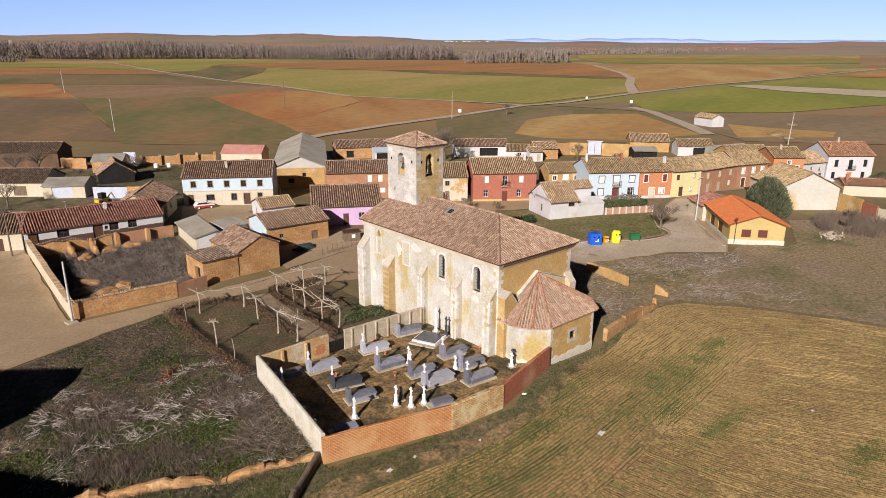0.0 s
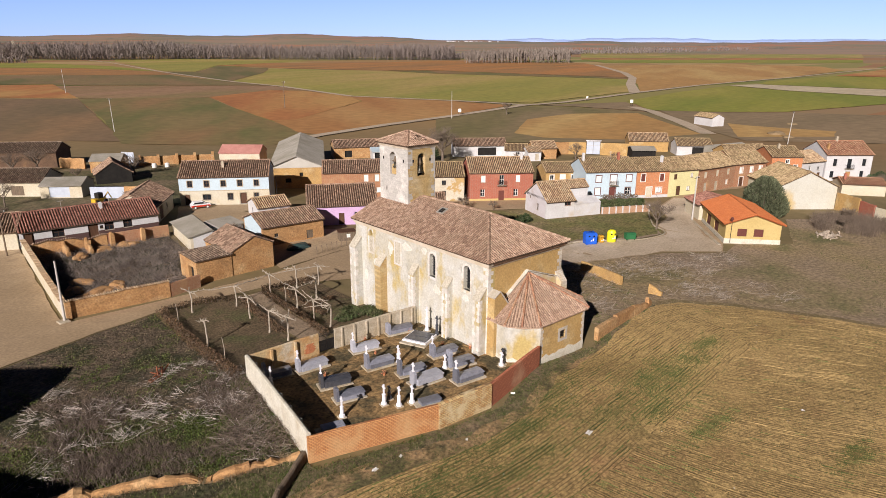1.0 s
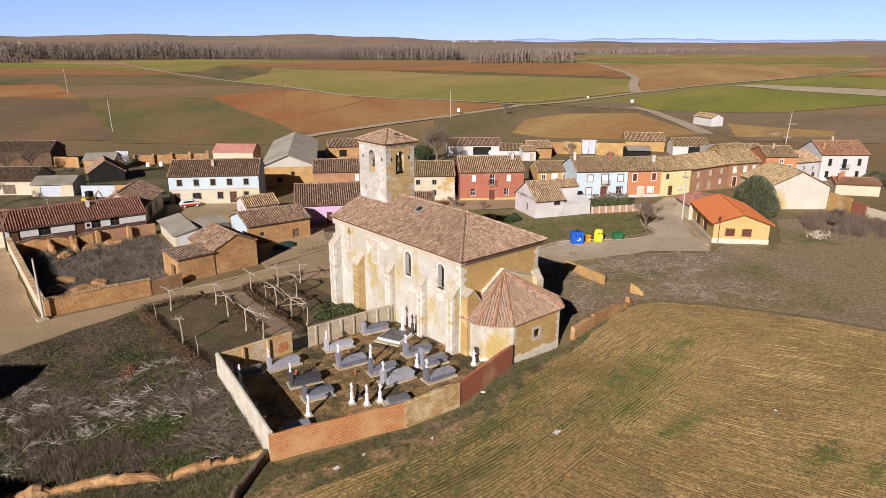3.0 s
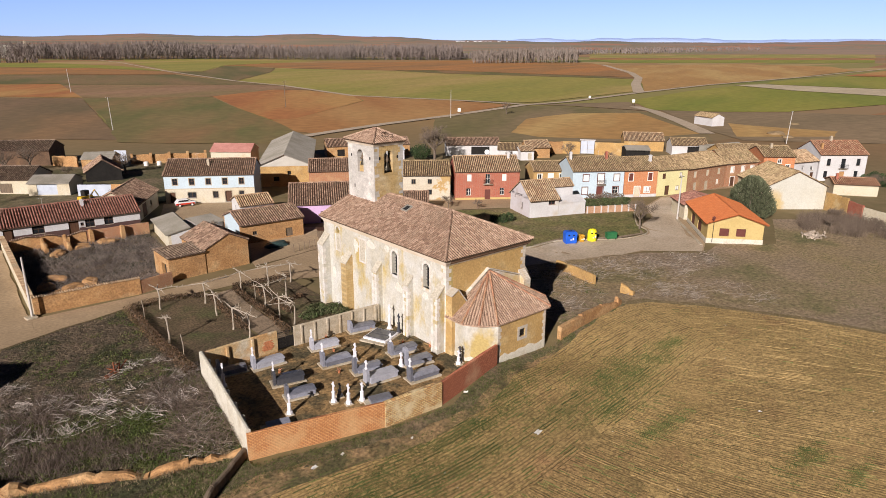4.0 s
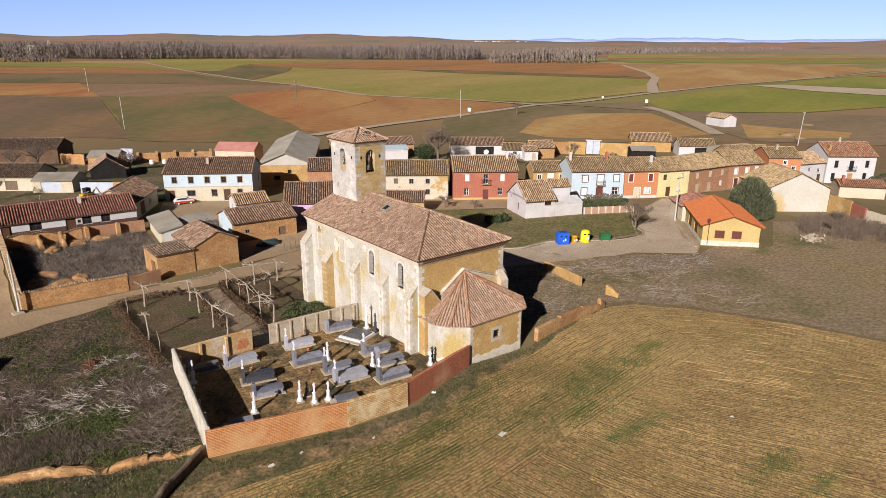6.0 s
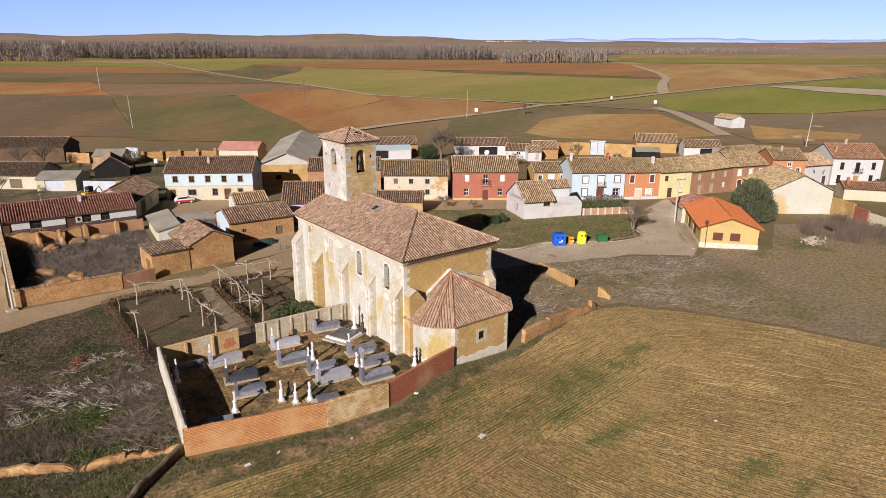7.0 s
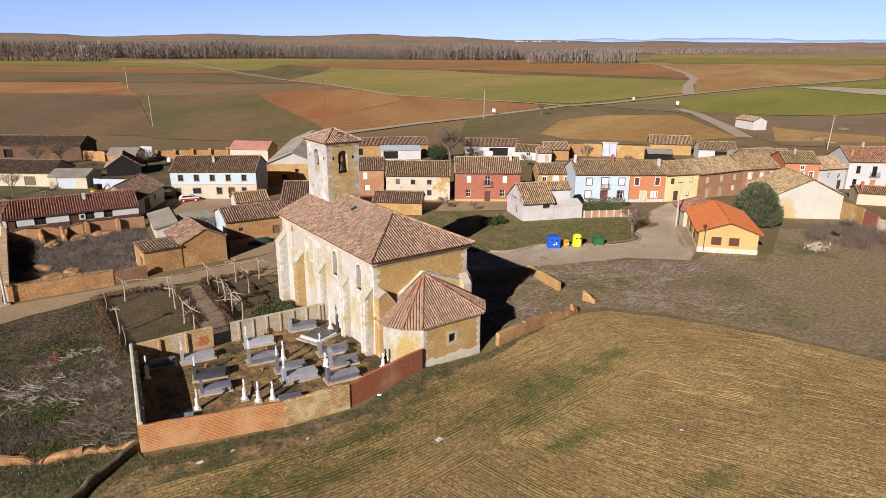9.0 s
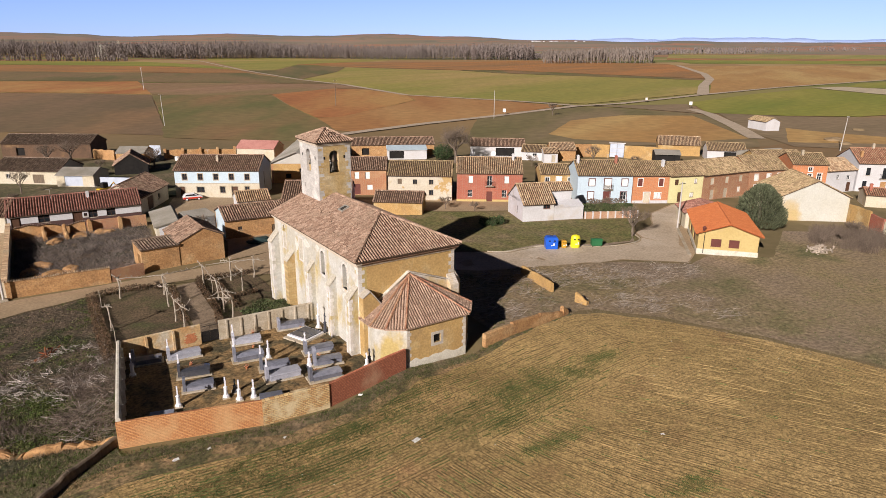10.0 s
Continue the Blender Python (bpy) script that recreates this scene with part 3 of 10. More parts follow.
            for k in range(n_r):
                f.append((b0 + 2 * k, b0 + 2 * k + 2, b0 + 2 * k + 3, b0 + 2 * k + 1))
        raw_ob("roof_sheet", v, f, M[tiles], dk)
    for cx, cy, ch, cm in chimneys:
        bm = bmesh.new()
        zr = ridge - abs(cy - yr) * mf
        box(bm, cx - 0.25, cy - 0.25, zr - 0.3, cx + 0.25, cy + 0.25, zr + ch)
        box(bm, cx - 0.32, cy - 0.32, zr + ch, cx + 0.32, cy + 0.32, zr + ch + 0.1)
        box(bm, cx - 0.18, cy - 0.18, zr + ch + 0.1, cx + 0.18, cy + 0.18, zr + ch + 0.25)
        part("chimney", bm, M[cm], root)
    return root


def ragged_wall(name, pts, h, th, material, label, rough=0.25, cap=None, seed=1, step=0.6, sink=0.5, category="wall", kind="", ends=None, wear=0.0):
    """A standing wall along a line, with a worn, uneven top."""
    rng = random.Random(seed)
    root = thing(name, pose(pts[0][0], pts[0][1], lie(*pts[0])), label, category, kind=kind)
    o = Vector((pts[0][0], pts[0][1], lie(*pts[0])))
    bm = bmesh.new()
    tops = []
    for (a, b) in zip(pts, pts[1:]):
        a, b = Vector(a), Vector(b)
        d = (b - a).normalized()
        nrm = Vector((-d.y, d.x))
        n = max(1, int((b - a).length / step))
        rows = []
        for k in range(n + 1):
            p = a.lerp(b, k / n)
            z = lie(p.x, p.y)
            hh = h if not callable(h) else h(k / n)
            hh += rough * noise.noise((p.x * 0.7, p.y * 0.7, seed * 3.1)) + rng.uniform(-0.3, 0.1) * rough
            j = wear * noise.noise((p.x * 0.9, p.y * 0.9, seed + 9.0))
            tt = th * (0.85 if rough > 0.1 else 1.0)
            w0, w1 = p + nrm * (th / 2), p - nrm * (th / 2)
            t0, t1 = p + nrm * (tt / 2 + j), p - nrm * (tt / 2 - j)
            m0, m1 = p + nrm * (th / 2 + j * 0.6), p - nrm * (th / 2 - j * 0.6)
            prof = [(w0, z - sink), (m0, z + hh * 0.55), (t0, z + hh - 0.06), (p + nrm * tt * 0.22, z + hh + (0.05 if rough > 0.1 else 0)), (p - nrm * tt * 0.22, z + hh + (0.05 if rough > 0.1 else 0)), (t1, z + hh - 0.06), (m1, z + hh * 0.55), (w1, z - sink)]
            rows.append([bm.verts.new((q.x - o.x, q.y - o.y, zz - o.z)) for q, zz in prof])
            tops.append((p.x - o.x, p.y - o.y, z + hh - o.z))
        for r0, r1 in zip(rows, rows[1:]):
            for i in range(7):
                bm.faces.new((r0[i], r0[i + 1], r1[i + 1], r1[i]))
        bm.faces.new(rows[0][::-1])
        bm.faces.new(rows[-1])
    bmesh.ops.recalc_face_normals(bm, faces=list(bm.faces))
    part("masonry", bm, M[material], root)
    if cap:
        t = Tiles(seed)
        for p, q in zip(tops, tops[1:]):
            p, q = Vector(p), Vector(q)
            d = (q - p)
            if d.length < 0.01:
                continue
            d = d.normalized()
            s = Vector((-d.y, d.x, 0))
            ln = (q - p).length
            k = 0.0
            while k < ln:
                t.one(p + d * k - s * (th / 2 + 0.1) + Vector((0, 0, 0.03)), d, s, Vector((0, 0, 1)), th + 0.2, 0.1, 0.0)
                k += 0.26
        t.make("coping_tiles", M[cap], root)
    return root


# ---- ground ----
def sheet(name, poly, up, material, label, res=2.0, wob=0.0, category="ground", step=1.5):
    """A patch of ground that follows the lie of the land."""
    pts = []
    n = len(poly)
    for i in range(n):
        a, b = Vector(poly[i]), Vector(poly[(i + 1) % n])
        k_n = max(1, int((b - a).length / step)) if wob else 1
        for k in range(k_n):
            p = a.lerp(b, k / k_n)
            if wob:
                p = p + Vector((noise.noise((p.x * 0.6, p.y * 0.6, 3.0)), noise.noise((p.x * 0.6, p.y * 0.6, 8.0)))) * wob
            pts.append(p)
    bm = bmesh.new()
    vs = [bm.verts.new((p.x, p.y, 0)) for p in pts]
    f = bm.faces.new(vs)
    bmesh.ops.triangulate(bm, faces=[f])
    x0, x1 = min(p.x for p in pts), max(p.x for p in pts)
    y0, y1 = min(p.y for p in pts), max(p.y for p in pts)
    for ax, lo, hi in ((0, x0, x1), (1, y0, y1)):
        c = math.ceil(lo / res) * res
        while c < hi:
            nrm = (1, 0, 0) if ax == 0 else (0, 1, 0)
            bmesh.ops.bisect_plane(bm, geom=list(bm.verts) + list(bm.edges) + list(bm.faces), plane_co=(c, c, 0), plane_no=nrm)
            c += res
    for v in bm.verts:
        v.co.z = lie(v.co.x, v.co.y) + up
    bmesh.ops.recalc_face_normals(bm, faces=list(bm.faces))
    if sum(f.normal.z for f in bm.faces) < 0:
        bmesh.ops.reverse_faces(bm, faces=list(bm.faces))
    ob = mesh_ob(name, bm, material)
    return tagged(ob, label, category, kind="structure")


def axis_steps(near0, near1, step, far0, far1):
    out = list(np.arange(near0, near1 + 0.01, step))
    s, c = step, near1
    while c < far1:
        s = min(60.0, s * 1.08)
        c += s
        out.append(min(c, far1))
    s, c = step, near0
    while c > far0:
        s = min(60.0, s * 1.08)
        c -= s
        out.insert(0, max(c, far0))
    return out


def plain_mat():
    """Soil near the village; a patchwork of strip fields farther out."""
    m, nt, b, geo = base_mat("plain_soil_and_fields", 0.95)
    pos = geo.outputs["Position"]
    near = ramp_mix(nt, noise_fac(nt, 0.35, 0.35, 0.65, 5, pos), (0.22, 0.165, 0.08), (0.17, 0.135, 0.06))
    mp = nt.nodes.new("ShaderNodeMapping")
    mp.inputs["Rotation"].default_value = (0, 0, radians(-28))
    mp.inputs["Scale"].default_value = (0.0022, 0.011, 0.0)
    nt.links.new(pos, mp.inputs["Vector"])
    vo = nt.nodes.new("ShaderNodeTexVoronoi")
    vo.inputs["Scale"].default_value = 1.0
    nt.links.new(mp.outputs["Vector"], vo.inputs["Vector"])
    sep = nt.nodes.new("ShaderNodeSeparateColor")
    nt.links.new(vo.outputs["Color"], sep.inputs["Color"])
    cr = nt.nodes.new("ShaderNodeValToRGB")
    cr.color_ramp.interpolation = "CONSTANT"
    els = cr.color_ramp.elements
    els[0].position, els[0].color = 0.0, (0.36, 0.22, 0.09, 1)
    els[1].position, els[1].color = 0.85, (0.3, 0.2, 0.1, 1)
    for p, c in ((0.2, (0.27, 0.235, 0.07)), (0.38, (0.32, 0.17, 0.075)), (0.55, (0.2, 0.21, 0.05)), (0.7, (0.42, 0.29, 0.12))):
        e = els.new(p)
        e.color = (*c, 1)
    nt.links.new(sep.outputs["Red"], cr.inputs["Fac"])
    ln = nt.nodes.new("ShaderNodeVectorMath")
    ln.operation = "LENGTH"
    nt.links.new(pos, ln.inputs[0])
    mr = nt.nodes.new("ShaderNodeMapRange")
    mr.inputs["From Min"].default_value = 200
    mr.inputs["From Max"].default_value = 330
    nt.links.new(ln.outputs["Value"], mr.inputs["Value"])
    far = ramp_mix(nt, noise_fac(nt, 0.02, 0.5, 1.0, 4, pos), cr.outputs["Color"], (0.3, 0.22, 0.1))
    nt.links.new(ramp_mix(nt, mr.outputs["Result"], near, far), b.inputs["Base Color"])
    return m


gx_ = axis_steps(-10, 110, 2.0, -3000, 4600)
gy_ = axis_steps(-30, 110, 2.0, -400, 4800)
raw_ob("ground", [(x, y, lie(x, y) - 0.07 - 0.08 * smooth((math.hypot(x, y) - 170) / 200)) for y in gy_ for x in gx_],
       [(j * len(gx_) + i, j * len(gx_) + i + 1, (j + 1) * len(gx_) + i + 1, (j + 1) * len(gx_) + i) for j in range(len(gy_) - 1) for i in range(len(gx_) - 1)], plain_mat())
tagged(bpy.data.objects["ground"], "rough brown soil with dry weeds and thin grass", "ground", kind="structure")


def field_mat(name, c1, c2, s=0.02, row=0.0, c3=None):
    return surf(name, c1, c2, s, 0.36, 0.64, c3=c3, s3=s * 0.6, lo3=0.46, hi3=0.62, grain=0.1, gscale=0.22, stretch=(0.3, 1.3, 1), turn=row)


M["f_olive"] = field_mat("olive_field", (0.15, 0.145, 0.045), (0.24, 0.175, 0.07), 0.025, 62, c3=(0.27, 0.165, 0.07))
M["f_soilgreen"] = field_mat("brown_green_field", (0.25, 0.16, 0.075), (0.2, 0.155, 0.06), 0.02, 75, c3=(0.14, 0.13, 0.045))
M["f_red"] = field_mat("red_ploughland", (0.43, 0.185, 0.06), (0.36, 0.145, 0.05), 0.02, 60, c3=(0.46, 0.26, 0.085))
M["f_brown"] = field_mat("brown_ploughland", (0.38, 0.19, 0.065), (0.28, 0.16, 0.06), 0.02, 20, c3=(0.44, 0.2, 0.06))
M["f_green"] = field_mat("young_green_crop", (0.25, 0.25, 0.035), (0.31, 0.275, 0.055), 0.015, 20, c3=(0.21, 0.23, 0.035))
M["f_yellow"] = field_mat("yellow_green_crop", (0.34, 0.285, 0.065), (0.26, 0.25, 0.05), 0.012, 25, c3=(0.42, 0.3, 0.1))
M["f_orange"] = field_mat("ochre_ploughland", (0.46, 0.265, 0.085), (0.38, 0.215, 0.075), 0.02, 30, c3=(0.5, 0.33, 0.12))
M["f_pale"] = field_mat("pale_stubble", (0.55, 0.46, 0.3), (0.5, 0.41, 0.27), 0.02)
M["f_dullbrown"] = field_mat("dull_brown_field", (0.23, 0.15, 0.08), (0.17, 0.125, 0.06), 0.02, 70, c3=(0.28, 0.17, 0.08))
M["f_rust"] = field_mat("rusty_ploughland", (0.42, 0.22, 0.075), (0.36, 0.165, 0.055), 0.012, 60, c3=(0.45, 0.26, 0.095))
M["f_pink"] = field_mat("pinkish_fallow", (0.33, 0.2, 0.11), (0.27, 0.165, 0.08), 0.02, 20, c3=(0.25, 0.18, 0.075))
M["f_dullgreen"] = field_mat("dull_weedy_field", (0.21, 0.165, 0.07), (0.17, 0.145, 0.055), 0.03, 40, c3=(0.26, 0.19, 0.1))
M["f_dull"] = field_mat("dull_fallow", (0.28, 0.2, 0.11), (0.23, 0.17, 0.09), 0.03)


def field(mat_name, label, *pts, up=0.0, res=60.0):
    sheet("field", pts, up, M[mat_name], label, res=res, wob=0.7, step=7.0)


field("f_dullbrown", "dull brown field at the village edge", (-50, 520), (90, 442), (72, 313), (61, 238), (24, 265), (-70, 330), up=0.03, res=12.0)
field("f_olive", "olive field with a brown middle behind the village", (90, 442), (157, 409), (141, 333), (127, 251), (120, 226), (114, 208), (98, 201), (59, 232), (73, 313), up=0.05, res=12.0)
field("f_red", "red ploughed field beside the gravel road", (159, 413), (218, 450), (234, 425), (234, 368), (218, 331), (141, 267), (131, 271), (142, 336), up=0.06, res=12.0)
field("f_rust", "orange-brown ploughed field beside the gravel road", (131, 270), (141, 267), (219, 331), (233, 366), (263, 301), (272, 259), (211, 240), (124, 217), (121, 226), (127, 251), up=0.05, res=12.0)
field("f_pink", "pinkish brown field strip", (103, 579), (238, 502), (245, 432), (218, 450), (159, 413), (143, 410), (91, 444), up=0.04, res=40.0)
field("f_red", "red-orange furrowed field strip", (-40, 640), (56, 610), (106, 599), (91, 447), (-48, 526), up=0.06, res=40.0)
field("f_soilgreen", "olive brown field strip", (73, 790), (234, 715), (234, 561), (244, 485), (239, 505), (104, 587), (107, 607), (57, 618), (-40, 650), (-45, 840), up=0.05, res=40.0)
field("f_brown", "orange-brown field strip", (94, 1012), (199, 936), (251, 804), (236, 721), (74, 803), (-46, 852), (-60, 1060), up=0.07, res=40.0)
field("f_green", "narrow dark green strip", (112, 1199), (202, 1169), (253, 1008), (253, 812), (201, 946), (95, 1023), (-62, 1072), (-80, 1230), up=0.08, res=40.0)
field("f_yellow", "yellow-green crop beyond the farm road", (369, 1475), (608, 1261), (647, 1148), (498, 1053), (394, 987), (284, 778), (259, 809), (311, 1200), up=0.12, res=80.0)
field("f_brown", "brown strip before the wood", (390, 975), (491, 1039), (698, 995), (904, 1047), (998, 775), (706, 484), (605, 409), (553, 674), (504, 704), (422, 841), up=0.14, res=40.0)
field("f_soilgreen", "brown and green field beside the farm road", (256, 792), (282, 770), (380, 952), (409, 848), (338, 714), (242, 578), up=0.1, res=40.0)
field("f_yellow", "wide yellow-green crop field", (241, 573), (338, 713), (406, 838), (493, 689), (494, 602), (574, 389), (494, 331), (421, 283), (292, 262), (266, 304), (236, 370), (247, 488), up=0.12, res=40.0)
field("f_olive", "dark olive strip along the crop", (499, 696), (547, 667), (599, 406), (576, 390), (498, 606), up=0.16, res=40.0)
field("f_orange", "wide ochre ploughed field", (900, 666), (1171, 584), (1146, 425), (992, 338), (738, 304), (497, 290), (424, 276), (505, 333), (609, 406), (700, 478), up=0.15, res=40.0)
field("f_green", "bright green crop field", (351, 237), (452, 259), (545, 271), (520, 211), (509, 136), (464, 123), (354, 144), (329, 164), (308, 193), up=0.1, res=40.0)
field("f_pale", "pale stubble strip", (553, 275), (585, 265), (591, 159), (511, 137), (523, 213), up=0.18, res=40.0)
field("f_green", "green crop field by the road", (642, 283), (803, 284), (829, 227), (595, 160), (589, 267), up=0.14, res=40.0)
field("f_red", "reddish field beyond the road", (811, 285), (1179, 327), (836, 229), up=0.16, res=40.0)
field("f_dullgreen", "dull weedy field behind the gardens", (192, 230), (272, 250), (289, 235), (298, 201), (297, 187), (272, 155), (245, 127), (223, 112), (145, 172), up=0.06, res=12.0)
field("f_orange", "ochre field behind the gardens", (185, 174), (225, 204), (261, 208), (290, 189), (240, 127), (202, 136), (184, 158), up=0.09, res=12.0)
field("f_dull", "tan strip beside the gravel road", (283, 252), (341, 231), (302, 190), (301, 203), (292, 237), up=0.12, res=12.0)
field("f_dull", "dull fallow by the farm track", (311, 190), (328, 162), (351, 142), (378, 99), (269, 68), (235, 107), (254, 133), up=0.07, res=12.0)
field("f_orange", "ochre patch among the fallow", (282, 138), (281, 126), (288, 96), (271, 91), (243, 114), up=0.1, res=12.0)
field("f_green", "distant green strip", (1046, 764), (1449, 464), (1713, 550), (1235, 966), up=0.25)
field("f_brown", "distant brown strip", (1235, 968), (1714, 552), (2000, 640), (1400, 1100), up=0.28)
field("f_yellow", "distant yellow-green strip", (1400, 1102), (2002, 642), (2716, 880), (1867, 1467), up=0.32)


def strip(name, pts, width, up, material, label, res=40.0):
    left, right = [], []
    for i, p in enumerate(pts):
        a, b = Vector(pts[max(i - 1, 0)]), Vector(pts[min(i + 1, len(pts) - 1)])
        d = (b - a).normalized()
        n = Vector((-d.y, d.x)) * width / 2
        left.append(Vector(p) + n)
        right.append(Vector(p) - n)
    return sheet(name, [tuple(p) for p in left + right[::-1]], up, material, label, res, category="road")


M["gravel"] = surf("pale_gravel", (0.52, 0.42, 0.3), (0.45, 0.36, 0.25), 0.05, grain=0.1, gscale=1.0)
strip("road_1", [(117, 211), (123, 214), (161, 226), (208, 236), (275, 254), (310, 253), (407, 272), (533, 291), (732, 301), (1130, 336), (1413, 360)], 5.0, 0.24, M["gravel"], "pale gravel road between the fields")
strip("road_2", [(278, 254), (273, 281), (265, 302), (234, 368), (244, 485), (238, 570), (252, 803), (291, 1155), (300, 1408)], 5.0, 0.25, M["gravel"], "pale farm road between the fields")
strip("road_3", [(414, 274), (501, 337), (597, 400), (697, 480), (931, 699)], 8.0, 0.28, M["gravel"], "pale farm track bending between the fields")
strip("road_4", [(317, 210), (303, 189), (272, 155), (242, 125)], 6.0, 0.2, M["gravel"], "dirt track to the village")

# streets
sheet("road", [(-30, 62), (4, 71.2), (8.4, 72.6), (14.5, 74.6), (21, 76.2), (27, 76.6), (36, 76.2), (44, 77.2), (52, 76), (60, 65), (68.5, 57.1), (78, 54.8), (91, 51.1), (98.6, 45.2), (103, 47.4), (114, 57.5), (131, 69), (140, 70.5), (155, 66), (157, 64.5), (159, 66), (140, 73), (128, 72), (118, 69),
      (111.6, 63.2), (104.5, 61), (103.2, 58.4), (100, 56.5), (94.2, 57.4), (85.2, 63), (78.4, 63.4), (68, 70), (60, 82), (52.2, 84), (47, 83.1), (39, 80.7), (24.5, 80), (12.4, 79.8), (12, 82), (13, 115), (8, 117), (-30, 120)], 0.03, M["road"], "worn sand-coloured village street", res=4.0, wob=0.25, category="road")
sheet("road", [(52, 84.1), (60, 82.1), (66, 86), (62, 93), (55, 97), (57, 106), (50, 116), (58, 118), (57, 119.5), (42, 128.5), (36, 112), (42, 104), (43, 92), (40.5, 82)], 0.035, M["road"], "sandy lane between the houses", res=4.0, wob=0.3, category="road")
sheet("road", [(80, 95.2), (85.6, 90.6), (95.8, 85.2), (98, 86), (112, 82.5), (128, 72.5), (121, 77.5), (111, 84.5), (104.5, 89.8), (102, 90.8), (91.5, 98), (80.5, 105.8), (70, 112), (66, 108)], 0.036, M["road"], "paved street along the house fronts", res=4.0, category="road")
sheet("lawn", [(66, 88), (74, 89), (80, 94.5), (85.4, 90), (94, 84.5), (92.5, 76.5), (102.5, 72.4), (112, 67.8), (103.9, 61.2), (102.6, 58.8), (100, 57.1), (94.2, 58.0), (85.3, 63.6), (78.5, 64), (69, 70.5), (61.5, 82)], 0.02, M["grass"], "dull green winter grass on the common", res=3.0, wob=0.3)

sheet("road", [(61, 66), (68.5, 57.3), (78, 55), (91, 51.3), (98.6, 45.5), (102.5, 47.6), (104.5, 52), (103, 58), (100, 56.2), (94.2, 57.1), (85.2, 62.7), (78.4, 63.1), (68, 69.8), (61, 80)], 0.05, M["pale_road"], "pale worn concrete road round the common", res=3.0, wob=0.8, category="road")

sheet("road", [(104.3, 51.6), (113, 58.3), (131, 69.6), (128, 71.6), (118, 68.6), (111.6, 62.9), (104.7, 60.7), (103.4, 58.2)], 0.052, M["pale_road"], "pale worn street beside the orange-roofed house", res=3.0, wob=0.25, category="road")

# hills and mountains on the skyline
def ridge_line(name, az0, az1, radius, heights, width, material, label, seed):
    n = 140
    v, f = [], []
    for i in range(n + 1):
        t = i / n
        az = radians(az0 + (az1 - az0) * t)
        c, s = math.cos(az), math.sin(az)
        k = t * (len(heights) - 1)
        i0 = min(int(k), len(heights) - 2)
        hh = heights[i0] + (heights[i0 + 1] - heights[i0]) * smooth(k - i0)
        hh += (hh * 0.11 + 1.5) * noise.noise((t * 26.0, seed, 0.5)) + hh * 0.05 * noise.noise((t * 90.0, seed, 0.5))
        zb = lie(7 + radius * c, -5 + radius * s)
        for off, fr in ((-width, -0.15), (-width * 0.6, 0.22), (-width * 0.25, 0.72), (0, 1.0), (width * 0.6, -0.2)):
            r = radius + off
            v.append((7 + r * c, -5 + r * s, zb - 8 + fr * (hh + 8)))
    for i in range(n):
        for k in range(4):
            f.append((i * 5 + k, i * 5 + k + 1, i * 5 + 6 + k, i * 5 + 5 + k))
    ob = raw_ob(name, v, f, material, smooth_faces=True)
    return tagged(ob, label, "hills", kind="structure")


M["hill"] = surf("far_hill_fields", (0.3, 0.21, 0.14), (0.22, 0.195, 0.12), 0.02, 0.42, 0.58, c3=(0.38, 0.19, 0.105), s3=0.03, lo3=0.53, hi3=0.6, stretch=(0.08, 0.08, 4), c4=(0.18, 0.165, 0.11), s4=0.008, lo4=0.56, hi4=0.66)
# the mountains' pale blue is distance haze put into the base colour
M["mount"] = surf("haze_blue_mountains", (0.38, 0.49, 0.72), (0.44, 0.54, 0.76), 0.004)

ridge_line("backdrop", 104, 6, 3600, [62, 61, 59, 57, 54, 66, 66, 74, 66, 54, 48, 47, 46, 46, 46, 46, 46], 900, M["hill"], "low brown hills along the skyline", 2.0)
ridge_line("backdrop", 52, 8, 4600, [30, 58, 70, 66, 76, 72, 60, 66, 60, 50, 40], 250, M["mount"], "far mountains on the skyline with pale blue haze in their colour", 7.0)


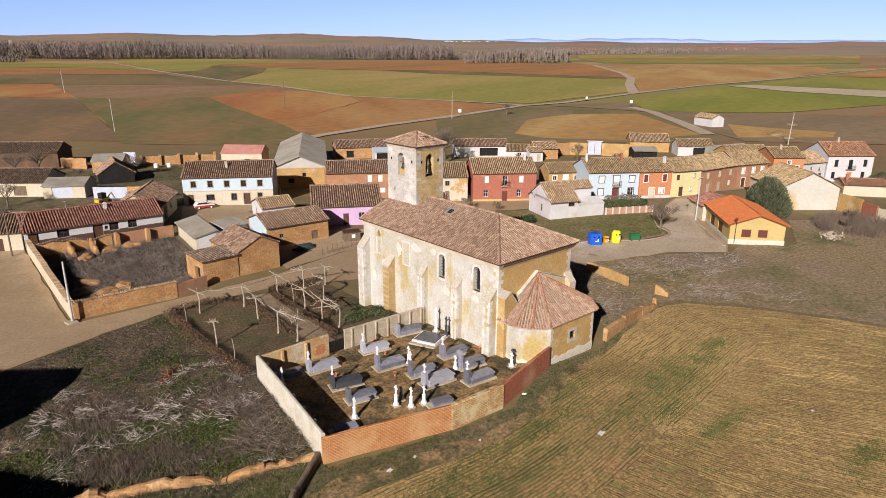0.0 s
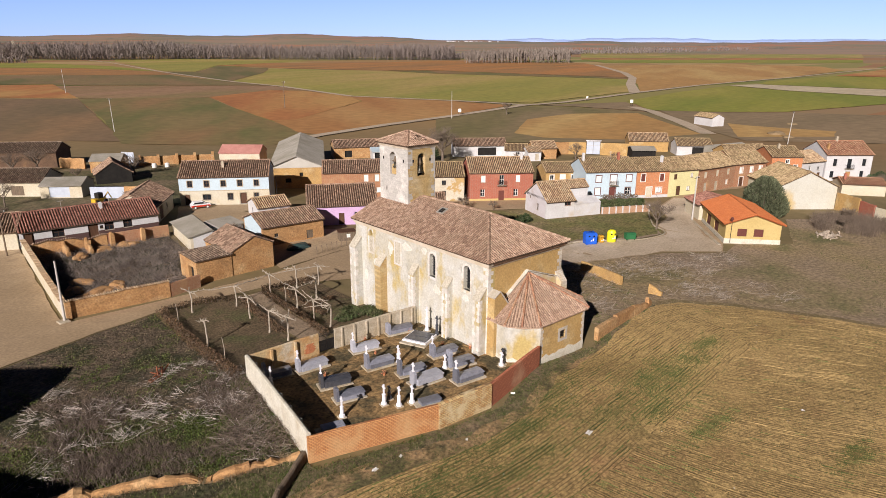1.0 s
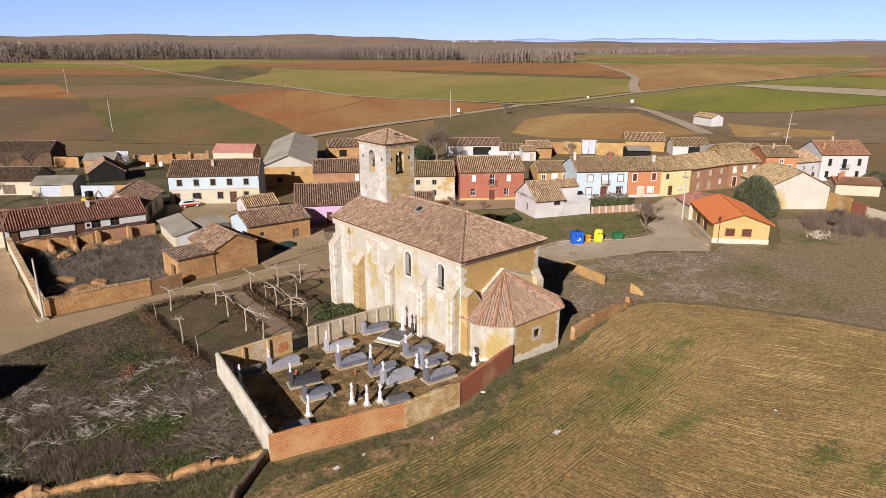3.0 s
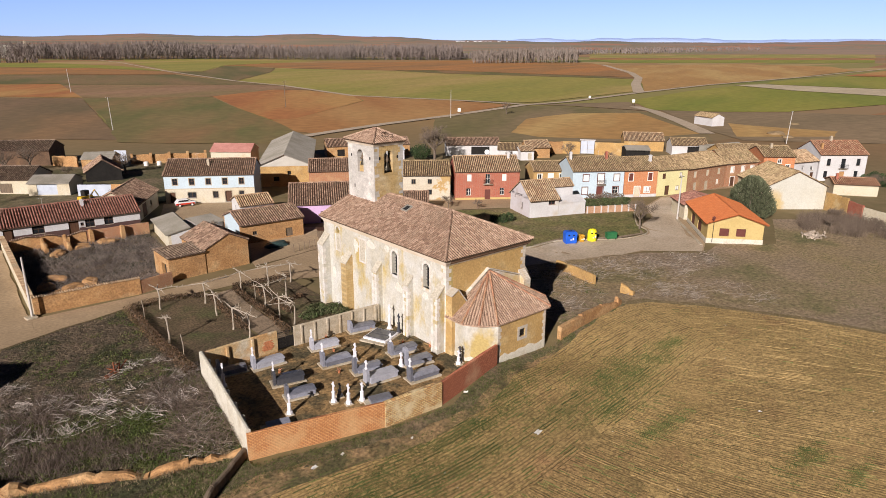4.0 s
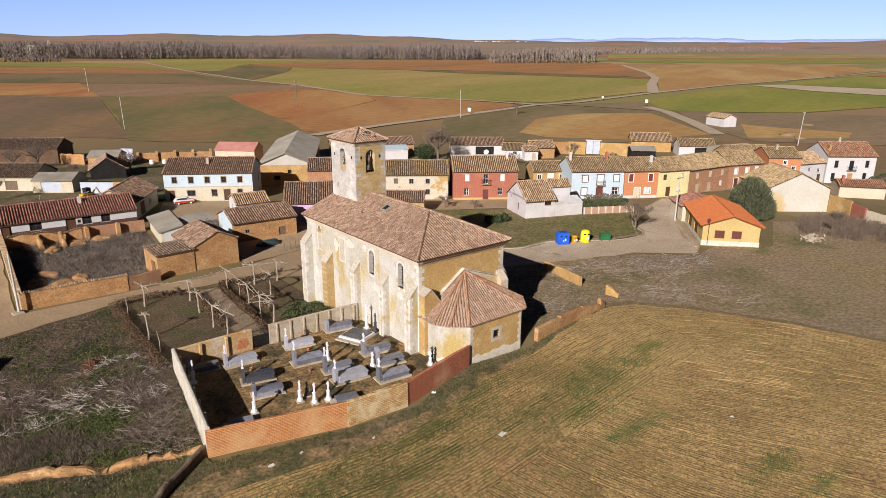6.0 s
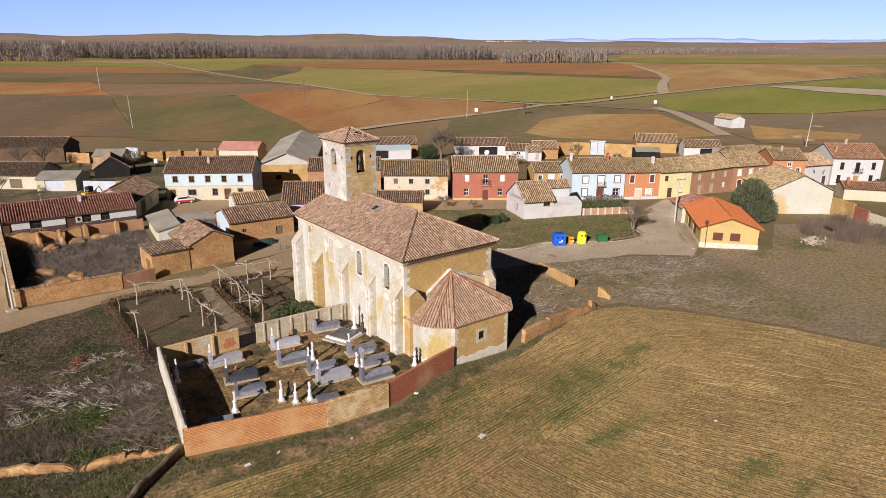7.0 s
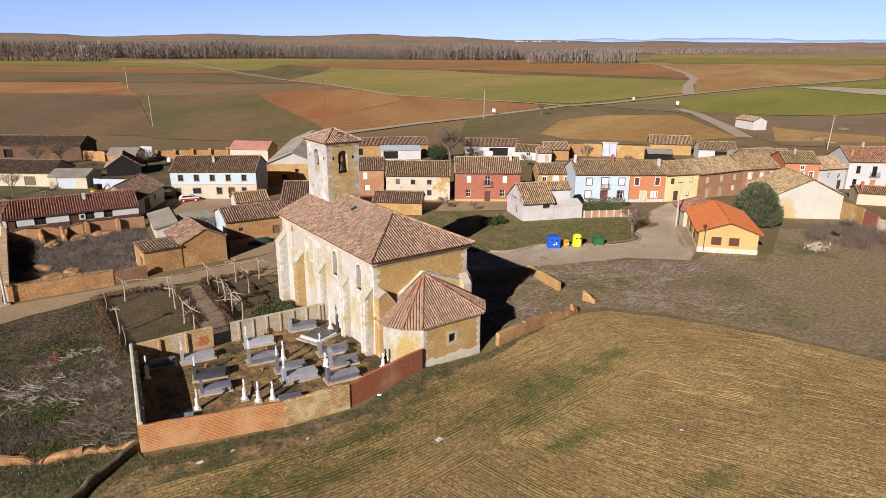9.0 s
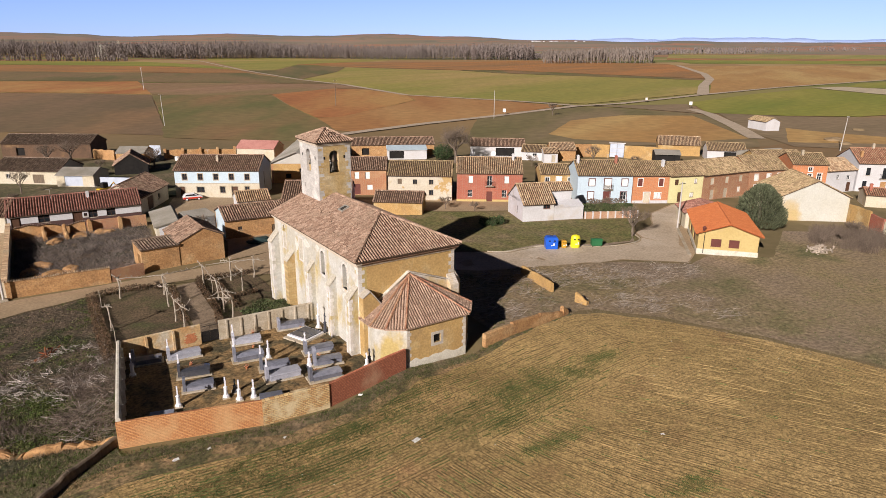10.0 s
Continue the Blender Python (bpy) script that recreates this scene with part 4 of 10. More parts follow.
def sky_backdrop():
    """A plain glowing sky along the horizon, far behind everything."""
    m = bpy.data.materials.new("horizon_sky")
    m.use_nodes = True
    nt = m.node_tree
    nt.nodes.remove(nt.nodes["Principled BSDF"])
    em = nt.nodes.new("ShaderNodeEmission")
    geo = nt.nodes.new("ShaderNodeNewGeometry")
    sep = nt.nodes.new("ShaderNodeSeparateXYZ")
    nt.links.new(geo.outputs["Position"], sep.inputs["Vector"])
    mr = nt.nodes.new("ShaderNodeMapRange")
    mr.inputs["From Min"].default_value = 60
    mr.inputs["From Max"].default_value = 480
    nt.links.new(sep.outputs["Z"], mr.inputs["Value"])
    cr = nt.nodes.new("ShaderNodeValToRGB")
    els = cr.color_ramp.elements
    els[0].position, els[0].color = 0.0, (0.58, 0.72, 0.92, 1)
    els[1].position, els[1].color = 1.0, (0.32, 0.51, 0.93, 1)
    e = els.new(0.35)
    e.color = (0.47, 0.66, 0.93, 1)
    nt.links.new(mr.outputs["Result"], cr.inputs["Fac"])
    side = nt.nodes.new("ShaderNodeMapRange")
    side.inputs["From Min"].default_value = -800
    side.inputs["From Max"].default_value = 4200
    nt.links.new(sep.outputs["X"], side.inputs["Value"])
    tint = nt.nodes.new("ShaderNodeMix")
    tint.data_type, tint.blend_type = "RGBA", "MULTIPLY"
    tint.inputs["Factor"].default_value = 1.0
    nt.links.new(cr.outputs["Color"], tint.inputs["A"])
    nt.links.new(ramp_mix(nt, side.outputs["Result"], (0.64, 0.7, 0.86), (1.0, 1.02, 1.02)), tint.inputs["B"])
    nt.links.new(tint.outputs["Result"], em.inputs["Color"])
    em.inputs["Strength"].default_value = 0.95
    nt.links.new(em.outputs["Emission"], nt.nodes["Material Output"].inputs["Surface"])
    v, f = [], []
    for i in range(61):
        a = radians(120 - 140 * i / 60)
        for z in (-50, 700):
            v.append((7 + 4880 * math.cos(a), -5 + 4880 * math.sin(a), z))
    for i in range(60):
        f.append((2 * i, 2 * i + 1, 2 * i + 3, 2 * i + 2))
    tagged(raw_ob("sky_backdrop", v, f, m), "clear pale blue sky above the horizon", "sky", kind="structure")


sky_backdrop()


# ---- church ----
CH = pose(42.3, 40.95, 0.0, 0, 0, 1.0)          # south-east corner of the nave's walls, the nave runs along its y
church = thing("church", CH, "old stone church with square bell tower and brown tiled roof", "church")
NW, NL, NE = 11.1, 22.6, 9.66                    # nave: width, length, wall height
GZ = -1.4


def arch_fill(bm, x, z, w, th, m, n=8):
    """The two spandrels that turn a square opening's head into a round arch; z is the springing."""
    r = w / 2
    for side in (-1, 1):
        pts = [(x + r + side * r * math.cos(math.pi / 2 * k / n), z + r * math.sin(math.pi / 2 * k / n)) for k in range(n + 1)] + [(x + r + side * r, z + r)]
        a_ = [bm.verts.new(m @ Vector((p[0], 0.0, p[1]))) for p in pts]
        b_ = [bm.verts.new(m @ Vector((p[0], th, p[1]))) for p in pts]
        cnt = len(pts)
        fs = [bm.faces.new(a_), bm.faces.new(b_[::-1])] + [bm.faces.new((a_[(i + 1) % cnt], a_[i], b_[i], b_[(i + 1) % cnt])) for i in range(cnt)]
        bmesh.ops.recalc_face_normals(bm, faces=fs)


def arch_stones(parent, name, x, z, w, s, m, material, n=9, out=0.05):
    """A ring of separate wedge stones round an arch head."""
    cx, r = x + w / 2, w / 2
    for k in range(n):
        bm = bmesh.new()
        a0, a1 = math.pi * (k + 0.03) / n, math.pi * (k + 0.97) / n
        q = [(cx - rr * math.cos(a), z + rr * math.sin(a)) for rr, a in ((r + 0.004, a0), (r + 0.004, a1), (r + s, a1), (r + s, a0))]
        vs = [bm.verts.new(m @ Vector((p[0], y, p[1]))) for y in (-out, 0.02) for p in q]
        for fc in ((0, 1, 2, 3), (7, 6, 5, 4), (0, 4, 5, 1), (1, 5, 6, 2), (2, 6, 7, 3), (3, 7, 4, 0)):
            bm.faces.new([vs[i] for i in fc])
        part(name, bm, material, parent)


def nave_walls():
    # south long side, outer face at x = 0
    bm = bmesh.new()
    m = pose(0, NL, 0, 0, 0, -90)
    ops = [(NL - 2.95 - 0.48, 6.35, 0.96, 2.08), (NL - 8.25 - 0.48, 6.35, 0.96, 2.08)]
    small = (NL - 19.45 - 0.3, 8.5, 0.6, 0.42)
    wall_panel(bm, NL, GZ, NE, [(x, z, w, h + w / 2) for x, z, w, h in ops + [small]], 0.9, m)
    for x, z, w, h in ops + [small]:
        arch_fill(bm, x, z + h, w, 0.9, m)
    part("south_wall", bm, M["render_cream"], church, "cream plastered stone wall with ochre stains")
    for x, z, w, h in ops:
        bm = bmesh.new()
        box(bm, x, 0.5, z, x + w, 0.54, z + h + w / 2, m)
        win = part("window", bm, M["glass"], church, "tall round-headed church window with an iron grille")
        for k in range(1, 4):
            bm = bmesh.new()
            box(bm, x + w * k / 4 - 0.016, 0.38, z, x + w * k / 4 + 0.016, 0.41, z + h + w / 2 - 0.03, m)
            part("bar", bm, M["iron"], win)
        for k in range(1, 7):
            bm = bmesh.new()
            box(bm, x, 0.35, z + h * k / 6 - 0.014, x + w, 0.38, z + h * k / 6 + 0.014, m)
            part("bar", bm, M["iron"], win)
        s = 0.24
        bm = bmesh.new()
        box(bm, x - s, -0.07, z - s * 1.3, x + w + s, 0.25, z, m)
        part("sill", bm, M["white_stone"], win)
        for jx in (x - s, x + w + 0.004):
            zz, k = z, 0
            while zz < z + h - 0.05:
                hh = min(0.42, z + h - zz)
                e = 0.07 if k % 2 else -0.03
                bm = bmesh.new()
                box(bm, jx - (e if jx < x else 0.0), -0.04, zz + 0.008, jx + s - 0.004 + (e if jx > x else 0.0), 0.03, zz + hh - 0.008, m)
                part("jamb_stone", bm, M["white_stone"], win)
                zz += 0.42
                k += 1
        arch_stones(win, "arch_stone", x, z + h, w, s, m, M["white_stone"])
    x, z, w, h = small
    # the dark inside is a near-black board set in the recess
    bm = bmesh.new()
    box(bm, x, 0.5, z, x + w, 0.54, z + h + w / 2, m)
    win = part("small_window", bm, M["dark"], church, "small dark round-headed opening")
    arch_stones(win, "arch_stone", x, z + h, w, 0.2, m, M["white_stone"], 7)
    # walled-up windows towards the west end
    for y, z, h, w in ((14.3, 6.3, 2.5, 1.0), (19.45, 6.5, 1.9, 0.75)):
        blk = None
        for a in ((y - w / 2 - 0.2, z, y - w / 2, z + h), (y + w / 2, z, y + w / 2 + 0.2, z + h), (y - w / 2 - 0.2, z - 0.2, y + w / 2 + 0.2, z)) + (((y - w / 2 - 0.2, z + h, y + w / 2 + 0.2, z + h + 0.2),) if y < 16 else ()):
            bm = bmesh.new()
            box(bm, -0.035, a[0] + 0.003, a[1] + 0.003, 0.05, a[2] - 0.003, a[3] - 0.003)
            if blk is None:
                blk = part("blocked_window", bm, M["white_stone"], church, "walled-up window with pale stone edges")
            else:
                part("edge_stone", bm, M["white_stone"], blk)
        bm = bmesh.new()
        box(bm, -0.008, y - w / 2, z, 0.05, y + w / 2, z + h)
        part("infill", bm, M["patch_grey"], blk, "rough grey plaster filling")
    # worn patches where the plaster has been renewed
    pr = random.Random(9)
    for y, z, ry, rz in ((18.3, 5.4, 0.8, 0.75), (7.6, 5.0, 0.7, 0.6), (12.7, 8.6, 0.9, 0.5), (20.6, 3.4, 0.5, 0.9), (3.1, 5.4, 0.6, 0.4), (15.6, 7.8, 0.5, 0.9), (9.6, 8.9, 0.5, 0.4)):
        bm = bmesh.new()
        pts = [(y + ry * math.cos(6.2832 * k / 14) * pr.uniform(0.65, 1.15), z + rz * math.sin(6.2832 * k / 14) * pr.uniform(0.65, 1.15)) for k in range(14)]
        prism(bm, pts, -0.012, 0.02, True)
        part("plaster_patch", bm, M["patch_white"], church, "rough pale patch of newer plaster")
    # other walls
    bm = bmesh.new()
    wall_panel(bm, NW - 1.8, GZ, NE, [], 0.9, pose(0.9, 0, 0))
    part("east_wall", bm, M["render_ochre"], church, "ochre rendered wall above the apse")
    bm = bmesh.new()
    wall_panel(bm, NL, GZ, NE, [], 0.9, pose(NW, 0, 0, 0, 0, 90))
    part("north_wall", bm, M["render_ochre"], church)
    bm = bmesh.new()
    wall_panel(bm, NW - 1.8, GZ, NE, [], 0.9, pose(NW - 0.9, NL, 0, 0, 0, 180))
    tmp = [bm.verts.new(p) for p in ((0.05, NL, NE), (NW / 2, NL, NE + 2.75), (NW - 0.05, NL, NE), (0.05, NL - 0.5, NE), (NW / 2, NL - 0.5, NE + 2.75), (NW - 0.05, NL - 0.5, NE))]
    for fc in ((0, 2, 1), (3, 4, 5), (0, 1, 4, 3), (1, 2, 5, 4)):
        bm.faces.new([tmp[i] for i in fc])
    part("west_wall", bm, M["render_ochre"], church)
    # cornice under the eaves: a pale moulding to the south, tile courses to the east and north with the overhang's
    # shade in their dark brown
    for k, (o, z) in enumerate(((0.1, NE - 0.26), (0.22, NE - 0.1), (0.36, NE + 0.06))):
        for j, a in enumerate(((-o, -o, 0.3, NL), (0.3, -o, NW + o, 0.3), (NW - 0.3, 0.3, NW + o, NL))):
            bm = bmesh.new()
            box(bm, a[0], a[1], z, a[2], a[3], z + 0.16)
            part("cornice", bm, M["cornice"] if j == 0 or k == 0 else M["shaded_eave_brick"], church, "stepped cornice under the eaves")


nave_walls()


def nave_roof():
    z0, zr = NE + 0.42, 12.82
    o = 0.55
    se, ne, nw, sw = (-o, -o), (NW + o, -o), (NW + o, NL + 0.2), (-o, NL + 0.2)
    rx, re, rw = NW / 2, 5.6, NL + 0.2
    s_poly = [(*sw, z0), (*se, z0), (rx, re, zr), (rx, rw, zr)]
    n_poly = [(*ne, z0), (*nw, z0), (rx, rw, zr), (rx, re, zr)]
    e_poly = [(*se, z0), (*ne, z0), (rx, re, zr)]
    bm = bmesh.new()
    for p in (s_poly, n_poly, e_poly):
        deck(bm, p, 0.1)
    roof = part("nave_roof", bm, M["deck"], church, "brown barrel-tiled hipped roof")
    t = Tiles(5)
    for p in (s_poly, n_poly, e_poly):
        t.slope(p, 0.3, 0.4)
    for p, q in (((rx, re, zr), (rx, 16.6, zr)), ((*se, z0), (rx, re, zr)), ((*ne, z0), (rx, re, zr))):
        t.ridge((p[0], p[1], p[2] + 0.08), (q[0], q[1], q[2] + 0.08), 0.15, 0.4)
    # a few slipped tiles lying loose
    sl = random.Random(4)
    for _ in range(26):
        y, f_ = sl.uniform(1.5, 16.0), sl.uniform(0.1, 0.85)
        x = -o + (rx + o) * f_
        if y < 5.6 * f_ + 0.6:
            continue
        d = Vector((sl.uniform(-0.7, 0.7), 1, 0)).normalized()
        t.one(Vector((x, y, z0 + (zr - z0) * f_ + 0.14)), Vector((d.y, -d.x, 0)), d, Vector((0, 0, 1)), 0.42, 0.09, 0.02)
    t.make("roof_tiles", M["tile_church"], roof)
    # skylight
    nrm = math.degrees(math.atan2(zr - z0, rx + o))
    m = pose(4.1, 11.4, z0 + (4.1 + o) * (zr - z0) / (rx + o) + 0.12, 0, -nrm, 0)
    bm = bmesh.new()
    for a in ((-0.5, -0.5, 0.5, -0.42), (-0.5, 0.42, 0.5, 0.5), (-0.5, -0.42, -0.42, 0.42), (0.42, -0.42, 0.5, 0.42)):
        box(bm, a[0], a[1], 0, a[2], a[3], 0.16, m)
    sk = part("skylight", bm, M["fibre"], church, "small grey roof hatch")
    bm = bmesh.new()
    box(bm, -0.42, -0.42, 0.02, 0.42, 0.42, 0.06, m)
    part("pane", bm, M["glass"], sk)


nave_roof()


def buttress(y, depth, width, top, mat="render_cream", quoins=True):
    """A sloping-headed buttress on the south wall."""
    bm = bmesh.new()
    prism(bm, [(-depth, GZ), (-depth, top - depth * 1.2), (0.02, top), (0.02, GZ)], y - width / 2, y + width / 2)
    b = part("buttress", bm, M[mat], church)
    z = GZ + 1.5
    k = 0
    qr = random.Random(int(y * 10))
    while quoins and z < top - depth * 1.2 - 0.3:
        w = qr.uniform(0.2, 0.34) if k % 2 else qr.uniform(0.34, 0.46)
        for s in (-1, 1):
            if qr.random() < 0.12:
                continue
            bm = bmesh.new()
            y1 = y + s * (width / 2 + 0.008)
            box(bm, -depth - 0.01, min(y1, y1 - s * w), z, -depth + (0.38 if k % 2 else 0.26), max(y1, y1 - s * w), z + 0.37)
            part("quoin", bm, M["white_stone"], b)
        z += 0.385
        k += 1
    bm = bmesh.new()
    prism(bm, [(-depth - 0.06, top - depth * 1.2 - 0.06), (-depth - 0.06, top - depth * 1.2 + 0.06), (0.03, top + 0.13), (0.03, top)], y - width / 2 - 0.04, y + width / 2 + 0.04)
    part("coping", bm, M["patch_grey"], b)


buttress(0.62, 0.95, 0.95, 7.35)
buttress(5.5, 0.75, 0.85, 7.0)
buttress(11.0, 0.8, 0.85, 7.05)
buttress(17.0, 0.95, 1.1, 6.75, "stone_ochre", False)
buttress(22.0, 1.0, 1.2, 7.9)
# gable-topped buttress at the south-east corner, facing the apse
bm = bmesh.new()
prism(bm, [(0.0, GZ), (0.0, 6.55), (0.75, 7.05), (1.8, 5.65), (1.8, GZ)], -0.95, 0.02)
ebut = part("buttress", bm, M["render_ochre"], church)
bm = bmesh.new()
for (ax, az), (bx, bz) in (((-0.08, 6.54), (0.75, 7.07)), ((0.75, 7.07), (1.88, 5.62))):
    d = math.hypot(bx - ax, bz - az)
    box(bm, 0, -1.02, 0.0, d, 0.0, 0.09, pose(ax, 0, az, 0, -math.degrees(math.atan2(bz - az, bx - ax)), 0))
part("coping", bm, M["quoin"], ebut)
# stepped buttresses at the north-east corner
bm = bmesh.new()
prism(bm, [(-0.9, GZ), (-0.9, 5.9), (0.02, 6.9), (0.02, GZ)], NW - 1.0, NW, True)
part("buttress", bm, M["stone_pale"], church)
bm = bmesh.new()
prism(bm, [(NW + 0.85, GZ), (NW + 0.85, 5.9), (NW - 0.02, 7.3), (NW - 0.02, GZ)], 0.05, 1.0)
part("buttress", bm, M["stone_pale"], church)
# quoins at the east corners
for cx, sx in ((0.0, 1), (NW, -1)):
    z, k = GZ + 1.3, 0
    while z < NE - 0.6:
        a, b = (0.7, 0.4) if k % 2 else (0.4, 0.7)
        bm = bmesh.new()
        soft_box(bm, min(cx - sx * 0.012, cx + sx * a), -0.012, z, max(cx - sx * 0.012, cx + sx * a), b, z + 0.4, 0.012)
        part("quoin", bm, M["white_stone" if sx > 0 else "quoin"], church)
        z += 0.415
        k += 1

TX0, TX1, TY0, TY1, TZ = 3.72, 7.85, 17.05, 22.5, 18.6     # the tower's walls


def tower():
    x0, x1, y0, y1, zt = TX0, TX1, TY0, TY1, TZ
    w, d = x1 - x0, y1 - y0
    specs = ((pose(x0, y1, 0, 0, 0, -90), d, "stone_grey", d * 0.49 - 0.62), (pose(x0, y0, 0), w, "stone_ochre", w * 0.49 - 0.6),
             (pose(x1, y0, 0, 0, 0, 90), d, "stone_grey", d / 2 - 0.62), (pose(x1, y1, 0, 0, 0, 180), w, "stone_ochre", w / 2 - 0.6))
    for k, (m, ln, mt, ox) in enumerate(specs):
        bm = bmesh.new()
        ow = 1.22 if k % 2 == 0 else 1.2
        mm, l2 = (m, ln) if k % 2 == 0 else (m @ pose(0.7, 0, 0), ln - 1.4)
        o = ox - (0 if k % 2 == 0 else 0.7)
        z, hh = 15.25, 2.05
        slit = [(1.15, 13.2, 0.32, 0.5)] if k == 0 else []
        wall_panel(bm, l2, GZ, zt, [(o, z, ow, hh + ow / 2)] + slit, 0.7, mm)
        arch_fill(bm, o, z + hh, ow, 0.7, mm)
        wall = part("tower_wall", bm, M[mt], church, "weathered ashlar wall with a round-headed bell opening")
        arch_stones(wall, "arch_stone", o, z + hh, ow, 0.28, mm, M["ashlar_grey" if k % 2 == 0 else "ashlar_ochre"], 9, 0.03)
        if slit:
            bm = bmesh.new()
            box(bm, 1.1, 0.45, 13.15, 1.52, 0.5, 13.75, mm)
            part("slit_back", bm, M["dark"], wall)
        if k == 0:      # the south opening is half walled up
            bm = bmesh.new()
            box(bm, o, 0.3, z, o + ow, 0.55, z + 0.75, mm)
            box(bm, o, 0.36, z + 0.75, o + ow * 0.7, 0.55, z + 1.15, mm)
            part("infill", bm, M["stone_ochre"], wall, "rough stone filling in the foot of the opening")
        if k < 2:
            bm = bmesh.new()
            bx = o + ow / 2
            prof = [(0.48, 0.0), (0.45, 0.06), (0.34, 0.25), (0.27, 0.5), (0.25, 0.75), (0.16, 0.88), (0.05, 0.92)]
            zb = 15.6 if k else 16.1
            sc = 1.0 if k else 0.7
            lathe(bm, [(rr * sc, zb + zz * sc) for rr, zz in prof], bx, 0.35, 14)
            bmesh.ops.transform(bm, matrix=mm, verts=list(bm.verts))
            bell = part("bell", bm, M["bronze"], church, "bronze bell hanging in the opening")
            bm = bmesh.new()
            tube(bm, [(bx, 0.35, zb + 0.9 * sc), (bx, 0.33, zb + 1.15 * sc), (bx, 0.35, 17.4)], [0.16, 0.24, 0.1], 8)
            tube(bm, [(bx - 0.6, 0.35, zb + 1.0 * sc), (bx, 0.35, zb + 0.98 * sc), (bx + 0.6, 0.35, zb + 1.0 * sc)], 0.06, 6)
            bmesh.ops.transform(bm, matrix=mm, verts=list(bm.verts))
            part("headstock", bm, M["oldwood"], bell)
        # putlog holes: their shade is painted as near-black plates on the wall face
        for hx in (0.8, ln - 0.8):
            bm = bmesh.new()
            e = 0 if k % 2 == 0 else 0.7
            box(bm, hx - 0.11 - e, -0.012, 16.9, hx + 0.11 - e, 0.03, 17.25, mm)
            part("putlog_hole_shade", bm, M["dark"], church)
    for o, z in ((0.08, zt - 0.12), (0.18, zt + 0.03)):
        bm = bmesh.new()
        box(bm, x0 - o, y0 - o, z, x1 + o, y1 + o, z + 0.15)
        part("tower_cornice", bm, M["cornice"], church)
    o, z0, za = 0.3, zt + 0.28, 20.18
    cs = [(x0 - o, y0 - o, z0), (x1 + o, y0 - o, z0), (x1 + o, y1 + o, z0), (x0 - o, y1 + o, z0)]
    ap = ((x0 + x1) / 2 + 0.1, (y0 + y1) / 2 - 0.15, za)
    bm = bmesh.new()
    t = Tiles(9)
    for i in range(4):
        p = [cs[i], cs[(i + 1) % 4], ap]
        deck(bm, p, 0.1)
        t.slope(p, 0.3, 0.4)
        t.ridge((cs[i][0], cs[i][1], cs[i][2] + 0.08), (ap[0], ap[1], ap[2] + 0.08), 0.13)
    sl = random.Random(14)
    for _ in range(14):      # loose tiles on the east slope
        fx, fy = sl.uniform(0.35, 0.8), sl.uniform(0.25, 0.7)
        q = Vector(cs[0]).lerp(Vector(cs[1]), fx).lerp(Vector(ap), fy) + Vector((0, 0, 0.14))
        d = Vector((sl.uniform(-1, 1), sl.uniform(-1, 1), 0.1)).normalized()
        t.one(q, Vector((d.y, -d.x, 0)).normalized(), d, Vector((0, 0, 1)), 0.42, 0.1, 0.03)
    r = part("tower_roof", bm, M["deck"], church, "low four-sided barrel-tiled tower roof")
    t.make("roof_tiles", M["tile_church"], r)


tower()


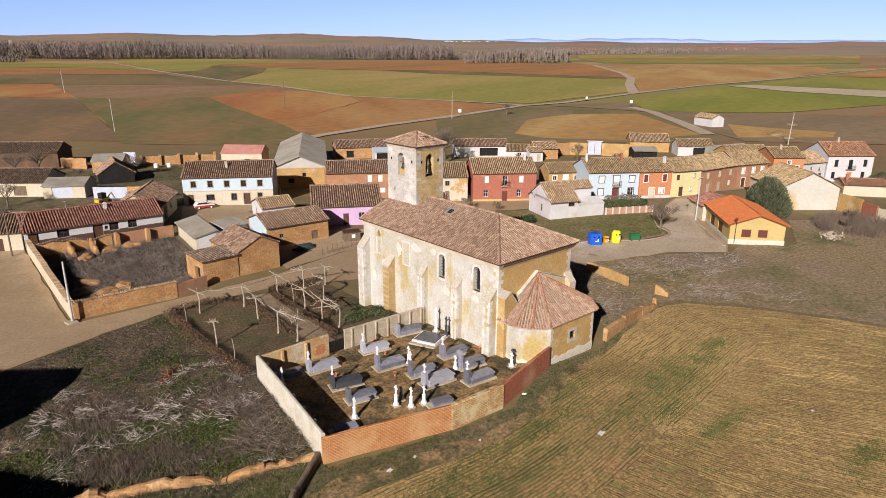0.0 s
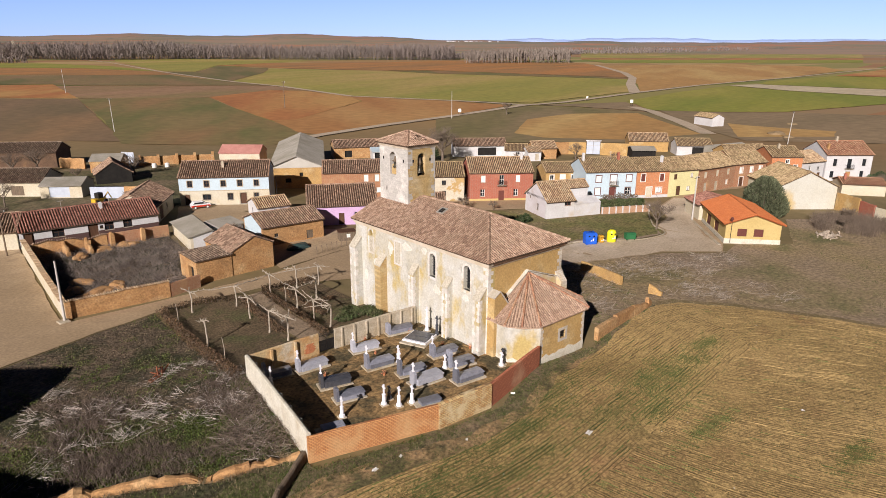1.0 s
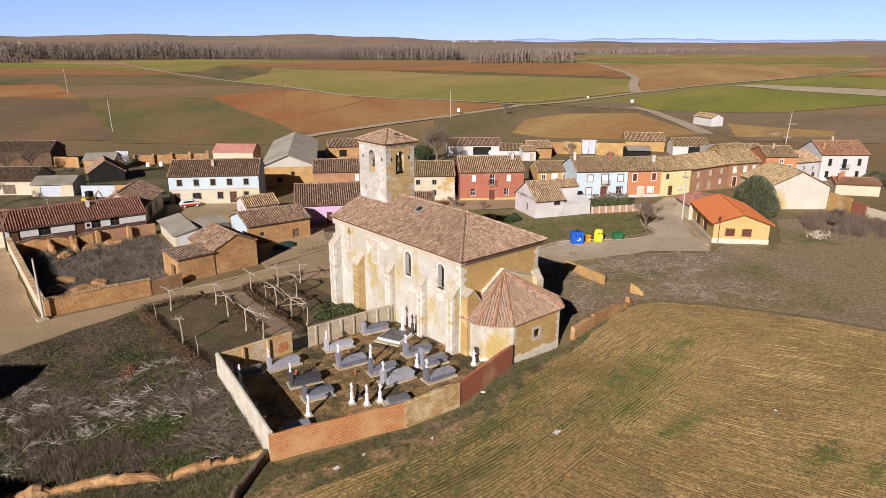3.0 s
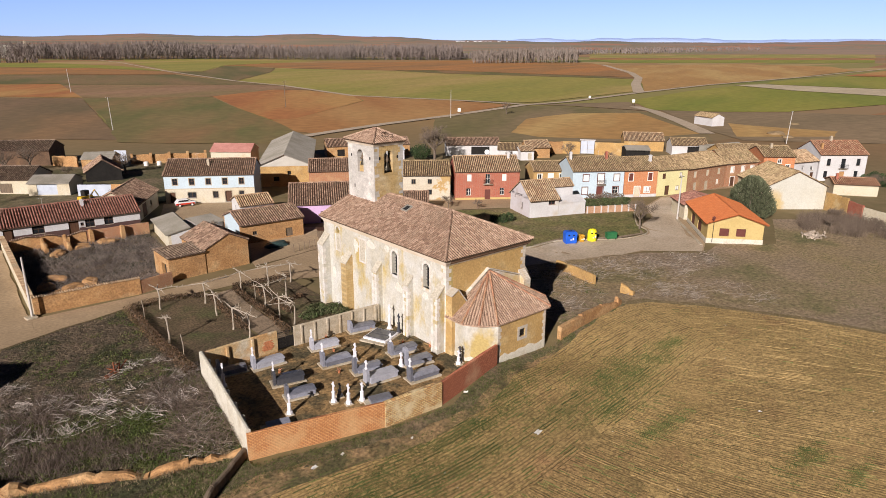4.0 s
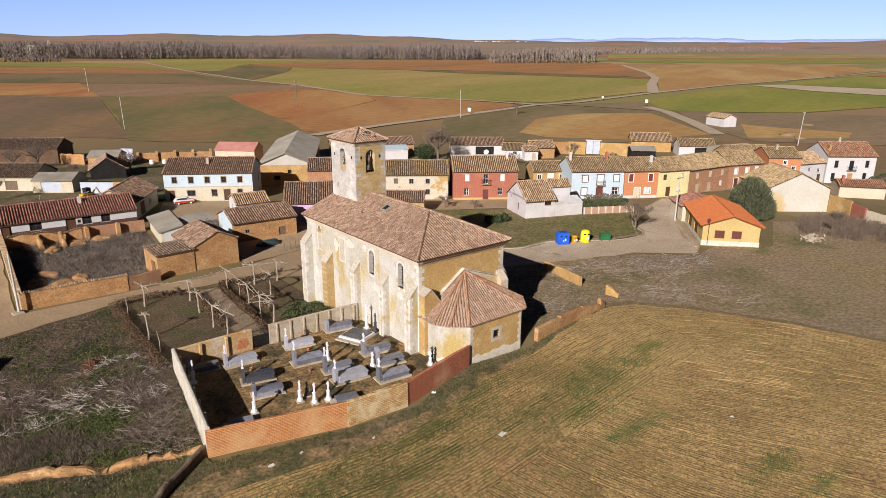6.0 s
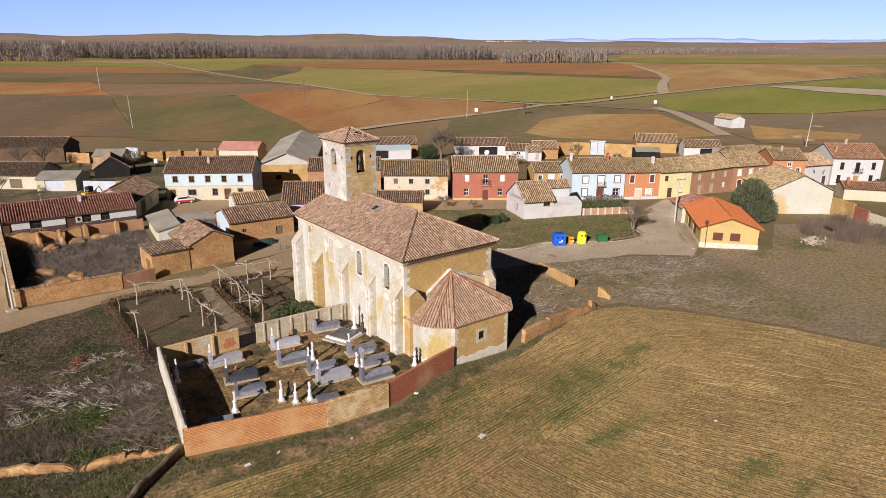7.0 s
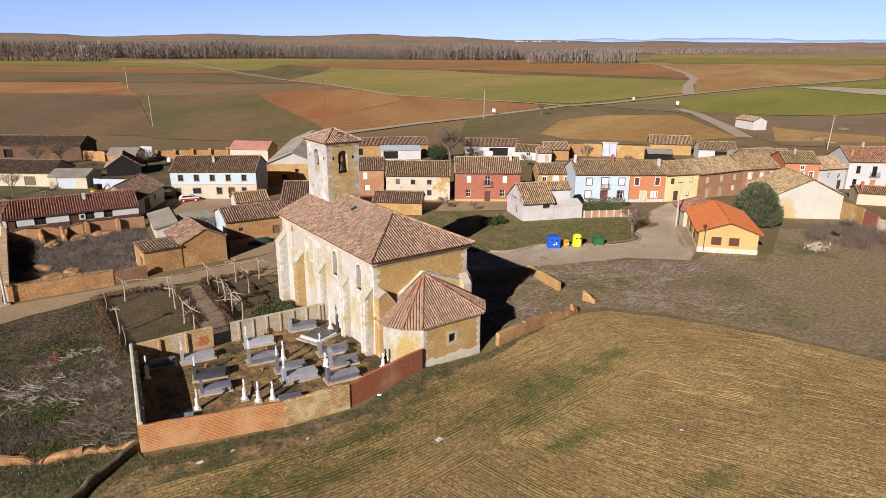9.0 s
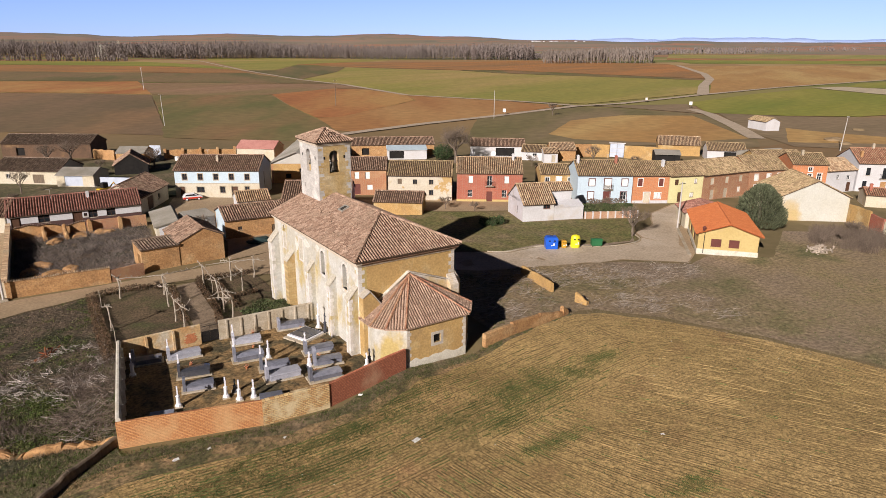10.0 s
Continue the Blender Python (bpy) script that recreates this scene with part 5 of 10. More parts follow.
def apse():
    # plan of the walls, from the south-east corner of the nave round to the north-east
    pl = [(0.45, 0.0), (0.3, -2.6), (2.6, -4.65), (9.3, -4.72), (11.0, -2.7), (10.8, 0.0)]
    h = 4.15
    for i in range(5):
        a, b = Vector(pl[i]), Vector(pl[i + 1])
        ln = (b - a).length
        m = pose(a.x, a.y, 0, 0, 0, math.degrees(math.atan2(b.y - a.y, b.x - a.x)))
        bm = bmesh.new()
        ops = [(2.95, 2.05, 0.8, 0.85)] if i == 2 else []
        wall_panel(bm, ln, GZ, h, ops, 0.5, m)
        wall = part("apse_wall", bm, M["render_cream" if i < 2 else "render_ochre"], church, "plastered wall of the low apse")
        mid = CH @ Vector(((a.x + b.x) / 2, (a.y + b.y) / 2, 0))
        # bare footing where the plaster has fallen, with a broken upper edge
        fr = random.Random(70 + i)
        n = max(3, int(ln / 0.45))
        top = [(ln * k / n, lie(mid.x, mid.y) + 0.42 + fr.uniform(-0.22, 0.3) + (0.25 if i == 2 else 0)) for k in range(n + 1)]
        bm = bmesh.new()
        prism(bm, [(-0.02, GZ)] + [(-0.02, top[0][1])] + top[1:-1] + [(ln + 0.02, top[-1][1]), (ln + 0.02, GZ)], -0.03, 0.02)
        bmesh.ops.transform(bm, matrix=m, verts=list(bm.verts))
        part("plinth", bm, M["plaster_wall"], church, "crumbling pale plinth of the apse")
        if ops:
            x, z, w, hh = ops[0]
            bm = bmesh.new()
            # near-black board in place of the unlit apse behind the bars
            box(bm, x, 0.3, z, x + w, 0.34, z + hh, m)
            win = part("apse_window", bm, M["dark"], church, "small barred window in a pale stone frame")
            for k in range(1, 5):
                bm = bmesh.new()
                box(bm, x + w * k / 5 - 0.015, 0.1, z, x + w * k / 5 + 0.015, 0.13, z + hh, m)
                part("bar", bm, M["iron"], win)
            for k in range(1, 4):
                bm = bmesh.new()
                box(bm, x, 0.085, z + hh * k / 4 - 0.012, x + w, 0.1, z + hh * k / 4 + 0.012, m)
                part("bar", bm, M["iron"], win)
            s = 0.3
            for q in ((x - s, z - s, x + w + s, z), (x - s, z + hh, x + w + s, z + hh + s), (x - s, z, x, z + hh), (x + w, z, x + w + s, z + hh)):
                bm = bmesh.new()
                box(bm, q[0] + 0.003, -0.02, q[1] + 0.003, q[2] - 0.003, 0.02, q[3] - 0.003, m)
                part("frame_stone", bm, M["quoin"], win)
    # roof
    z0, o = h + 0.14, 0.35
    out = []
    for p in pl:
        d = (Vector(p) - Vector((5.6, -2.0)))
        out.append(Vector(p) + d.normalized() * o * 1.2)
    out[0] = Vector((-0.15, -0.05))
    out[1] = Vector((-0.15, -2.5))
    out[-1] = Vector((11.3, -0.02))
    ap = (5.45, -0.35, 7.75)
    # a soft corner: the south side bends in two
    out.insert(2, Vector((0.75, -3.9)))
    hips = Tiles(12)
    for i in range(len(out) - 1):
        p = [(out[i].x, out[i].y, z0), (out[i + 1].x, out[i + 1].y, z0), ap]
        bm = bmesh.new()
        deck(bm, p, 0.1)
        r = part("apse_roof_slope", bm, M["tile_church"], church, "barrel-tiled slope of the apse roof")
        t = Tiles(11 + 5 * i)
        t.slope(p, 0.27, 0.38)
        t.make("roof_tiles", M["tile_church"], r)
        if i:
            hips.ridge((out[i].x, out[i].y, z0 + 0.08), (ap[0], ap[1], ap[2] + 0.08), 0.12)
    hips.make("hip_tiles", M["tile_rust"], r, "redder tiles along the hips of the apse roof")
    # low gable and coping against the nave wall
    bm = bmesh.new()
    prism(bm, [(1.2, 5.1), (5.45, 8.0), (10.0, 6.35), (10.3, 4.2), (1.2, 4.2)], -0.3, 0.02)
    fl = part("apse_gable", bm, M["stone_pale"], church, "pale stone gable above the apse roof")
    for a, b in (((1.05, 5.05), (5.45, 8.05)), ((5.45, 8.05), (10.1, 6.4))):
        d = Vector((b[0] - a[0], 0, b[1] - a[1]))
        ang = math.degrees(math.atan2(d.z, d.x))
        n = int(d.length / 0.5)
        for k in range(n):
            bm = bmesh.new()
            box(bm, d.length * k / n + 0.01, -0.38, 0, d.length * (k + 1) / n - 0.01, 0.0, 0.1, pose(a[0], 0, a[1], 0, -ang, 0))
            part("coping", bm, M["quoin"], fl)
    # corner stones where the faces meet
    for cx, cy in (pl[2], pl[3]):
        z, k = GZ + 1.9, 0
        while z < h - 0.4:
            s = 0.3 if k % 2 else 0.45
            bm = bmesh.new()
            d = 1 if cx < 5 else -1
            box(bm, min(cx - d * 0.012, cx + d * s), cy - 0.012, z, max(cx - d * 0.012, cx + d * s), cy + 0.25, z + 0.33)
            part("quoin", bm, M["quoin"], church)
            z += 0.36
            k += 1


apse()


def ashlar():
    """The stones of the tower's two sunlit faces, each a block standing a little proud."""
    r = random.Random(17)
    blocks = {}
    for mt in ("ashlar_grey", "ashlar_ochre"):
        for ln in (0.45, 0.56, 0.68, 0.8):
            bm = bmesh.new()
            soft_box(bm, 0.006, 0.0, 0.006, ln - 0.006, 0.06, 0.324, 0.012)
            me = bpy.data.meshes.new("stone")
            bm.to_mesh(me)
            bm.free()
            me.materials.append(M[mt])
            blocks[mt, ln] = me
    x0, x1, y0, y1, zt = TX0, TX1, TY0, TY1, TZ - 0.12
    for face, ln, mt, ow, ox in ((pose(x0, y1, 0, 0, 0, -90), y1 - y0, "ashlar_grey", 1.22, (y1 - y0) * 0.49 - 0.62), (pose(x0, y0, 0), x1 - x0, "ashlar_ochre", 1.2, (x1 - x0) * 0.49 - 0.6)):
        z = 11.3
        while z < zt - 0.33:
            a = r.uniform(-0.2, 0.15)
            while a < ln - 0.46:
                w = r.choice((0.45, 0.56, 0.68, 0.8))
                hole = z + 0.33 > 15.2 and z < 18.2 and a + w > ox - 0.3 and a < ox + ow + 0.3
                putlog = 16.55 < z < 17.3 and (abs(a + w / 2 - 0.8) < w / 2 + 0.14 or abs(a + w / 2 - ln + 0.8) < w / 2 + 0.14)
                slit = mt == "ashlar_grey" and 12.8 < z < 13.75 and a + w > 1.1 and a < 1.55
                if a > 0 and a + w < ln and not hole and not putlog and not slit:
                    st = new("stone", blocks[mt, w])
                    st.parent = church
                    st.matrix_local = face @ pose(a, -r.uniform(0.004, 0.014), z)
                a += w
            z += 0.33


ashlar()

# ---- cemetery walls ----
M["hollow_brick"] = masonry("orange_hollow_brick", (0.6, 0.31, 0.125), (0.52, 0.235, 0.085), (0.3, 0.12, 0.05), 0.34, 0.125, 0.018, axis="x", stain=(0.58, 0.36, 0.17), lo3=0.5, hi3=0.75, turn=-14, bump=0.8)
M["wall_stone"] = masonry("ochre_rubble_masonry", (0.66, 0.48, 0.22), (0.5, 0.27, 0.1), (0.3, 0.19, 0.09), 0.38, 0.16, 0.026, axis="x", stain=(0.64, 0.52, 0.3), lo3=0.45, hi3=0.62, s3=0.9, bump=0.9)
M["wall_red"] = masonry("old_red_brick", (0.6, 0.225, 0.12), (0.46, 0.15, 0.08), (0.3, 0.11, 0.06), 0.34, 0.13, 0.02, axis="x", stain=(0.6, 0.34, 0.2), lo3=0.52, hi3=0.75, turn=14, bump=0.8)
M["gate_wall"] = surf("patched_ochre_wall", (0.5, 0.38, 0.2), (0.44, 0.26, 0.11), 0.7, c3=(0.52, 0.46, 0.34), s3=0.4, lo3=0.5, hi3=0.65, grain=0.15, gscale=5, bump=0.4)
SW, J1, J2, SE = (20.1, 36.75), (30.35, 34.15), (35.95, 33.9), (44.6, 36.15)
ragged_wall("cemetery_wall", [SW, J1], 2.15, 0.3, "hollow_brick", "orange hollow-brick cemetery wall", 0.03, seed=2, kind="structure", step=2)
ragged_wall("cemetery_wall", [J1, J2], 2.2, 0.45, "wall_stone", "ochre stone cemetery wall", 0.09, seed=3, kind="structure")
ragged_wall("cemetery_wall", [J2, SE], 2.15, 0.3, "wall_red", "old red brick cemetery wall", 0.04, seed=4, kind="structure", step=2)
NWC = (22.2, 51.8)
ragged_wall("cemetery_wall", [NWC, (20.3, 36.9)], 2.35, 0.35, "plaster_wall", "pale plastered cemetery wall", 0.03, seed=5, kind="structure", step=2)
ragged_wall("cemetery_wall", [(29.7, 52.0), (22.4, 51.9)], 2.15, 0.3, "gate_wall", "patched ochre cemetery wall by the gate", 0.06, seed=6, kind="structure")
ragged_wall("cemetery_wall", [(41.5, 51.5), (31.5, 51.9)], 2.15, 0.3, "concrete", "concrete-panel cemetery wall against the church", 0.03, seed=7, kind="structure", step=2)
sheet("cemetery_ground", [SW, J1, J2, SE, (42.6, 41), (42.0, 51.5), NWC], 0.03, M["cem_soil"], "bare trodden earth of the cemetery", res=2.0)


# ---- houses ----
def W(n, x0, dx, z, w=0.9, h=1.1, kind="w"):
    return [(kind, x0 + i * dx, z, w, h) for i in range(n)]


LZ = -0.45
house("house", (13.2, 114.2), (33.6, 113.4), 9.0, 2.75, 4.7, "white", "tile_red", "long low white house with dark plinth and red-brown tiled roof", z0=LZ,
      front=[("d", 0.5, 0.0, 1.4, 2.35), ("w", 4.4, 1.15, 1.7, 1.3), ("d", 9.5, 0.0, 1.5, 2.4), ("w", 11.25, 1.5, 0.5, 0.55), ("w", 11.95, 1.15, 1.4, 1.3), ("w", 14.8, 1.15, 1.4, 1.3)], style={"frame": "wood", "door": "wood"}, plinth=(1.25, "plinth"), chimneys=[(12.3, 3.2, 0.9, "white")], seed=21)
house("house", (3.0, 118.5), (12.9, 114.6), 9.0, 2.9, 4.8, "cream", "tile_brown", "cream house with old tiled roof at the street corner", z0=LZ, front=[("w", 4, 1.0, 0.9, 1.0), ("d", 7, 0, 1.1, 2.0)], seed=22)
house("barn", (34.1, 116.6), (40.9, 128.0), 8.0, 3.2, 5.4, "cream", "tile_brown", "old tiled barn with cream gable beside the long house", z0=LZ, front=[("d", 3, 0, 2.6, 2.5), ("w", 8, 1.2, 0.9, 1.0)], category="barn", seed=23)
house("house", (42.6, 128.9), (57.4, 119.9), 10.5, 5.65, 7.9, "bluewhite", "tile_brown", "two-storey white house with brown tiled roof and stone-framed windows", z0=LZ, plinth=(2.75, "cream"),
      front=W(5, 1.6, 3.2, 3.6, 0.95, 1.25) + [("d", 0.9, 0, 1.0, 2.1), ("w", 4.4, 1.0, 1.5, 1.1), ("w", 9.2, 0.9, 1.0, 1.3), ("d", 11.6, 0.0, 1.2, 2.2), ("w", 14.3, 1.4, 0.9, 0.8)], style={"frame": "wood", "surround": "concrete", "door": "wood"},
      band=(2.75, 2.9, "concrete"), chimneys=[(8.2, 3.0, 1.1, "concrete")], seed=24)
house("shed", (66.4, 168.0), (74.5, 161.0), 7.0, 3.6, 5.2, "cream", "pinksheet", "low shed with a faded red sheet roof", z0=-0.3, roof="sheet", front=[("v", 6, 0.2, 1.6, 1.8)], category="shed")
big_barn = house("barn", (75.2, 129.2), (97.0, 167.4), 11.7, 4.6, 7.0, "brownbrick", "fibre", "large barn with grey fibre-cement roof and white gable", z0=-0.6, roof="sheet", wall_left="ochre", category="barn", over=0.5, gable=0.5,
                 left=[("v", 6.4, 2.3, 0.8, 0.9), ("v", 3.2, 0.9, 1.3, 1.0)])
bm = bmesh.new()
prism(bm, [(-0.3, 4.3), (-0.3, 4.5), (5.85, 6.85), (12.0, 4.5), (12.0, 4.3)], -0.05, 0.02, True)
part("gable_sheet", bm, M["pale_sheet"], big_barn, "pale sheet cladding of the barn gable")
ragged_wall("adobe_wall", [(75.6, 128.9), (82.5, 124.8)], 4.3, 0.5, "adobe", "tall adobe and brick wall beside the barn", 0.15, seed=8)
house("house", (55.2, 100.3), (66.2, 94.3), 13.0, 3.5, 6.0, "pink", "tile_brown", "lilac house with a wide brown tiled roof", z0=-0.85, front=[("w", 8.3, 1.0, 1.1, 1.2, {"frame": "trim"}), ("d", 5.5, 0, 1.0, 2.1)], seed=25)
house("shed", (49.6, 108.6), (55.6, 107.7), 6.4, 2.3, 3.5, "white", "tile_ochre", "small white shed with tiled roof", z0=-0.6, category="shed", left=[("s", 2.5, 0.3, 0.7, 1.5)], style={"frame": "iron"}, seed=26)
house("shed", (43.2, 93.2), (53.9, 92.6), 8.0, 3.1, 4.5, "adobe", "tile_brown", "adobe shed with tiled roof and whitewashed gable", z0=-0.8, wall_left="bluewhite", front=[("s", 7.6, 0.1, 1.2, 1.4), ("w", 2.0, 1.2, 0.7, 0.6)], category="shed", style={"frame": "oldwood"}, seed=27)
house("shed", (36.9, 97.3), (38.0, 109.0), 3.5, 2.9, 2.98, "cream", "fibre", "lean-to shed with grey corrugated roof", z0=-0.75, roof="sheet", rp=0.03, eave2=2.25, category="shed", wall_left="white", gable=0.2)
house("shed", (39.2, 100.6), (43.6, 101.5), 4.2, 2.2, 2.7, "white", "fibre", "small white shed with a worn grey roof", z0=-0.75, roof="sheet", rp=0.9, category="shed", gable=0.2)
house("barn", (40.45, 83.8), (40.0, 92.2), 6.4, 3.6, 5.0, "adobe", "tile_brown", "adobe barn with a crooked tiled roof", z0=-0.95, rp=0.44, eave2=3.3, category="barn", over=0.15, gable=0.1, seed=28)
house("shed", (28.95, 83.0), (34.0, 83.35), 5.2, 3.08, 3.3, "adobe", "tile_old", "low adobe annex of the barn with a mossy roof", z0=-0.95, rp=0.9, eave2=3.15, category="shed", over=0.2, gable=0.1, seed=128, left=[("v", 2.6, 0.2, 1.6, 1.9)])
house("house", (10.6, 164.6), (23.1, 155.3), 9.0, 2.9, 4.9, "cream", "tile_old", "low cream house with old tiled roof", z0=-0.2, front=[("d", 9.3, 0, 2.6, 2.0), ("w", 3, 1.0, 0.9, 1.0)], style={"door": "oldwood"}, seed=29)
house("garage", (22.4, 153.2), (29.3, 148.9), 7.0, 2.5, 3.6, "cream", "fibre", "garage shed with grey roof and pale metal door", z0=-0.25, roof="sheet", front=[("d", 1.7, 0, 4.0, 2.2, {"door": "metal_door"})], category="garage")
house("barn", (12.0, 207.0), (33.0, 193.5), 9.0, 3.6, 5.6, "dark_adobe", "tile_old", "half-ruined adobe barn with sagging tiled roof", z0=-0.1, category="barn", front=[("v", 4, 0.2, 2.4, 2.2)], seed=30)
house("shed", (37.6, 179.0), (44.0, 175.4), 6.5, 2.8, 4.0, "adobe", "fibre", "adobe shed with grey roof by the field", z0=-0.2, roof="sheet", category="shed")
house("barn", (42.4, 160.5), (43.8, 168.0), 7.5, 2.2, 4.8, "dark", "tile_brown", "dark gabled shed by the yard", z0=-0.3, category="barn", seed=31)

# north row of the street
house("house", (69.0, 118.5), (82.2, 110.6), 9.0, 5.5, 7.3, "brownbrick", "tile_brown", "two-storey brick house with white shutters", z0=-0.9, front=[("g", 8.6, 3.4, 0.95, 1.5), ("g", 10.9, 3.4, 0.95, 1.5), ("g", 11.2, 1.0, 1.2, 1.1), ("d", 8.2, 0, 1.6, 2.3, {"door": "redwood"})], seed=32)
house("house", (80.3, 106.2), (91.2, 98.5), 10.0, 5.2, 7.3, "flaking", "tile_dull", "old two-storey cream house with flaking ochre plaster", z0=-0.95, front=[("s", 2.0, 3.3, 0.9, 1.1), ("w", 5.2, 3.3, 0.9, 1.0), ("w", 8.6, 3.3, 0.9, 1.0), ("w", 8.6, 1.0, 0.9, 1.1)], style={"frame": "oldwood"}, seed=33)
house("house", (91.7, 97.4), (102.9, 89.8), 10.5, 6.0, 8.3, "redbrick", "tile_ochre", "two-storey red brick house with iron balcony and yellow base band", z0=-0.95,
      front=[("g", 2.4, 3.9, 0.95, 1.45), ("w", 6.3, 3.3, 1.0, 2.1), ("g", 9.8, 3.9, 0.95, 1.45), ("w", 2.3, 0.9, 0.95, 1.5), ("d", 6.2, 0, 1.2, 2.1, {"door": "redwood"}), ("w", 9.4, 0.9, 0.95, 1.5)], style={"frame": "trim"}, plinth=(0.4, "yellow"), chimneys=[(11.8, 4.4, 1.2, "white")], seed=34)
house("house", (111.0, 93.3), (118.6, 88.7), 7.0, 4.6, 6.1, "ochre", "tile_dull", "ochre house set back behind the row", z0=-0.95, front=[("w", 1.0, 2.7, 0.9, 1.1), ("g", 3.4, 2.5, 1.1, 1.4), ("w", 6.0, 2.7, 0.9, 1.1)], style={"surround": "trim"}, seed=35)
house("house", (112.2, 83.2), (121.8, 77.2), 10.0, 5.85, 8.0, "bluewhite", "tile_dull", "two-storey white house with red-brown window frames", z0=-0.95,
      front=[("g", 2.3, 3.6, 1.2, 1.4), ("g", 5.5, 2.9, 1.4, 2.2), ("g", 9.1, 3.6, 1.2, 1.4), ("g", 2.2, 0.8, 1.2, 1.5), ("d", 5.5, 0, 1.3, 2.3, {"door": "redwood"}), ("w", 9.0, 0.7, 1.2, 1.6)], style={"frame": "trim", "surround": "redwood"}, chimneys=[(8.6, 4.0, 1.5, "redbrick"), (0.6, 4.0, 1.5, "white")], seed=36)
house("house", (121.9, 77.1), (128.5, 73.4), 9.6, 5.8, 7.8, "orangebrick", "tile_dull", "orange brick house with white window frames", z0=-0.95, front=[("s", 1.0, 3.5, 0.95, 1.6), ("s", 5.4, 3.5, 0.95, 1.6), ("d", 2.4, 0, 1.3, 2.2, {"door": "cream"}), ("g", 4.7, 0.9, 1.3, 1.2)], style={"surround": "trim", "frame": "redwood"}, plinth=(0.5, "white"), seed=37)
house("house", (128.6, 73.3), (136.2, 70.9), 9.2, 5.6, 7.6, "lemon", "tile_dull", "pale yellow house with small windows", z0=-0.95, front=[("s", 1.2, 3.6, 0.9, 1.2), ("g", 5.8, 3.8, 0.8, 1.0), ("d", 2.1, 0, 1.2, 2.1), ("g", 5.0, 0.9, 1.0, 1.0)], style={"frame": "wood"}, chimneys=[(-0.1, 3.0, 1.4, "white")], seed=38)
house("house", (136.3, 70.9), (150.0, 69.4), 9.0, 5.4, 7.7, "brownbrick", "tile_dull", "long brick row house with closed shutters", z0=-0.95, front=[("s", 2.2, 3.2, 1.0, 1.4), ("s", 6.6, 3.2, 1.0, 1.4), ("s", 10.8, 3.2, 1.0, 1.4), ("d", 2.4, 0, 1.1, 2.1), ("d", 6.4, 0, 1.2, 2.1), ("g", 10.6, 0.9, 1.0, 1.2)], style={"frame": "cream", "door": "concrete"}, seed=39)
house("house", (150.1, 69.3), (159.3, 66.4), 9.0, 5.4, 7.9, "brownbrick", "tile_dull", "brick house at the end of the row", z0=-0.95, front=[("g", 1.4, 3.2, 0.9, 1.3), ("g", 4.6, 3.2, 0.9, 1.3), ("g", 7.4, 3.2, 0.9, 1.3), ("d", 1.5, 0, 1.2, 2.2)], style={"surround": "trim"}, seed=40)
house("house", (160.1, 65.6), (165.8, 60.9), 9.0, 6.6, 8.4, "orangebrick", "tile_dull", "tall orange brick house with white window frames", z0=-0.95, front=[("w", 1.2, 3.0, 0.9, 1.6), ("w", 5.4, 3.0, 0.9, 1.6), ("w", 3.4, 5.0, 0.8, 0.9), ("w", 3.4, 2.6, 0.9, 1.8)], style={"surround": "trim"}, chimneys=[(3.0, 3.5, 1.0, "concrete")], seed=41)
house("house", (167.3, 61.7), (175.4, 59.4), 8.0, 4.9, 6.9, "white", "tile_ochre", "low white house between taller ones", z0=-0.95, front=[("w", 3, 2.9, 0.8, 1.0), ("w", 6, 2.6, 0.9, 1.0), ("d", 6.2, 0, 1.2, 2.1)], seed=42)
house("house", (175.6, 59.1), (184.9, 52.0), 10.0, 6.4, 9.0, "white", "tile_rust", "tall white house with dark windows and a balcony", z0=-0.95, front=[("w", 1.8, 3.6, 0.95, 1.7), ("w", 5.4, 2.9, 1.1, 2.4), ("w", 9.2, 3.6, 0.95, 1.7), ("w", 1.4, 0.7, 0.95, 1.6), ("d", 5.3, 0, 1.3, 2.2, {"door": "adobe"}), ("w", 9.0, 0.7, 0.95, 1.6)], style={"frame": "iron"}, chimneys=[(1.2, 2.0, 1.2, "adobe"), (5, 5, 1.0, "concrete")], seed=43)
house("house", (92.8, 77.1), (98.5, 75.1), 8.4, 3.25, 6.1, "white", "tile_ochre", "low white barn with a steep tiled roof on the common", z0=-0.95, rp=0.5, front=[("w", 3.9, 2.15, 1.4, 0.9, {"frame": "redwood"})], left=[("w", 4.6, 0.9, 0.7, 1.3), ("s", 1.6, 2.6, 0.5, 1.1)], style={"frame": "oldwood"}, wall_left="rose", seed=44)
house("barn", (99.4, 77.5), (103.6, 76.05), 5.8, 5.0, 6.1, "white", "tile_ochre", "set-back end of the white barn with a tiled roof", z0=-0.95, rp=0.276, eave2=3.25, category="barn", seed=144, over=0.2)
house("shed", (98.55, 75.05), (104.1, 73.15), 2.5, 2.3, 3.1, "white", "white", "low white lean-to with a pale flat roof against the barn", z0=-0.95, roof="sheet", rp=0.96, category="shed", gable=0.02, over=0.1)
house("shed", (72.0, 96.6), (79.4, 90.9), 6.0, 2.5, 3.8, "ochre", "tile_brown", "low ochre shed with a tiled roof", z0=-0.95, category="shed", seed=45)
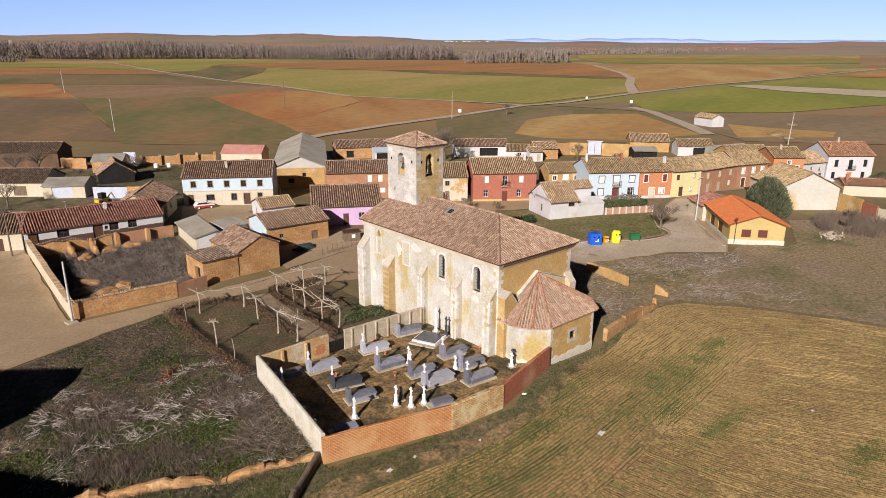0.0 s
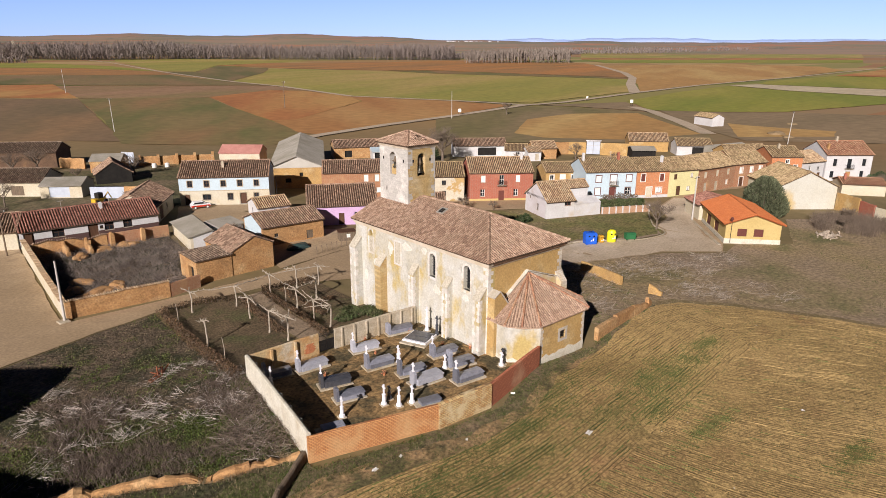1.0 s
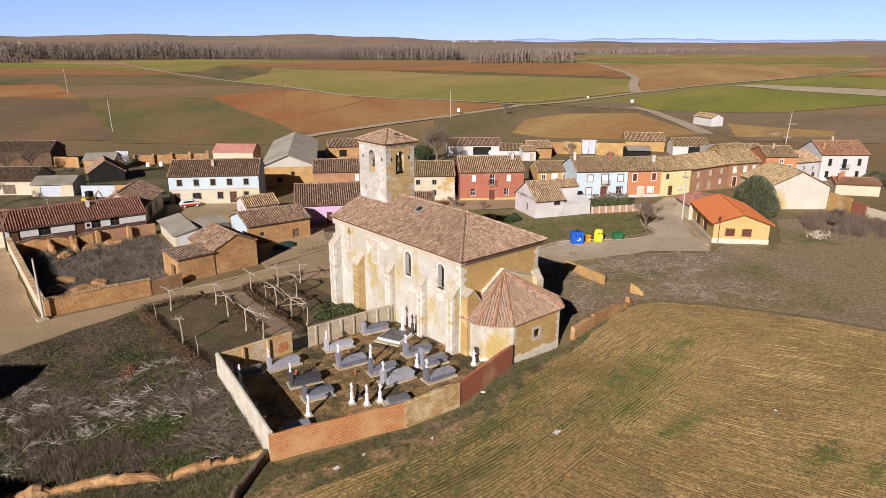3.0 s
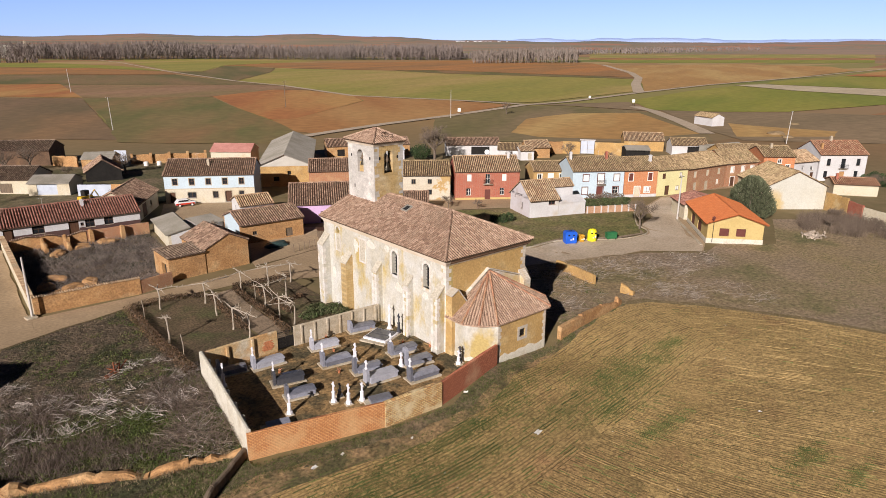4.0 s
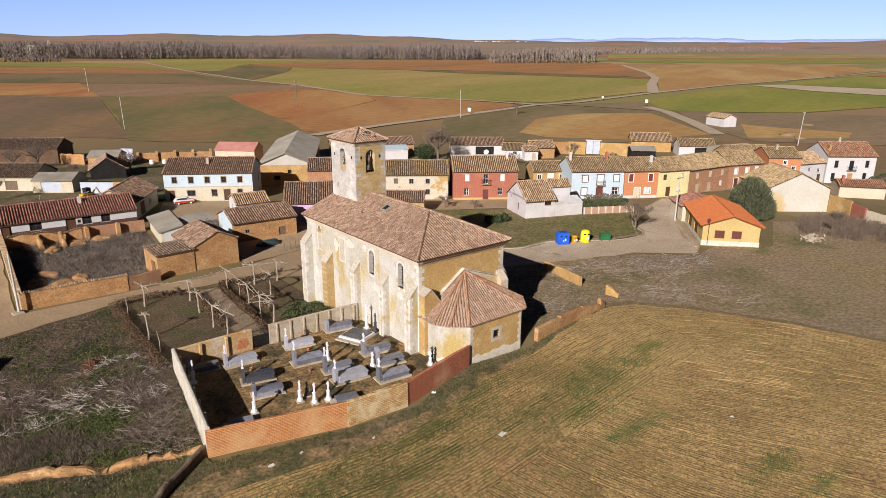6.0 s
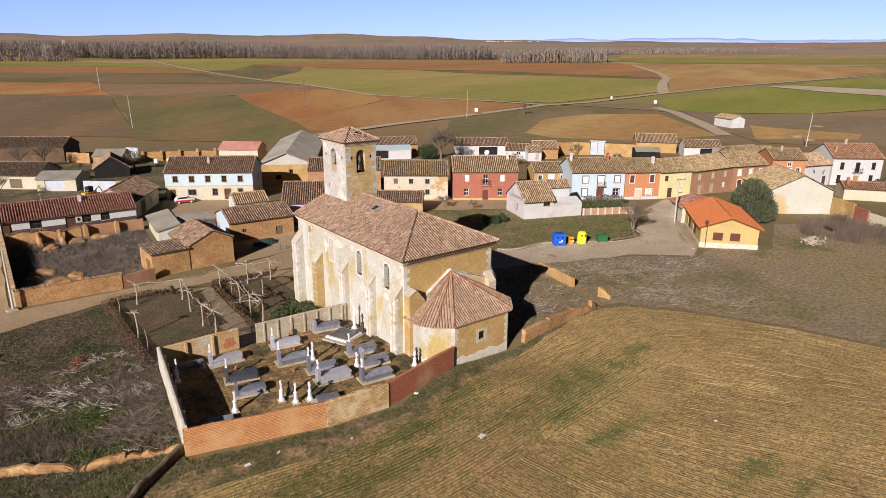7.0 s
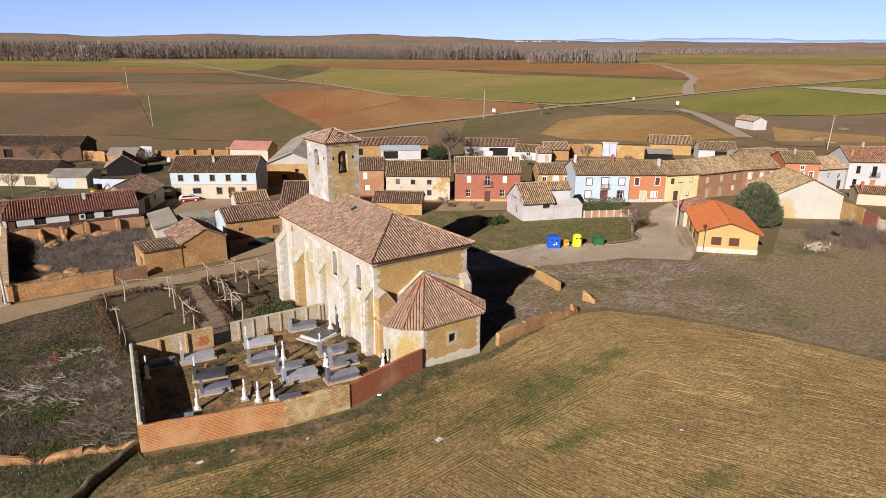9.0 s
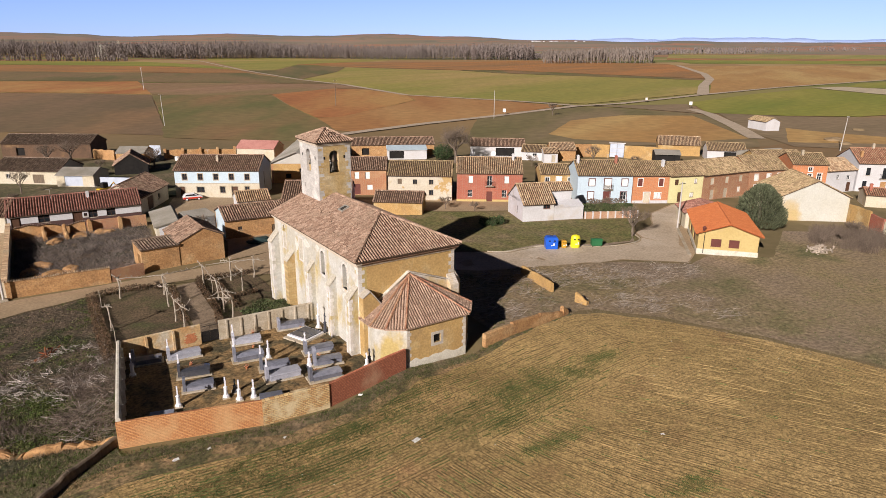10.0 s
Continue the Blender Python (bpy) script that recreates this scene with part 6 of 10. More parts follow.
orange_house = house("house", (109.4, 41.2), (120.3, 51.1), 8.7, 3.4, 4.95, "yellow", "tile_orange", "pale yellow house with a bright orange tiled roof", z0=-0.95, over=0.5, gable=0.6, pitch=0.34, course=0.42, plinth=None,
      left=[("s", 1.9, 1.15, 1.5, 1.3), ("s", 4.5, 1.15, 1.5, 1.3)], back=[("s", 3, 0.4, 2.6, 2.0), ("s", 8, 0.6, 2.6, 1.8)], style={"frame": "redwood"}, seed=46)
bm = bmesh.new()
soft_box(bm, -0.08, -0.1, -0.8, 0.02, 8.8, 0.75, 0.02)
part("plinth", bm, M["plaster_wall"], orange_house, "pale stone plinth under the gable wall")
bm = bmesh.new()
soft_box(bm, 0.0, 8.7, -0.8, 14.6, 8.78, 0.6, 0.02)
part("plinth", bm, M["plaster_wall"], orange_house)
house("barn", (144.5, 45.5), (152.3, 55.3), 12.0, 4.5, 7.4, "cream", "tile_dull", "large barn with a pale plastered gable", z0=-0.95, category="barn", wall_left="pale_gable", seed=47)
house("shed", (120.6, 53.2), (125.0, 58.6), 8.0, 2.8, 3.9, "cream", "tile_red", "low outbuilding with dull red roof behind the orange-roofed house", z0=-0.95, category="shed", seed=48)


# ---- graves ----
M["granite"] = surf("grey_granite", (0.25, 0.26, 0.305), (0.17, 0.18, 0.215), 2.0, rough=0.3, grain=0.14, gscale=20, vary=0.4, spec=0.5)
M["dark_granite"] = surf("dark_polished_granite", (0.075, 0.078, 0.09), (0.055, 0.058, 0.066), 4.0, rough=0.18, spec=0.6)
M["pale_granite"] = surf("pale_granite", (0.42, 0.43, 0.475), (0.33, 0.34, 0.38), 3.0, rough=0.35, grain=0.1, gscale=18, vary=0.15)
M["marble"] = surf("white_marble", (0.82, 0.82, 0.84), (0.74, 0.74, 0.77), 1.5, rough=0.4, grain=0.05)
M["terracotta"] = surf("terracotta", (0.5, 0.2, 0.09), (0.42, 0.16, 0.07), 3.0)
M["petals"] = surf("faded_flowers", (0.6, 0.1, 0.12), (0.7, 0.45, 0.2), 6.0, vary=0.4, island=True)


def cross_shape(bm, x, y, z, h, t=0.12, arm=0.28, turn=0.0):
    m = pose(x, y, z, 0, 0, turn)
    tmp = []
    tmp += box(bm, -t / 2, -t / 2, 0, t / 2, t / 2, h, m)
    tmp += box(bm, -t / 2 + 0.01, -arm, h * 0.62, t / 2 - 0.01, -t / 2, h * 0.62 + t, m)
    tmp += box(bm, -t / 2 + 0.01, t / 2, h * 0.62, t / 2 - 0.01, arm, h * 0.62 + t, m)


def tomb(hx, hy, fx, fy, width, stone, head=1.2, top=0.65, label="", crossed="marble", ridge=True, head_w=0.9, slab=False):
    """A family tomb: kerb, body with a sloped lid, headstone and a cross on it."""
    head = head + 0.25 if 0 < head < 1.4 else head
    a = math.degrees(math.atan2(fy - hy, fx - hx))
    ln = math.hypot(fx - hx, fy - hy)
    z = lie(hx, hy)
    root = thing("tomb", pose(hx, hy, z, 0, 0, a), label or "grey granite tomb with headstone and white cross", "grave", "graves in the cemetery")
    w = width / 2
    bm = bmesh.new()
    soft_box(bm, -0.2, -w - 0.14, -0.3, ln + 0.14, w + 0.14, 0.16, 0.02)
    part("kerb", bm, M["concrete"], root)
    bm = bmesh.new()
    if slab:
        soft_box(bm, 0.25, -w, 0.16, ln, w, 0.34, 0.02)
    else:
        soft_box(bm, 0.25, -w + 0.06, 0.16, ln - 0.06, w - 0.06, top - 0.14, 0.015)
    part("body", bm, M[stone], root)
    bm = bmesh.new()
    if slab:
        soft_box(bm, 0.5, -w + 0.15, 0.34, ln / 2 + 0.05, w - 0.15, 0.42, 0.015)
        soft_box(bm, ln / 2 + 0.12, -w + 0.15, 0.34, ln - 0.2, w - 0.15, 0.42, 0.015)
    elif ridge:
        prism(bm, [(-w, top - 0.14), (-w, top - 0.05), (0, top + 0.04), (w, top - 0.05), (w, top - 0.14)], 0.22, ln, True)
    else:
        soft_box(bm, 0.22, -w, top - 0.14, ln, w, top, 0.015)
    part("lid", bm, M["dark_granite" if slab else stone], root)
    if head:
        bm = bmesh.new()
        hw = head_w / 2
        prism(bm, [(-hw, 0.1), (-hw, head - 0.15), (-hw * 0.6, head), (hw * 0.6, head), (hw, head - 0.15), (hw, 0.1)], -0.05, 0.2, True)
        part("headstone", bm, M[stone], root)
        bm = bmesh.new()
        box(bm, 0.205, -hw * 0.6, head * 0.55, 0.212, hw * 0.6, head * 0.59)
        box(bm, 0.205, -hw * 0.5, head * 0.66, 0.212, hw * 0.5, head * 0.69)
        part("inscription", bm, M["iron"], root, "worn lettering as dark bars")
        if crossed:
            bm = bmesh.new()
            soft_box(bm, -0.02, -0.14, head, 0.17, 0.14, head + 0.12, 0.02)
            cross_shape(bm, 0.075, 0, head + 0.12, 0.75, 0.11, 0.24)
            part("cross", bm, M[crossed], root)
    return root


def grave_cross(x, y, h, stone="marble", label="white marble cross on a stepped pedestal", turn=-8):
    z = lie(x, y)
    root = thing("grave_cross", pose(x, y, z, 0, 0, turn), label, "grave", "grave crosses in the cemetery")
    bm = bmesh.new()
    soft_box(bm, -0.32, -0.32, -0.2, 0.32, 0.32, 0.12, 0.02)
    part("footing", bm, M["concrete"], root)
    bm = bmesh.new()
    lathe(bm, [(0.27, 0.12), (0.25, 0.3), (0.17, 0.36), (0.15, h * 0.5), (0.19, h * 0.54), (0.1, h * 0.58)], 0, 0, 8)
    part("pedestal", bm, M[stone], root)
    bm = bmesh.new()
    cross_shape(bm, 0, 0, h * 0.56, h * 0.46, 0.12, 0.25)
    part("cross", bm, M[stone], root)
    return root


def tomb_along(bx, by, ex, ey, width, *rest, **more):
    """A tomb by its near long edge on the ground, from the head's corner to the foot's."""
    b, e = Vector((bx, by)), Vector((ex, ey))
    d = (e - b).normalized()
    off = Vector((-d.y, d.x)) * (width / 2 + 0.14)
    h, f = b + d * 0.2 + off, e - d * 0.14 + off
    return tomb(h.x, h.y, f.x, f.y, width, *rest, **more)


tomb_along(37.1, 50.3, 40.2, 49.8, 1.1, "granite", 1.1, 0.75, "grey granite tomb with a ridged lid by the wall", None)
tomb_along(31.94, 49.1, 35.0, 48.57, 1.15, "pale_granite", 1.1, 0.7, "pale granite tomb with a white figure on the headstone", head_w=0.8)
tomb_along(31.0, 45.15, 34.1, 44.75, 1.25, "granite", 1.6, 0.75, "grey granite tomb with a tall headstone and white cross", head_w=0.75)
tomb_along(32.6, 42.2, 35.55, 41.67, 1.15, "granite", 1.7, 0.65, "grey granite tomb with a slender tall headstone", head_w=0.7)
tomb_along(32.45, 39.76, 35.85, 39.5, 1.3, "pale_granite", 1.2, 0.75, "pale granite tomb with a flat lid and white cross", ridge=False, head_w=0.8)
tomb_along(37.35, 43.15, 40.5, 42.77, 1.1, "granite", 1.2, 0.7, "grey granite tomb near the church wall with white cross", head_w=0.8)
tomb_along(37.15, 40.4, 40.1, 39.9, 1.2, "granite", 1.9, 0.7, "grey granite tomb with a broad tall headstone", None, head_w=0.8)
tomb_along(35.75, 37.75, 39.0, 37.45, 1.2, "granite", 1.2, 0.7, "grey granite tomb with a white figure near the wall", head_w=0.75)
tomb_along(25.8, 48.75, 29.1, 48.6, 1.25, "pale_granite", 1.4, 0.7, "pale granite tomb with white cross near the gate", head_w=0.8)
tomb_along(25.85, 44.9, 28.85, 44.2, 1.2, "dark_granite", 1.2, 0.8, "dark polished granite tomb with white cross", head_w=0.8)
tomb_along(25.7, 42.0, 28.5, 41.45, 1.15, "granite", 1.1, 0.7, "grey granite tomb with a ridged lid and small headstone", None, head_w=0.8)
tomb_along(22.75, 49.75, 25.6, 49.25, 1.15, "granite", 1.6, 0.65, "grey granite tomb in the shaded corner", None, head_w=0.8)
tomb(37.85, 47.2, 40.5, 48.35, 2.7, "marble", 0, 0.4, "wide white tomb with two dark slabs", None, slab=True)
tomb(30.9, 37.5, 33.0, 37.05, 0.9, "granite", 0, 0.5, "low grey slab grave by the wall", None, ridge=False)
tomb(22.5, 39.4, 24.5, 38.9, 0.9, "granite", 0, 0.5, "low grey slab grave in the corner", None, ridge=False)
grave_cross(41.2, 49.0, 2.8, label="tall white marble cross behind the wide tomb")
grave_cross(41.35, 47.5, 2.2, "dark_granite", "dark iron-grey cross beside the white one")
for gx, gy, gh, gl in ((28.85, 39.5, 1.95, ""), (29.7, 38.5, 1.9, ""), (30.85, 38.2, 1.75, ""), (25.1, 40.15, 1.9, "white marble figure on a pedestal near the brick wall"), (22.7, 48.1, 2.3, "tall white cross in the shade of the wall"), (37.05, 41.15, 1.5, ""), (41.6, 38.15, 1.5, "white marble angel-like pillar by the apse"), (34.35, 44.9, 1.9, "")):
    grave_cross(gx, gy, gh, label=gl or "white marble cross on a stepped pedestal")
grave_cross(29.75, 40.0, 1.3, "dark_granite", "small dark iron grave cross")
grave_cross(42.0, 38.4, 1.7, "dark_granite", "small dark iron cross beside the white pillar by the apse")


def flower_pot(x, y, z=None, s=1.0):
    root = thing("flower_pot", pose(x, y, lie(x, y) if z is None else z), "terracotta pot of faded flowers on a grave", "flower pot", "pots in the cemetery")
    bm = bmesh.new()
    lathe(bm, [(0.09 * s, -0.02), (0.14 * s, 0.22 * s), (0.15 * s, 0.24 * s)], 0, 0, 8)
    part("pot", bm, M["terracotta"], root)
    rng = random.Random(int(x * 10))
    v, f = [], []
    for k in range(26):
        a, r = rng.uniform(0, 6.28), rng.uniform(0, 0.22) * s
        c = Vector((r * math.cos(a), r * math.sin(a), 0.24 * s + rng.uniform(0.02, 0.3) * s))
        b = len(v)
        for i in range(3):
            v.append(c + Vector((rng.uniform(-0.07, 0.07), rng.uniform(-0.07, 0.07), rng.uniform(-0.05, 0.05))) * s)
        f.append((b, b + 1, b + 2))
    tagged(raw_ob("flowers", v, f, M["petals"], root), kind="stuff")


for px, py in ((34.8, 51.3), (39.6, 50.2), (35.6, 43.0), (40.2, 45.2), (27.6, 47.2), (33.8, 48.0), (37.0, 39.6), (38.6, 42.4), (31.9, 43.8), (41.9, 42.9)):
    flower_pot(px, py)
# piers of the concrete-panel wall, and the shorter ones inside the other two walls
for k in range(7):
    px = 32.3 + k * 1.45
    bm = bmesh.new()
    soft_box(bm, -0.1, -0.27, -0.3, 0.1, 0.2, 2.08, 0.02)
    tagged(mesh_ob("wall_pier", bm, M["concrete"]), "concrete pier of the cemetery wall", "pier", "piers of the concrete wall", "structure").matrix_world = pose(px, 51.9 - (px - 31.5) * 0.04, lie(px, 51.8))
for px, py, turn in ((24.6, 51.75, 0), (27.1, 51.78, 0)) + tuple((20.45 + 0.127 * q + 0.12, 36.9 + q, 90) for q in (2.2, 4.4, 6.6, 8.8, 11.0, 13.0)):
    bm = bmesh.new()
    soft_box(bm, -0.13, -0.2 if turn == 0 else -0.12, -0.3, 0.13, 0.1, 2.05 if turn == 0 else 2.2, 0.03)
    tagged(mesh_ob("wall_pier", bm, M["gate_wall" if turn == 0 else "plaster_wall"]), "shallow pier on the inner face of the cemetery wall", "pier", "inner piers of the cemetery wall", "structure").matrix_world = pose(px, py, lie(px, py), 0, 0, turn)
# bare orange bricks where the plaster has fallen beside the gate
bare = thing("brick_patch", pose(27.9, 51.83, lie(28.5, 51.8), 0, 0, 0.8), "patch of bare orange bricks low in the cemetery wall", "bricks", kind="structure")
br_rng = random.Random(33)
bm = bmesh.new()
soft_box(bm, 0, -0.03, 0, 0.27, 0.1, 0.11, 0.01)
brick_me = bpy.data.meshes.new("brick")
bm.to_mesh(brick_me)
bm.free()
brick_me.materials.append(M["terracotta"])
for row in range(8):
    for col in range(5):
        if abs(col - 2.2 + 0.5 * (row % 2)) < 2.6 - 0.25 * abs(row - 3) + br_rng.uniform(-0.5, 0.3):
            ob = new("brick", brick_me)
            ob.parent = bare
            ob.matrix_local = pose(col * 0.29 + 0.145 * (row % 2), -br_rng.uniform(0.0, 0.02), 0.35 + row * 0.125)
# iron gate
gate = thing("cemetery_gate", pose(29.78, 51.95, lie(30, 52) + 0.05, 0, 0, 0), "dark iron double gate of the cemetery, closed", "gate")
for s in (0, 1):
    bm = bmesh.new()
    for k in range(9):
        box(bm, s * 0.86 + k * 0.1, -0.012, 0, s * 0.86 + k * 0.1 + 0.025, 0.012, 2.0)
    for z in (0.05, 0.8, 1.7):
        box(bm, s * 0.86, -0.018, z, s * 0.86 + 0.84, 0.018, z + 0.05)
    box(bm, s * 0.86, -0.006, 0.05, s * 0.86 + 0.84, 0.006, 1.2)
    part("gate_leaf", bm, M["iron"], gate)


# ---- trees and plants ----
M["white_bark"] = surf("pale_limed_bark", (0.44, 0.39, 0.31), (0.3, 0.25, 0.185), 3.0, bump=0.4, bscale=12, bdist=0.03)
M["bark"] = surf("grey_bark", (0.13, 0.1, 0.075), (0.2, 0.16, 0.12), 3.0)
M["twig"] = surf("dry_twigs", (0.27, 0.235, 0.2), (0.56, 0.5, 0.44), 2.0, vary=0.55, island=True)
M["dark_twig"] = surf("dark_scrub_twigs", (0.15, 0.115, 0.085), (0.22, 0.17, 0.125), 1.0, vary=0.4, island=True)
M["brush"] = surf("dark_dead_brush", (0.1, 0.075, 0.055), (0.17, 0.13, 0.1), 1.0, vary=0.45, island=True)
M["weed"] = surf("green_weeds", (0.06, 0.09, 0.018), (0.1, 0.112, 0.03), 0.6, vary=0.6, island=True)
M["drygrass"] = surf("dry_grass", (0.27, 0.21, 0.125), (0.16, 0.12, 0.07), 0.5, vary=0.5, island=True)
M["hedge"] = surf("brown_clipped_hedge", (0.15, 0.09, 0.048), (0.085, 0.058, 0.033), 1.0, vary=0.5, island=True)
M["leaf"] = surf("evergreen_leaves", (0.055, 0.085, 0.03), (0.035, 0.06, 0.022), 1.0, vary=0.45, island=True)
M["ivy"] = surf("mixed_green_shrub", (0.06, 0.09, 0.03), (0.1, 0.1, 0.045), 1.0, vary=0.45, island=True)


def pruned_tree(x, y, h=2.6, seed=1, reach=2.2, links=()):
    """A pollarded plane: a pale trunk with knotted arms trained level."""
    rng = random.Random(seed)
    root = thing("pruned_tree", pose(x, y, lie(x, y), 0, 0, 0), "pollarded plane tree with pale limed trunk and bare trained arms", "tree", "pollarded trees in the garden")
    bm = bmesh.new()
    path, p = [], Vector((0, 0, -0.2))
    for k in range(7):
        path.append(tuple(p))
        p = p + Vector((rng.uniform(-0.07, 0.07), rng.uniform(-0.07, 0.07), (h + 0.2) / 6))
    tube(bm, path, [0.14, 0.11, 0.09, 0.085, 0.08, 0.085, 0.12], 8)
    part("trunk", bm, M["white_bark"], root)
    top = Vector(path[-1])
    dirs = [math.atan2(b - y, a - x) for a, b in links]
    while len(dirs) < 4:
        dirs.append(rng.uniform(0, 6.28))
    for i, a in enumerate(dirs):
        ln = reach * rng.uniform(0.75, 1.0) if i < len(links) else reach * rng.uniform(0.3, 0.6)
        pts, rr = [], []
        q = top.copy()
        for k in range(6):
            pts.append(tuple(q))
            rr.append(0.075 * (1 - 0.12 * k) * (1.35 if k % 2 else 1.0) * 0.8)
            q = q + Vector((math.cos(a) * ln / 5, math.sin(a) * ln / 5, rng.uniform(-0.08, 0.08) - 0.01 * k)) + Vector((rng.uniform(-0.06, 0.06), rng.uniform(-0.06, 0.06), 0))
        bm = bmesh.new()
        tube(bm, pts, rr, 6)
        for k in range(1, 6):
            if rng.random() < 0.8:
                s = Vector(pts[k])
                e = s + Vector((rng.uniform(-0.3, 0.3), rng.uniform(-0.3, 0.3), rng.uniform(0.05, 0.32)))
                tube(bm, [tuple(s), tuple(s.lerp(e, 0.5) + Vector((0.04, 0.02, 0))), tuple(e)], [0.04, 0.033, 0.022], 5)
        part("branch", bm, M["white_bark"], root)


TREES = [(24.8, 73.6), (29.7, 72.2), (29.4, 67.5), (29.0, 61.7), (29.1, 57.4), (22.5, 62.9), (34.9, 73.5), (38.4, 73.0), (35.1, 66.6), (34.4, 61.3), (34.4, 57.7), (41.4, 72.7), (38.5, 68.0)]
TIES = {0: (1,), 1: (0, 6), 2: (3, 1), 3: (2, 4), 4: (3, 8), 5: (), 6: (1, 8), 7: (11, 6), 8: (9, 6), 9: (10, 8), 10: (9, 3), 11: (7,), 12: (8, 7)}
for i, (tx, ty) in enumerate(TREES):
    ties = [TREES[k] for k in TIES[i]]
    pruned_tree(tx, ty, 2.65 if i != 5 else 2.9, 100 + i, 3.4 if ties else 1.3, ties)
for sx, sy, sh in ((22.4, 71.5, 2.4), (22.4, 57.9, 2.3), (35.1, 69.7, 2.3)):
    bm = bmesh.new()
    tube(bm, [(0, 0, -0.2), (0.05, 0.02, sh * 0.5), (-0.08, 0.05, sh)], [0.05, 0.045, 0.035], 6)
    tagged(mesh_ob("stake", bm, M["white_bark"]), "thin pale wooden stake in the garden", "stake", "stakes in the garden").matrix_world = pose(sx, sy, lie(sx, sy))


class Clump:
    """Many thin blades, twigs or leaves, gathered in one mesh."""

    def __init__(self, seed):
        self.v, self.f, self.rng = [], [], random.Random(seed)

    def blade(self, p, d, w):
        r = self.rng
        s = Vector((r.uniform(-1, 1), r.uniform(-1, 1), 0.0))
        s = s.normalized() * w if s.length > 0.01 else Vector((w, 0, 0))
        b = len(self.v)
        mid = p + d * 0.55 + Vector((d.x, d.y, 0)) * 0.1
        self.v += [p - s, p + s, mid + s * 0.7, mid - s * 0.7, p + d]
        self.f += [(b, b + 1, b + 2, b + 3), (b + 3, b + 2, b + 4)]

    def tuft(self, x, y, z, n, h, w, spread=0.5, rad=0.25):
        r = self.rng
        for _ in range(n):
            a = r.uniform(0, 6.28)
            k = r.uniform(0, 1) ** 0.5 * rad
            d = Vector((r.gauss(0, spread), r.gauss(0, spread), 1.0)).normalized() * h * r.uniform(0.5, 1.1)
            self.blade(Vector((x + k * math.cos(a), y + k * math.sin(a), z - 0.03)), d, w)

    def leaf(self, p, size):
        r = self.rng
        u = Vector((r.gauss(0, 1), r.gauss(0, 1), r.gauss(0, 1))).normalized()
        w = u.cross(Vector((r.gauss(0, 1), r.gauss(0, 1), r.gauss(0, 1)))).normalized()
        b = len(self.v)
        self.v += [p - u * size, p + w * size * 0.6, p + u * size, p - w * size * 0.6]
        self.f.append((b, b + 1, b + 2, b + 3))

    def stick(self, p, q, r0):
        d = (q - p).normalized()
        u = d.cross(Vector((0.3, 0.2, 1))).normalized() * r0
        w = d.cross(u).normalized() * r0
        b = len(self.v)
        for c, s in ((p, 1.0), (q, 0.5)):
            self.v += [c + u * s, c - u * 0.5 * s + w * 0.87 * s, c - u * 0.5 * s - w * 0.87 * s]
        self.f += [(b, b + 1, b + 4, b + 3), (b + 1, b + 2, b + 5, b + 4), (b + 2, b, b + 3, b + 5)]

    def make(self, name, material, label, category="plants", kind="stuff", parent=None):
        ob = raw_ob(name, self.v, self.f, material, parent)
        return tagged(ob, label, category, kind=kind)


def inside(poly, x, y):
    c = False
    n = len(poly)
    for i in range(n):
        (x0, y0), (x1, y1) = poly[i], poly[(i + 1) % n]
        if (y0 > y) != (y1 > y) and x < x0 + (x1 - x0) * (y - y0) / (y1 - y0):
            c = not c
    return c


def points_in(poly, n, rng, dens=None):
    xs, ys = [p[0] for p in poly], [p[1] for p in poly]
    out = []
    tries = 0
    while len(out) < n and tries < n * 40:
        tries += 1
        x, y = rng.uniform(min(xs), max(xs)), rng.uniform(min(ys), max(ys))
        if inside(poly, x, y) and (dens is None or rng.random() < dens(x, y)):
            out.append((x, y))
    return out


def patchy(scale, seed, lo=0.0, hi=0.35):
    def f(x, y):
        v = noise.noise((x * scale, y * scale, seed))
        return max(0.0, min(1.0, (v - lo) / (hi - lo)))
    return f


WEED_PLOT = [(20.1, 38.4), (22.1, 51.8), (21.4, 57), (21.2, 66), (21.0, 75.9), (14.5, 74.3), (8.4, 72.3), (3, 70.6), (-12, 64), (-10, 52), (1.0, 47.5), (6.6, 44.6), (10.5, 42.6), (14, 40.2), (16.5, 39.4)]
M["weed_soil"] = surf("weedy_soil", (0.15, 0.108, 0.07), (0.075, 0.06, 0.038), 0.7, c3=(0.05, 0.05, 0.022), s3=0.2, lo3=0.48, hi3=0.6, bump=0.9, bscale=2.0, bdist=0.3, grain=0.6, gscale=3, c4=(0.3, 0.215, 0.14), s4=0.25, lo4=0.6, hi4=0.7)
sheet("weed_plot", WEED_PLOT, 0.02, M["weed_soil"], "overgrown plot of weeds and dry brush", res=2.0, wob=0.3)
rng = random.Random(40)
c = Clump(41)
for x, y in points_in(WEED_PLOT, 3000, rng, lambda x, y: patchy(0.13, 3.0, -0.1, 0.25)(x, y) * smooth((58 - y) / 9) * 0.8 + 0.75 * smooth((49.5 - y) / 3) + 0.02):
    c.tuft(x, y, lie(x, y), 9, 0.28, 0.035, 0.8, 0.3)
c.make("weeds", M["weed"], "low green weeds in the overgrown plot")
c = Clump(42)
for x, y in points_in(WEED_PLOT, 3200, rng, lambda x, y: 0.35 + 0.65 * patchy(0.3, 29.0, -0.3, 0.3)(x, y)):
    c.tuft(x, y, lie(x, y), 6, 0.26, 0.018, 0.9, 0.3)
c.make("dry_grass", M["drygrass"], "dry tufts of grass in the overgrown plot")
c = Clump(43)
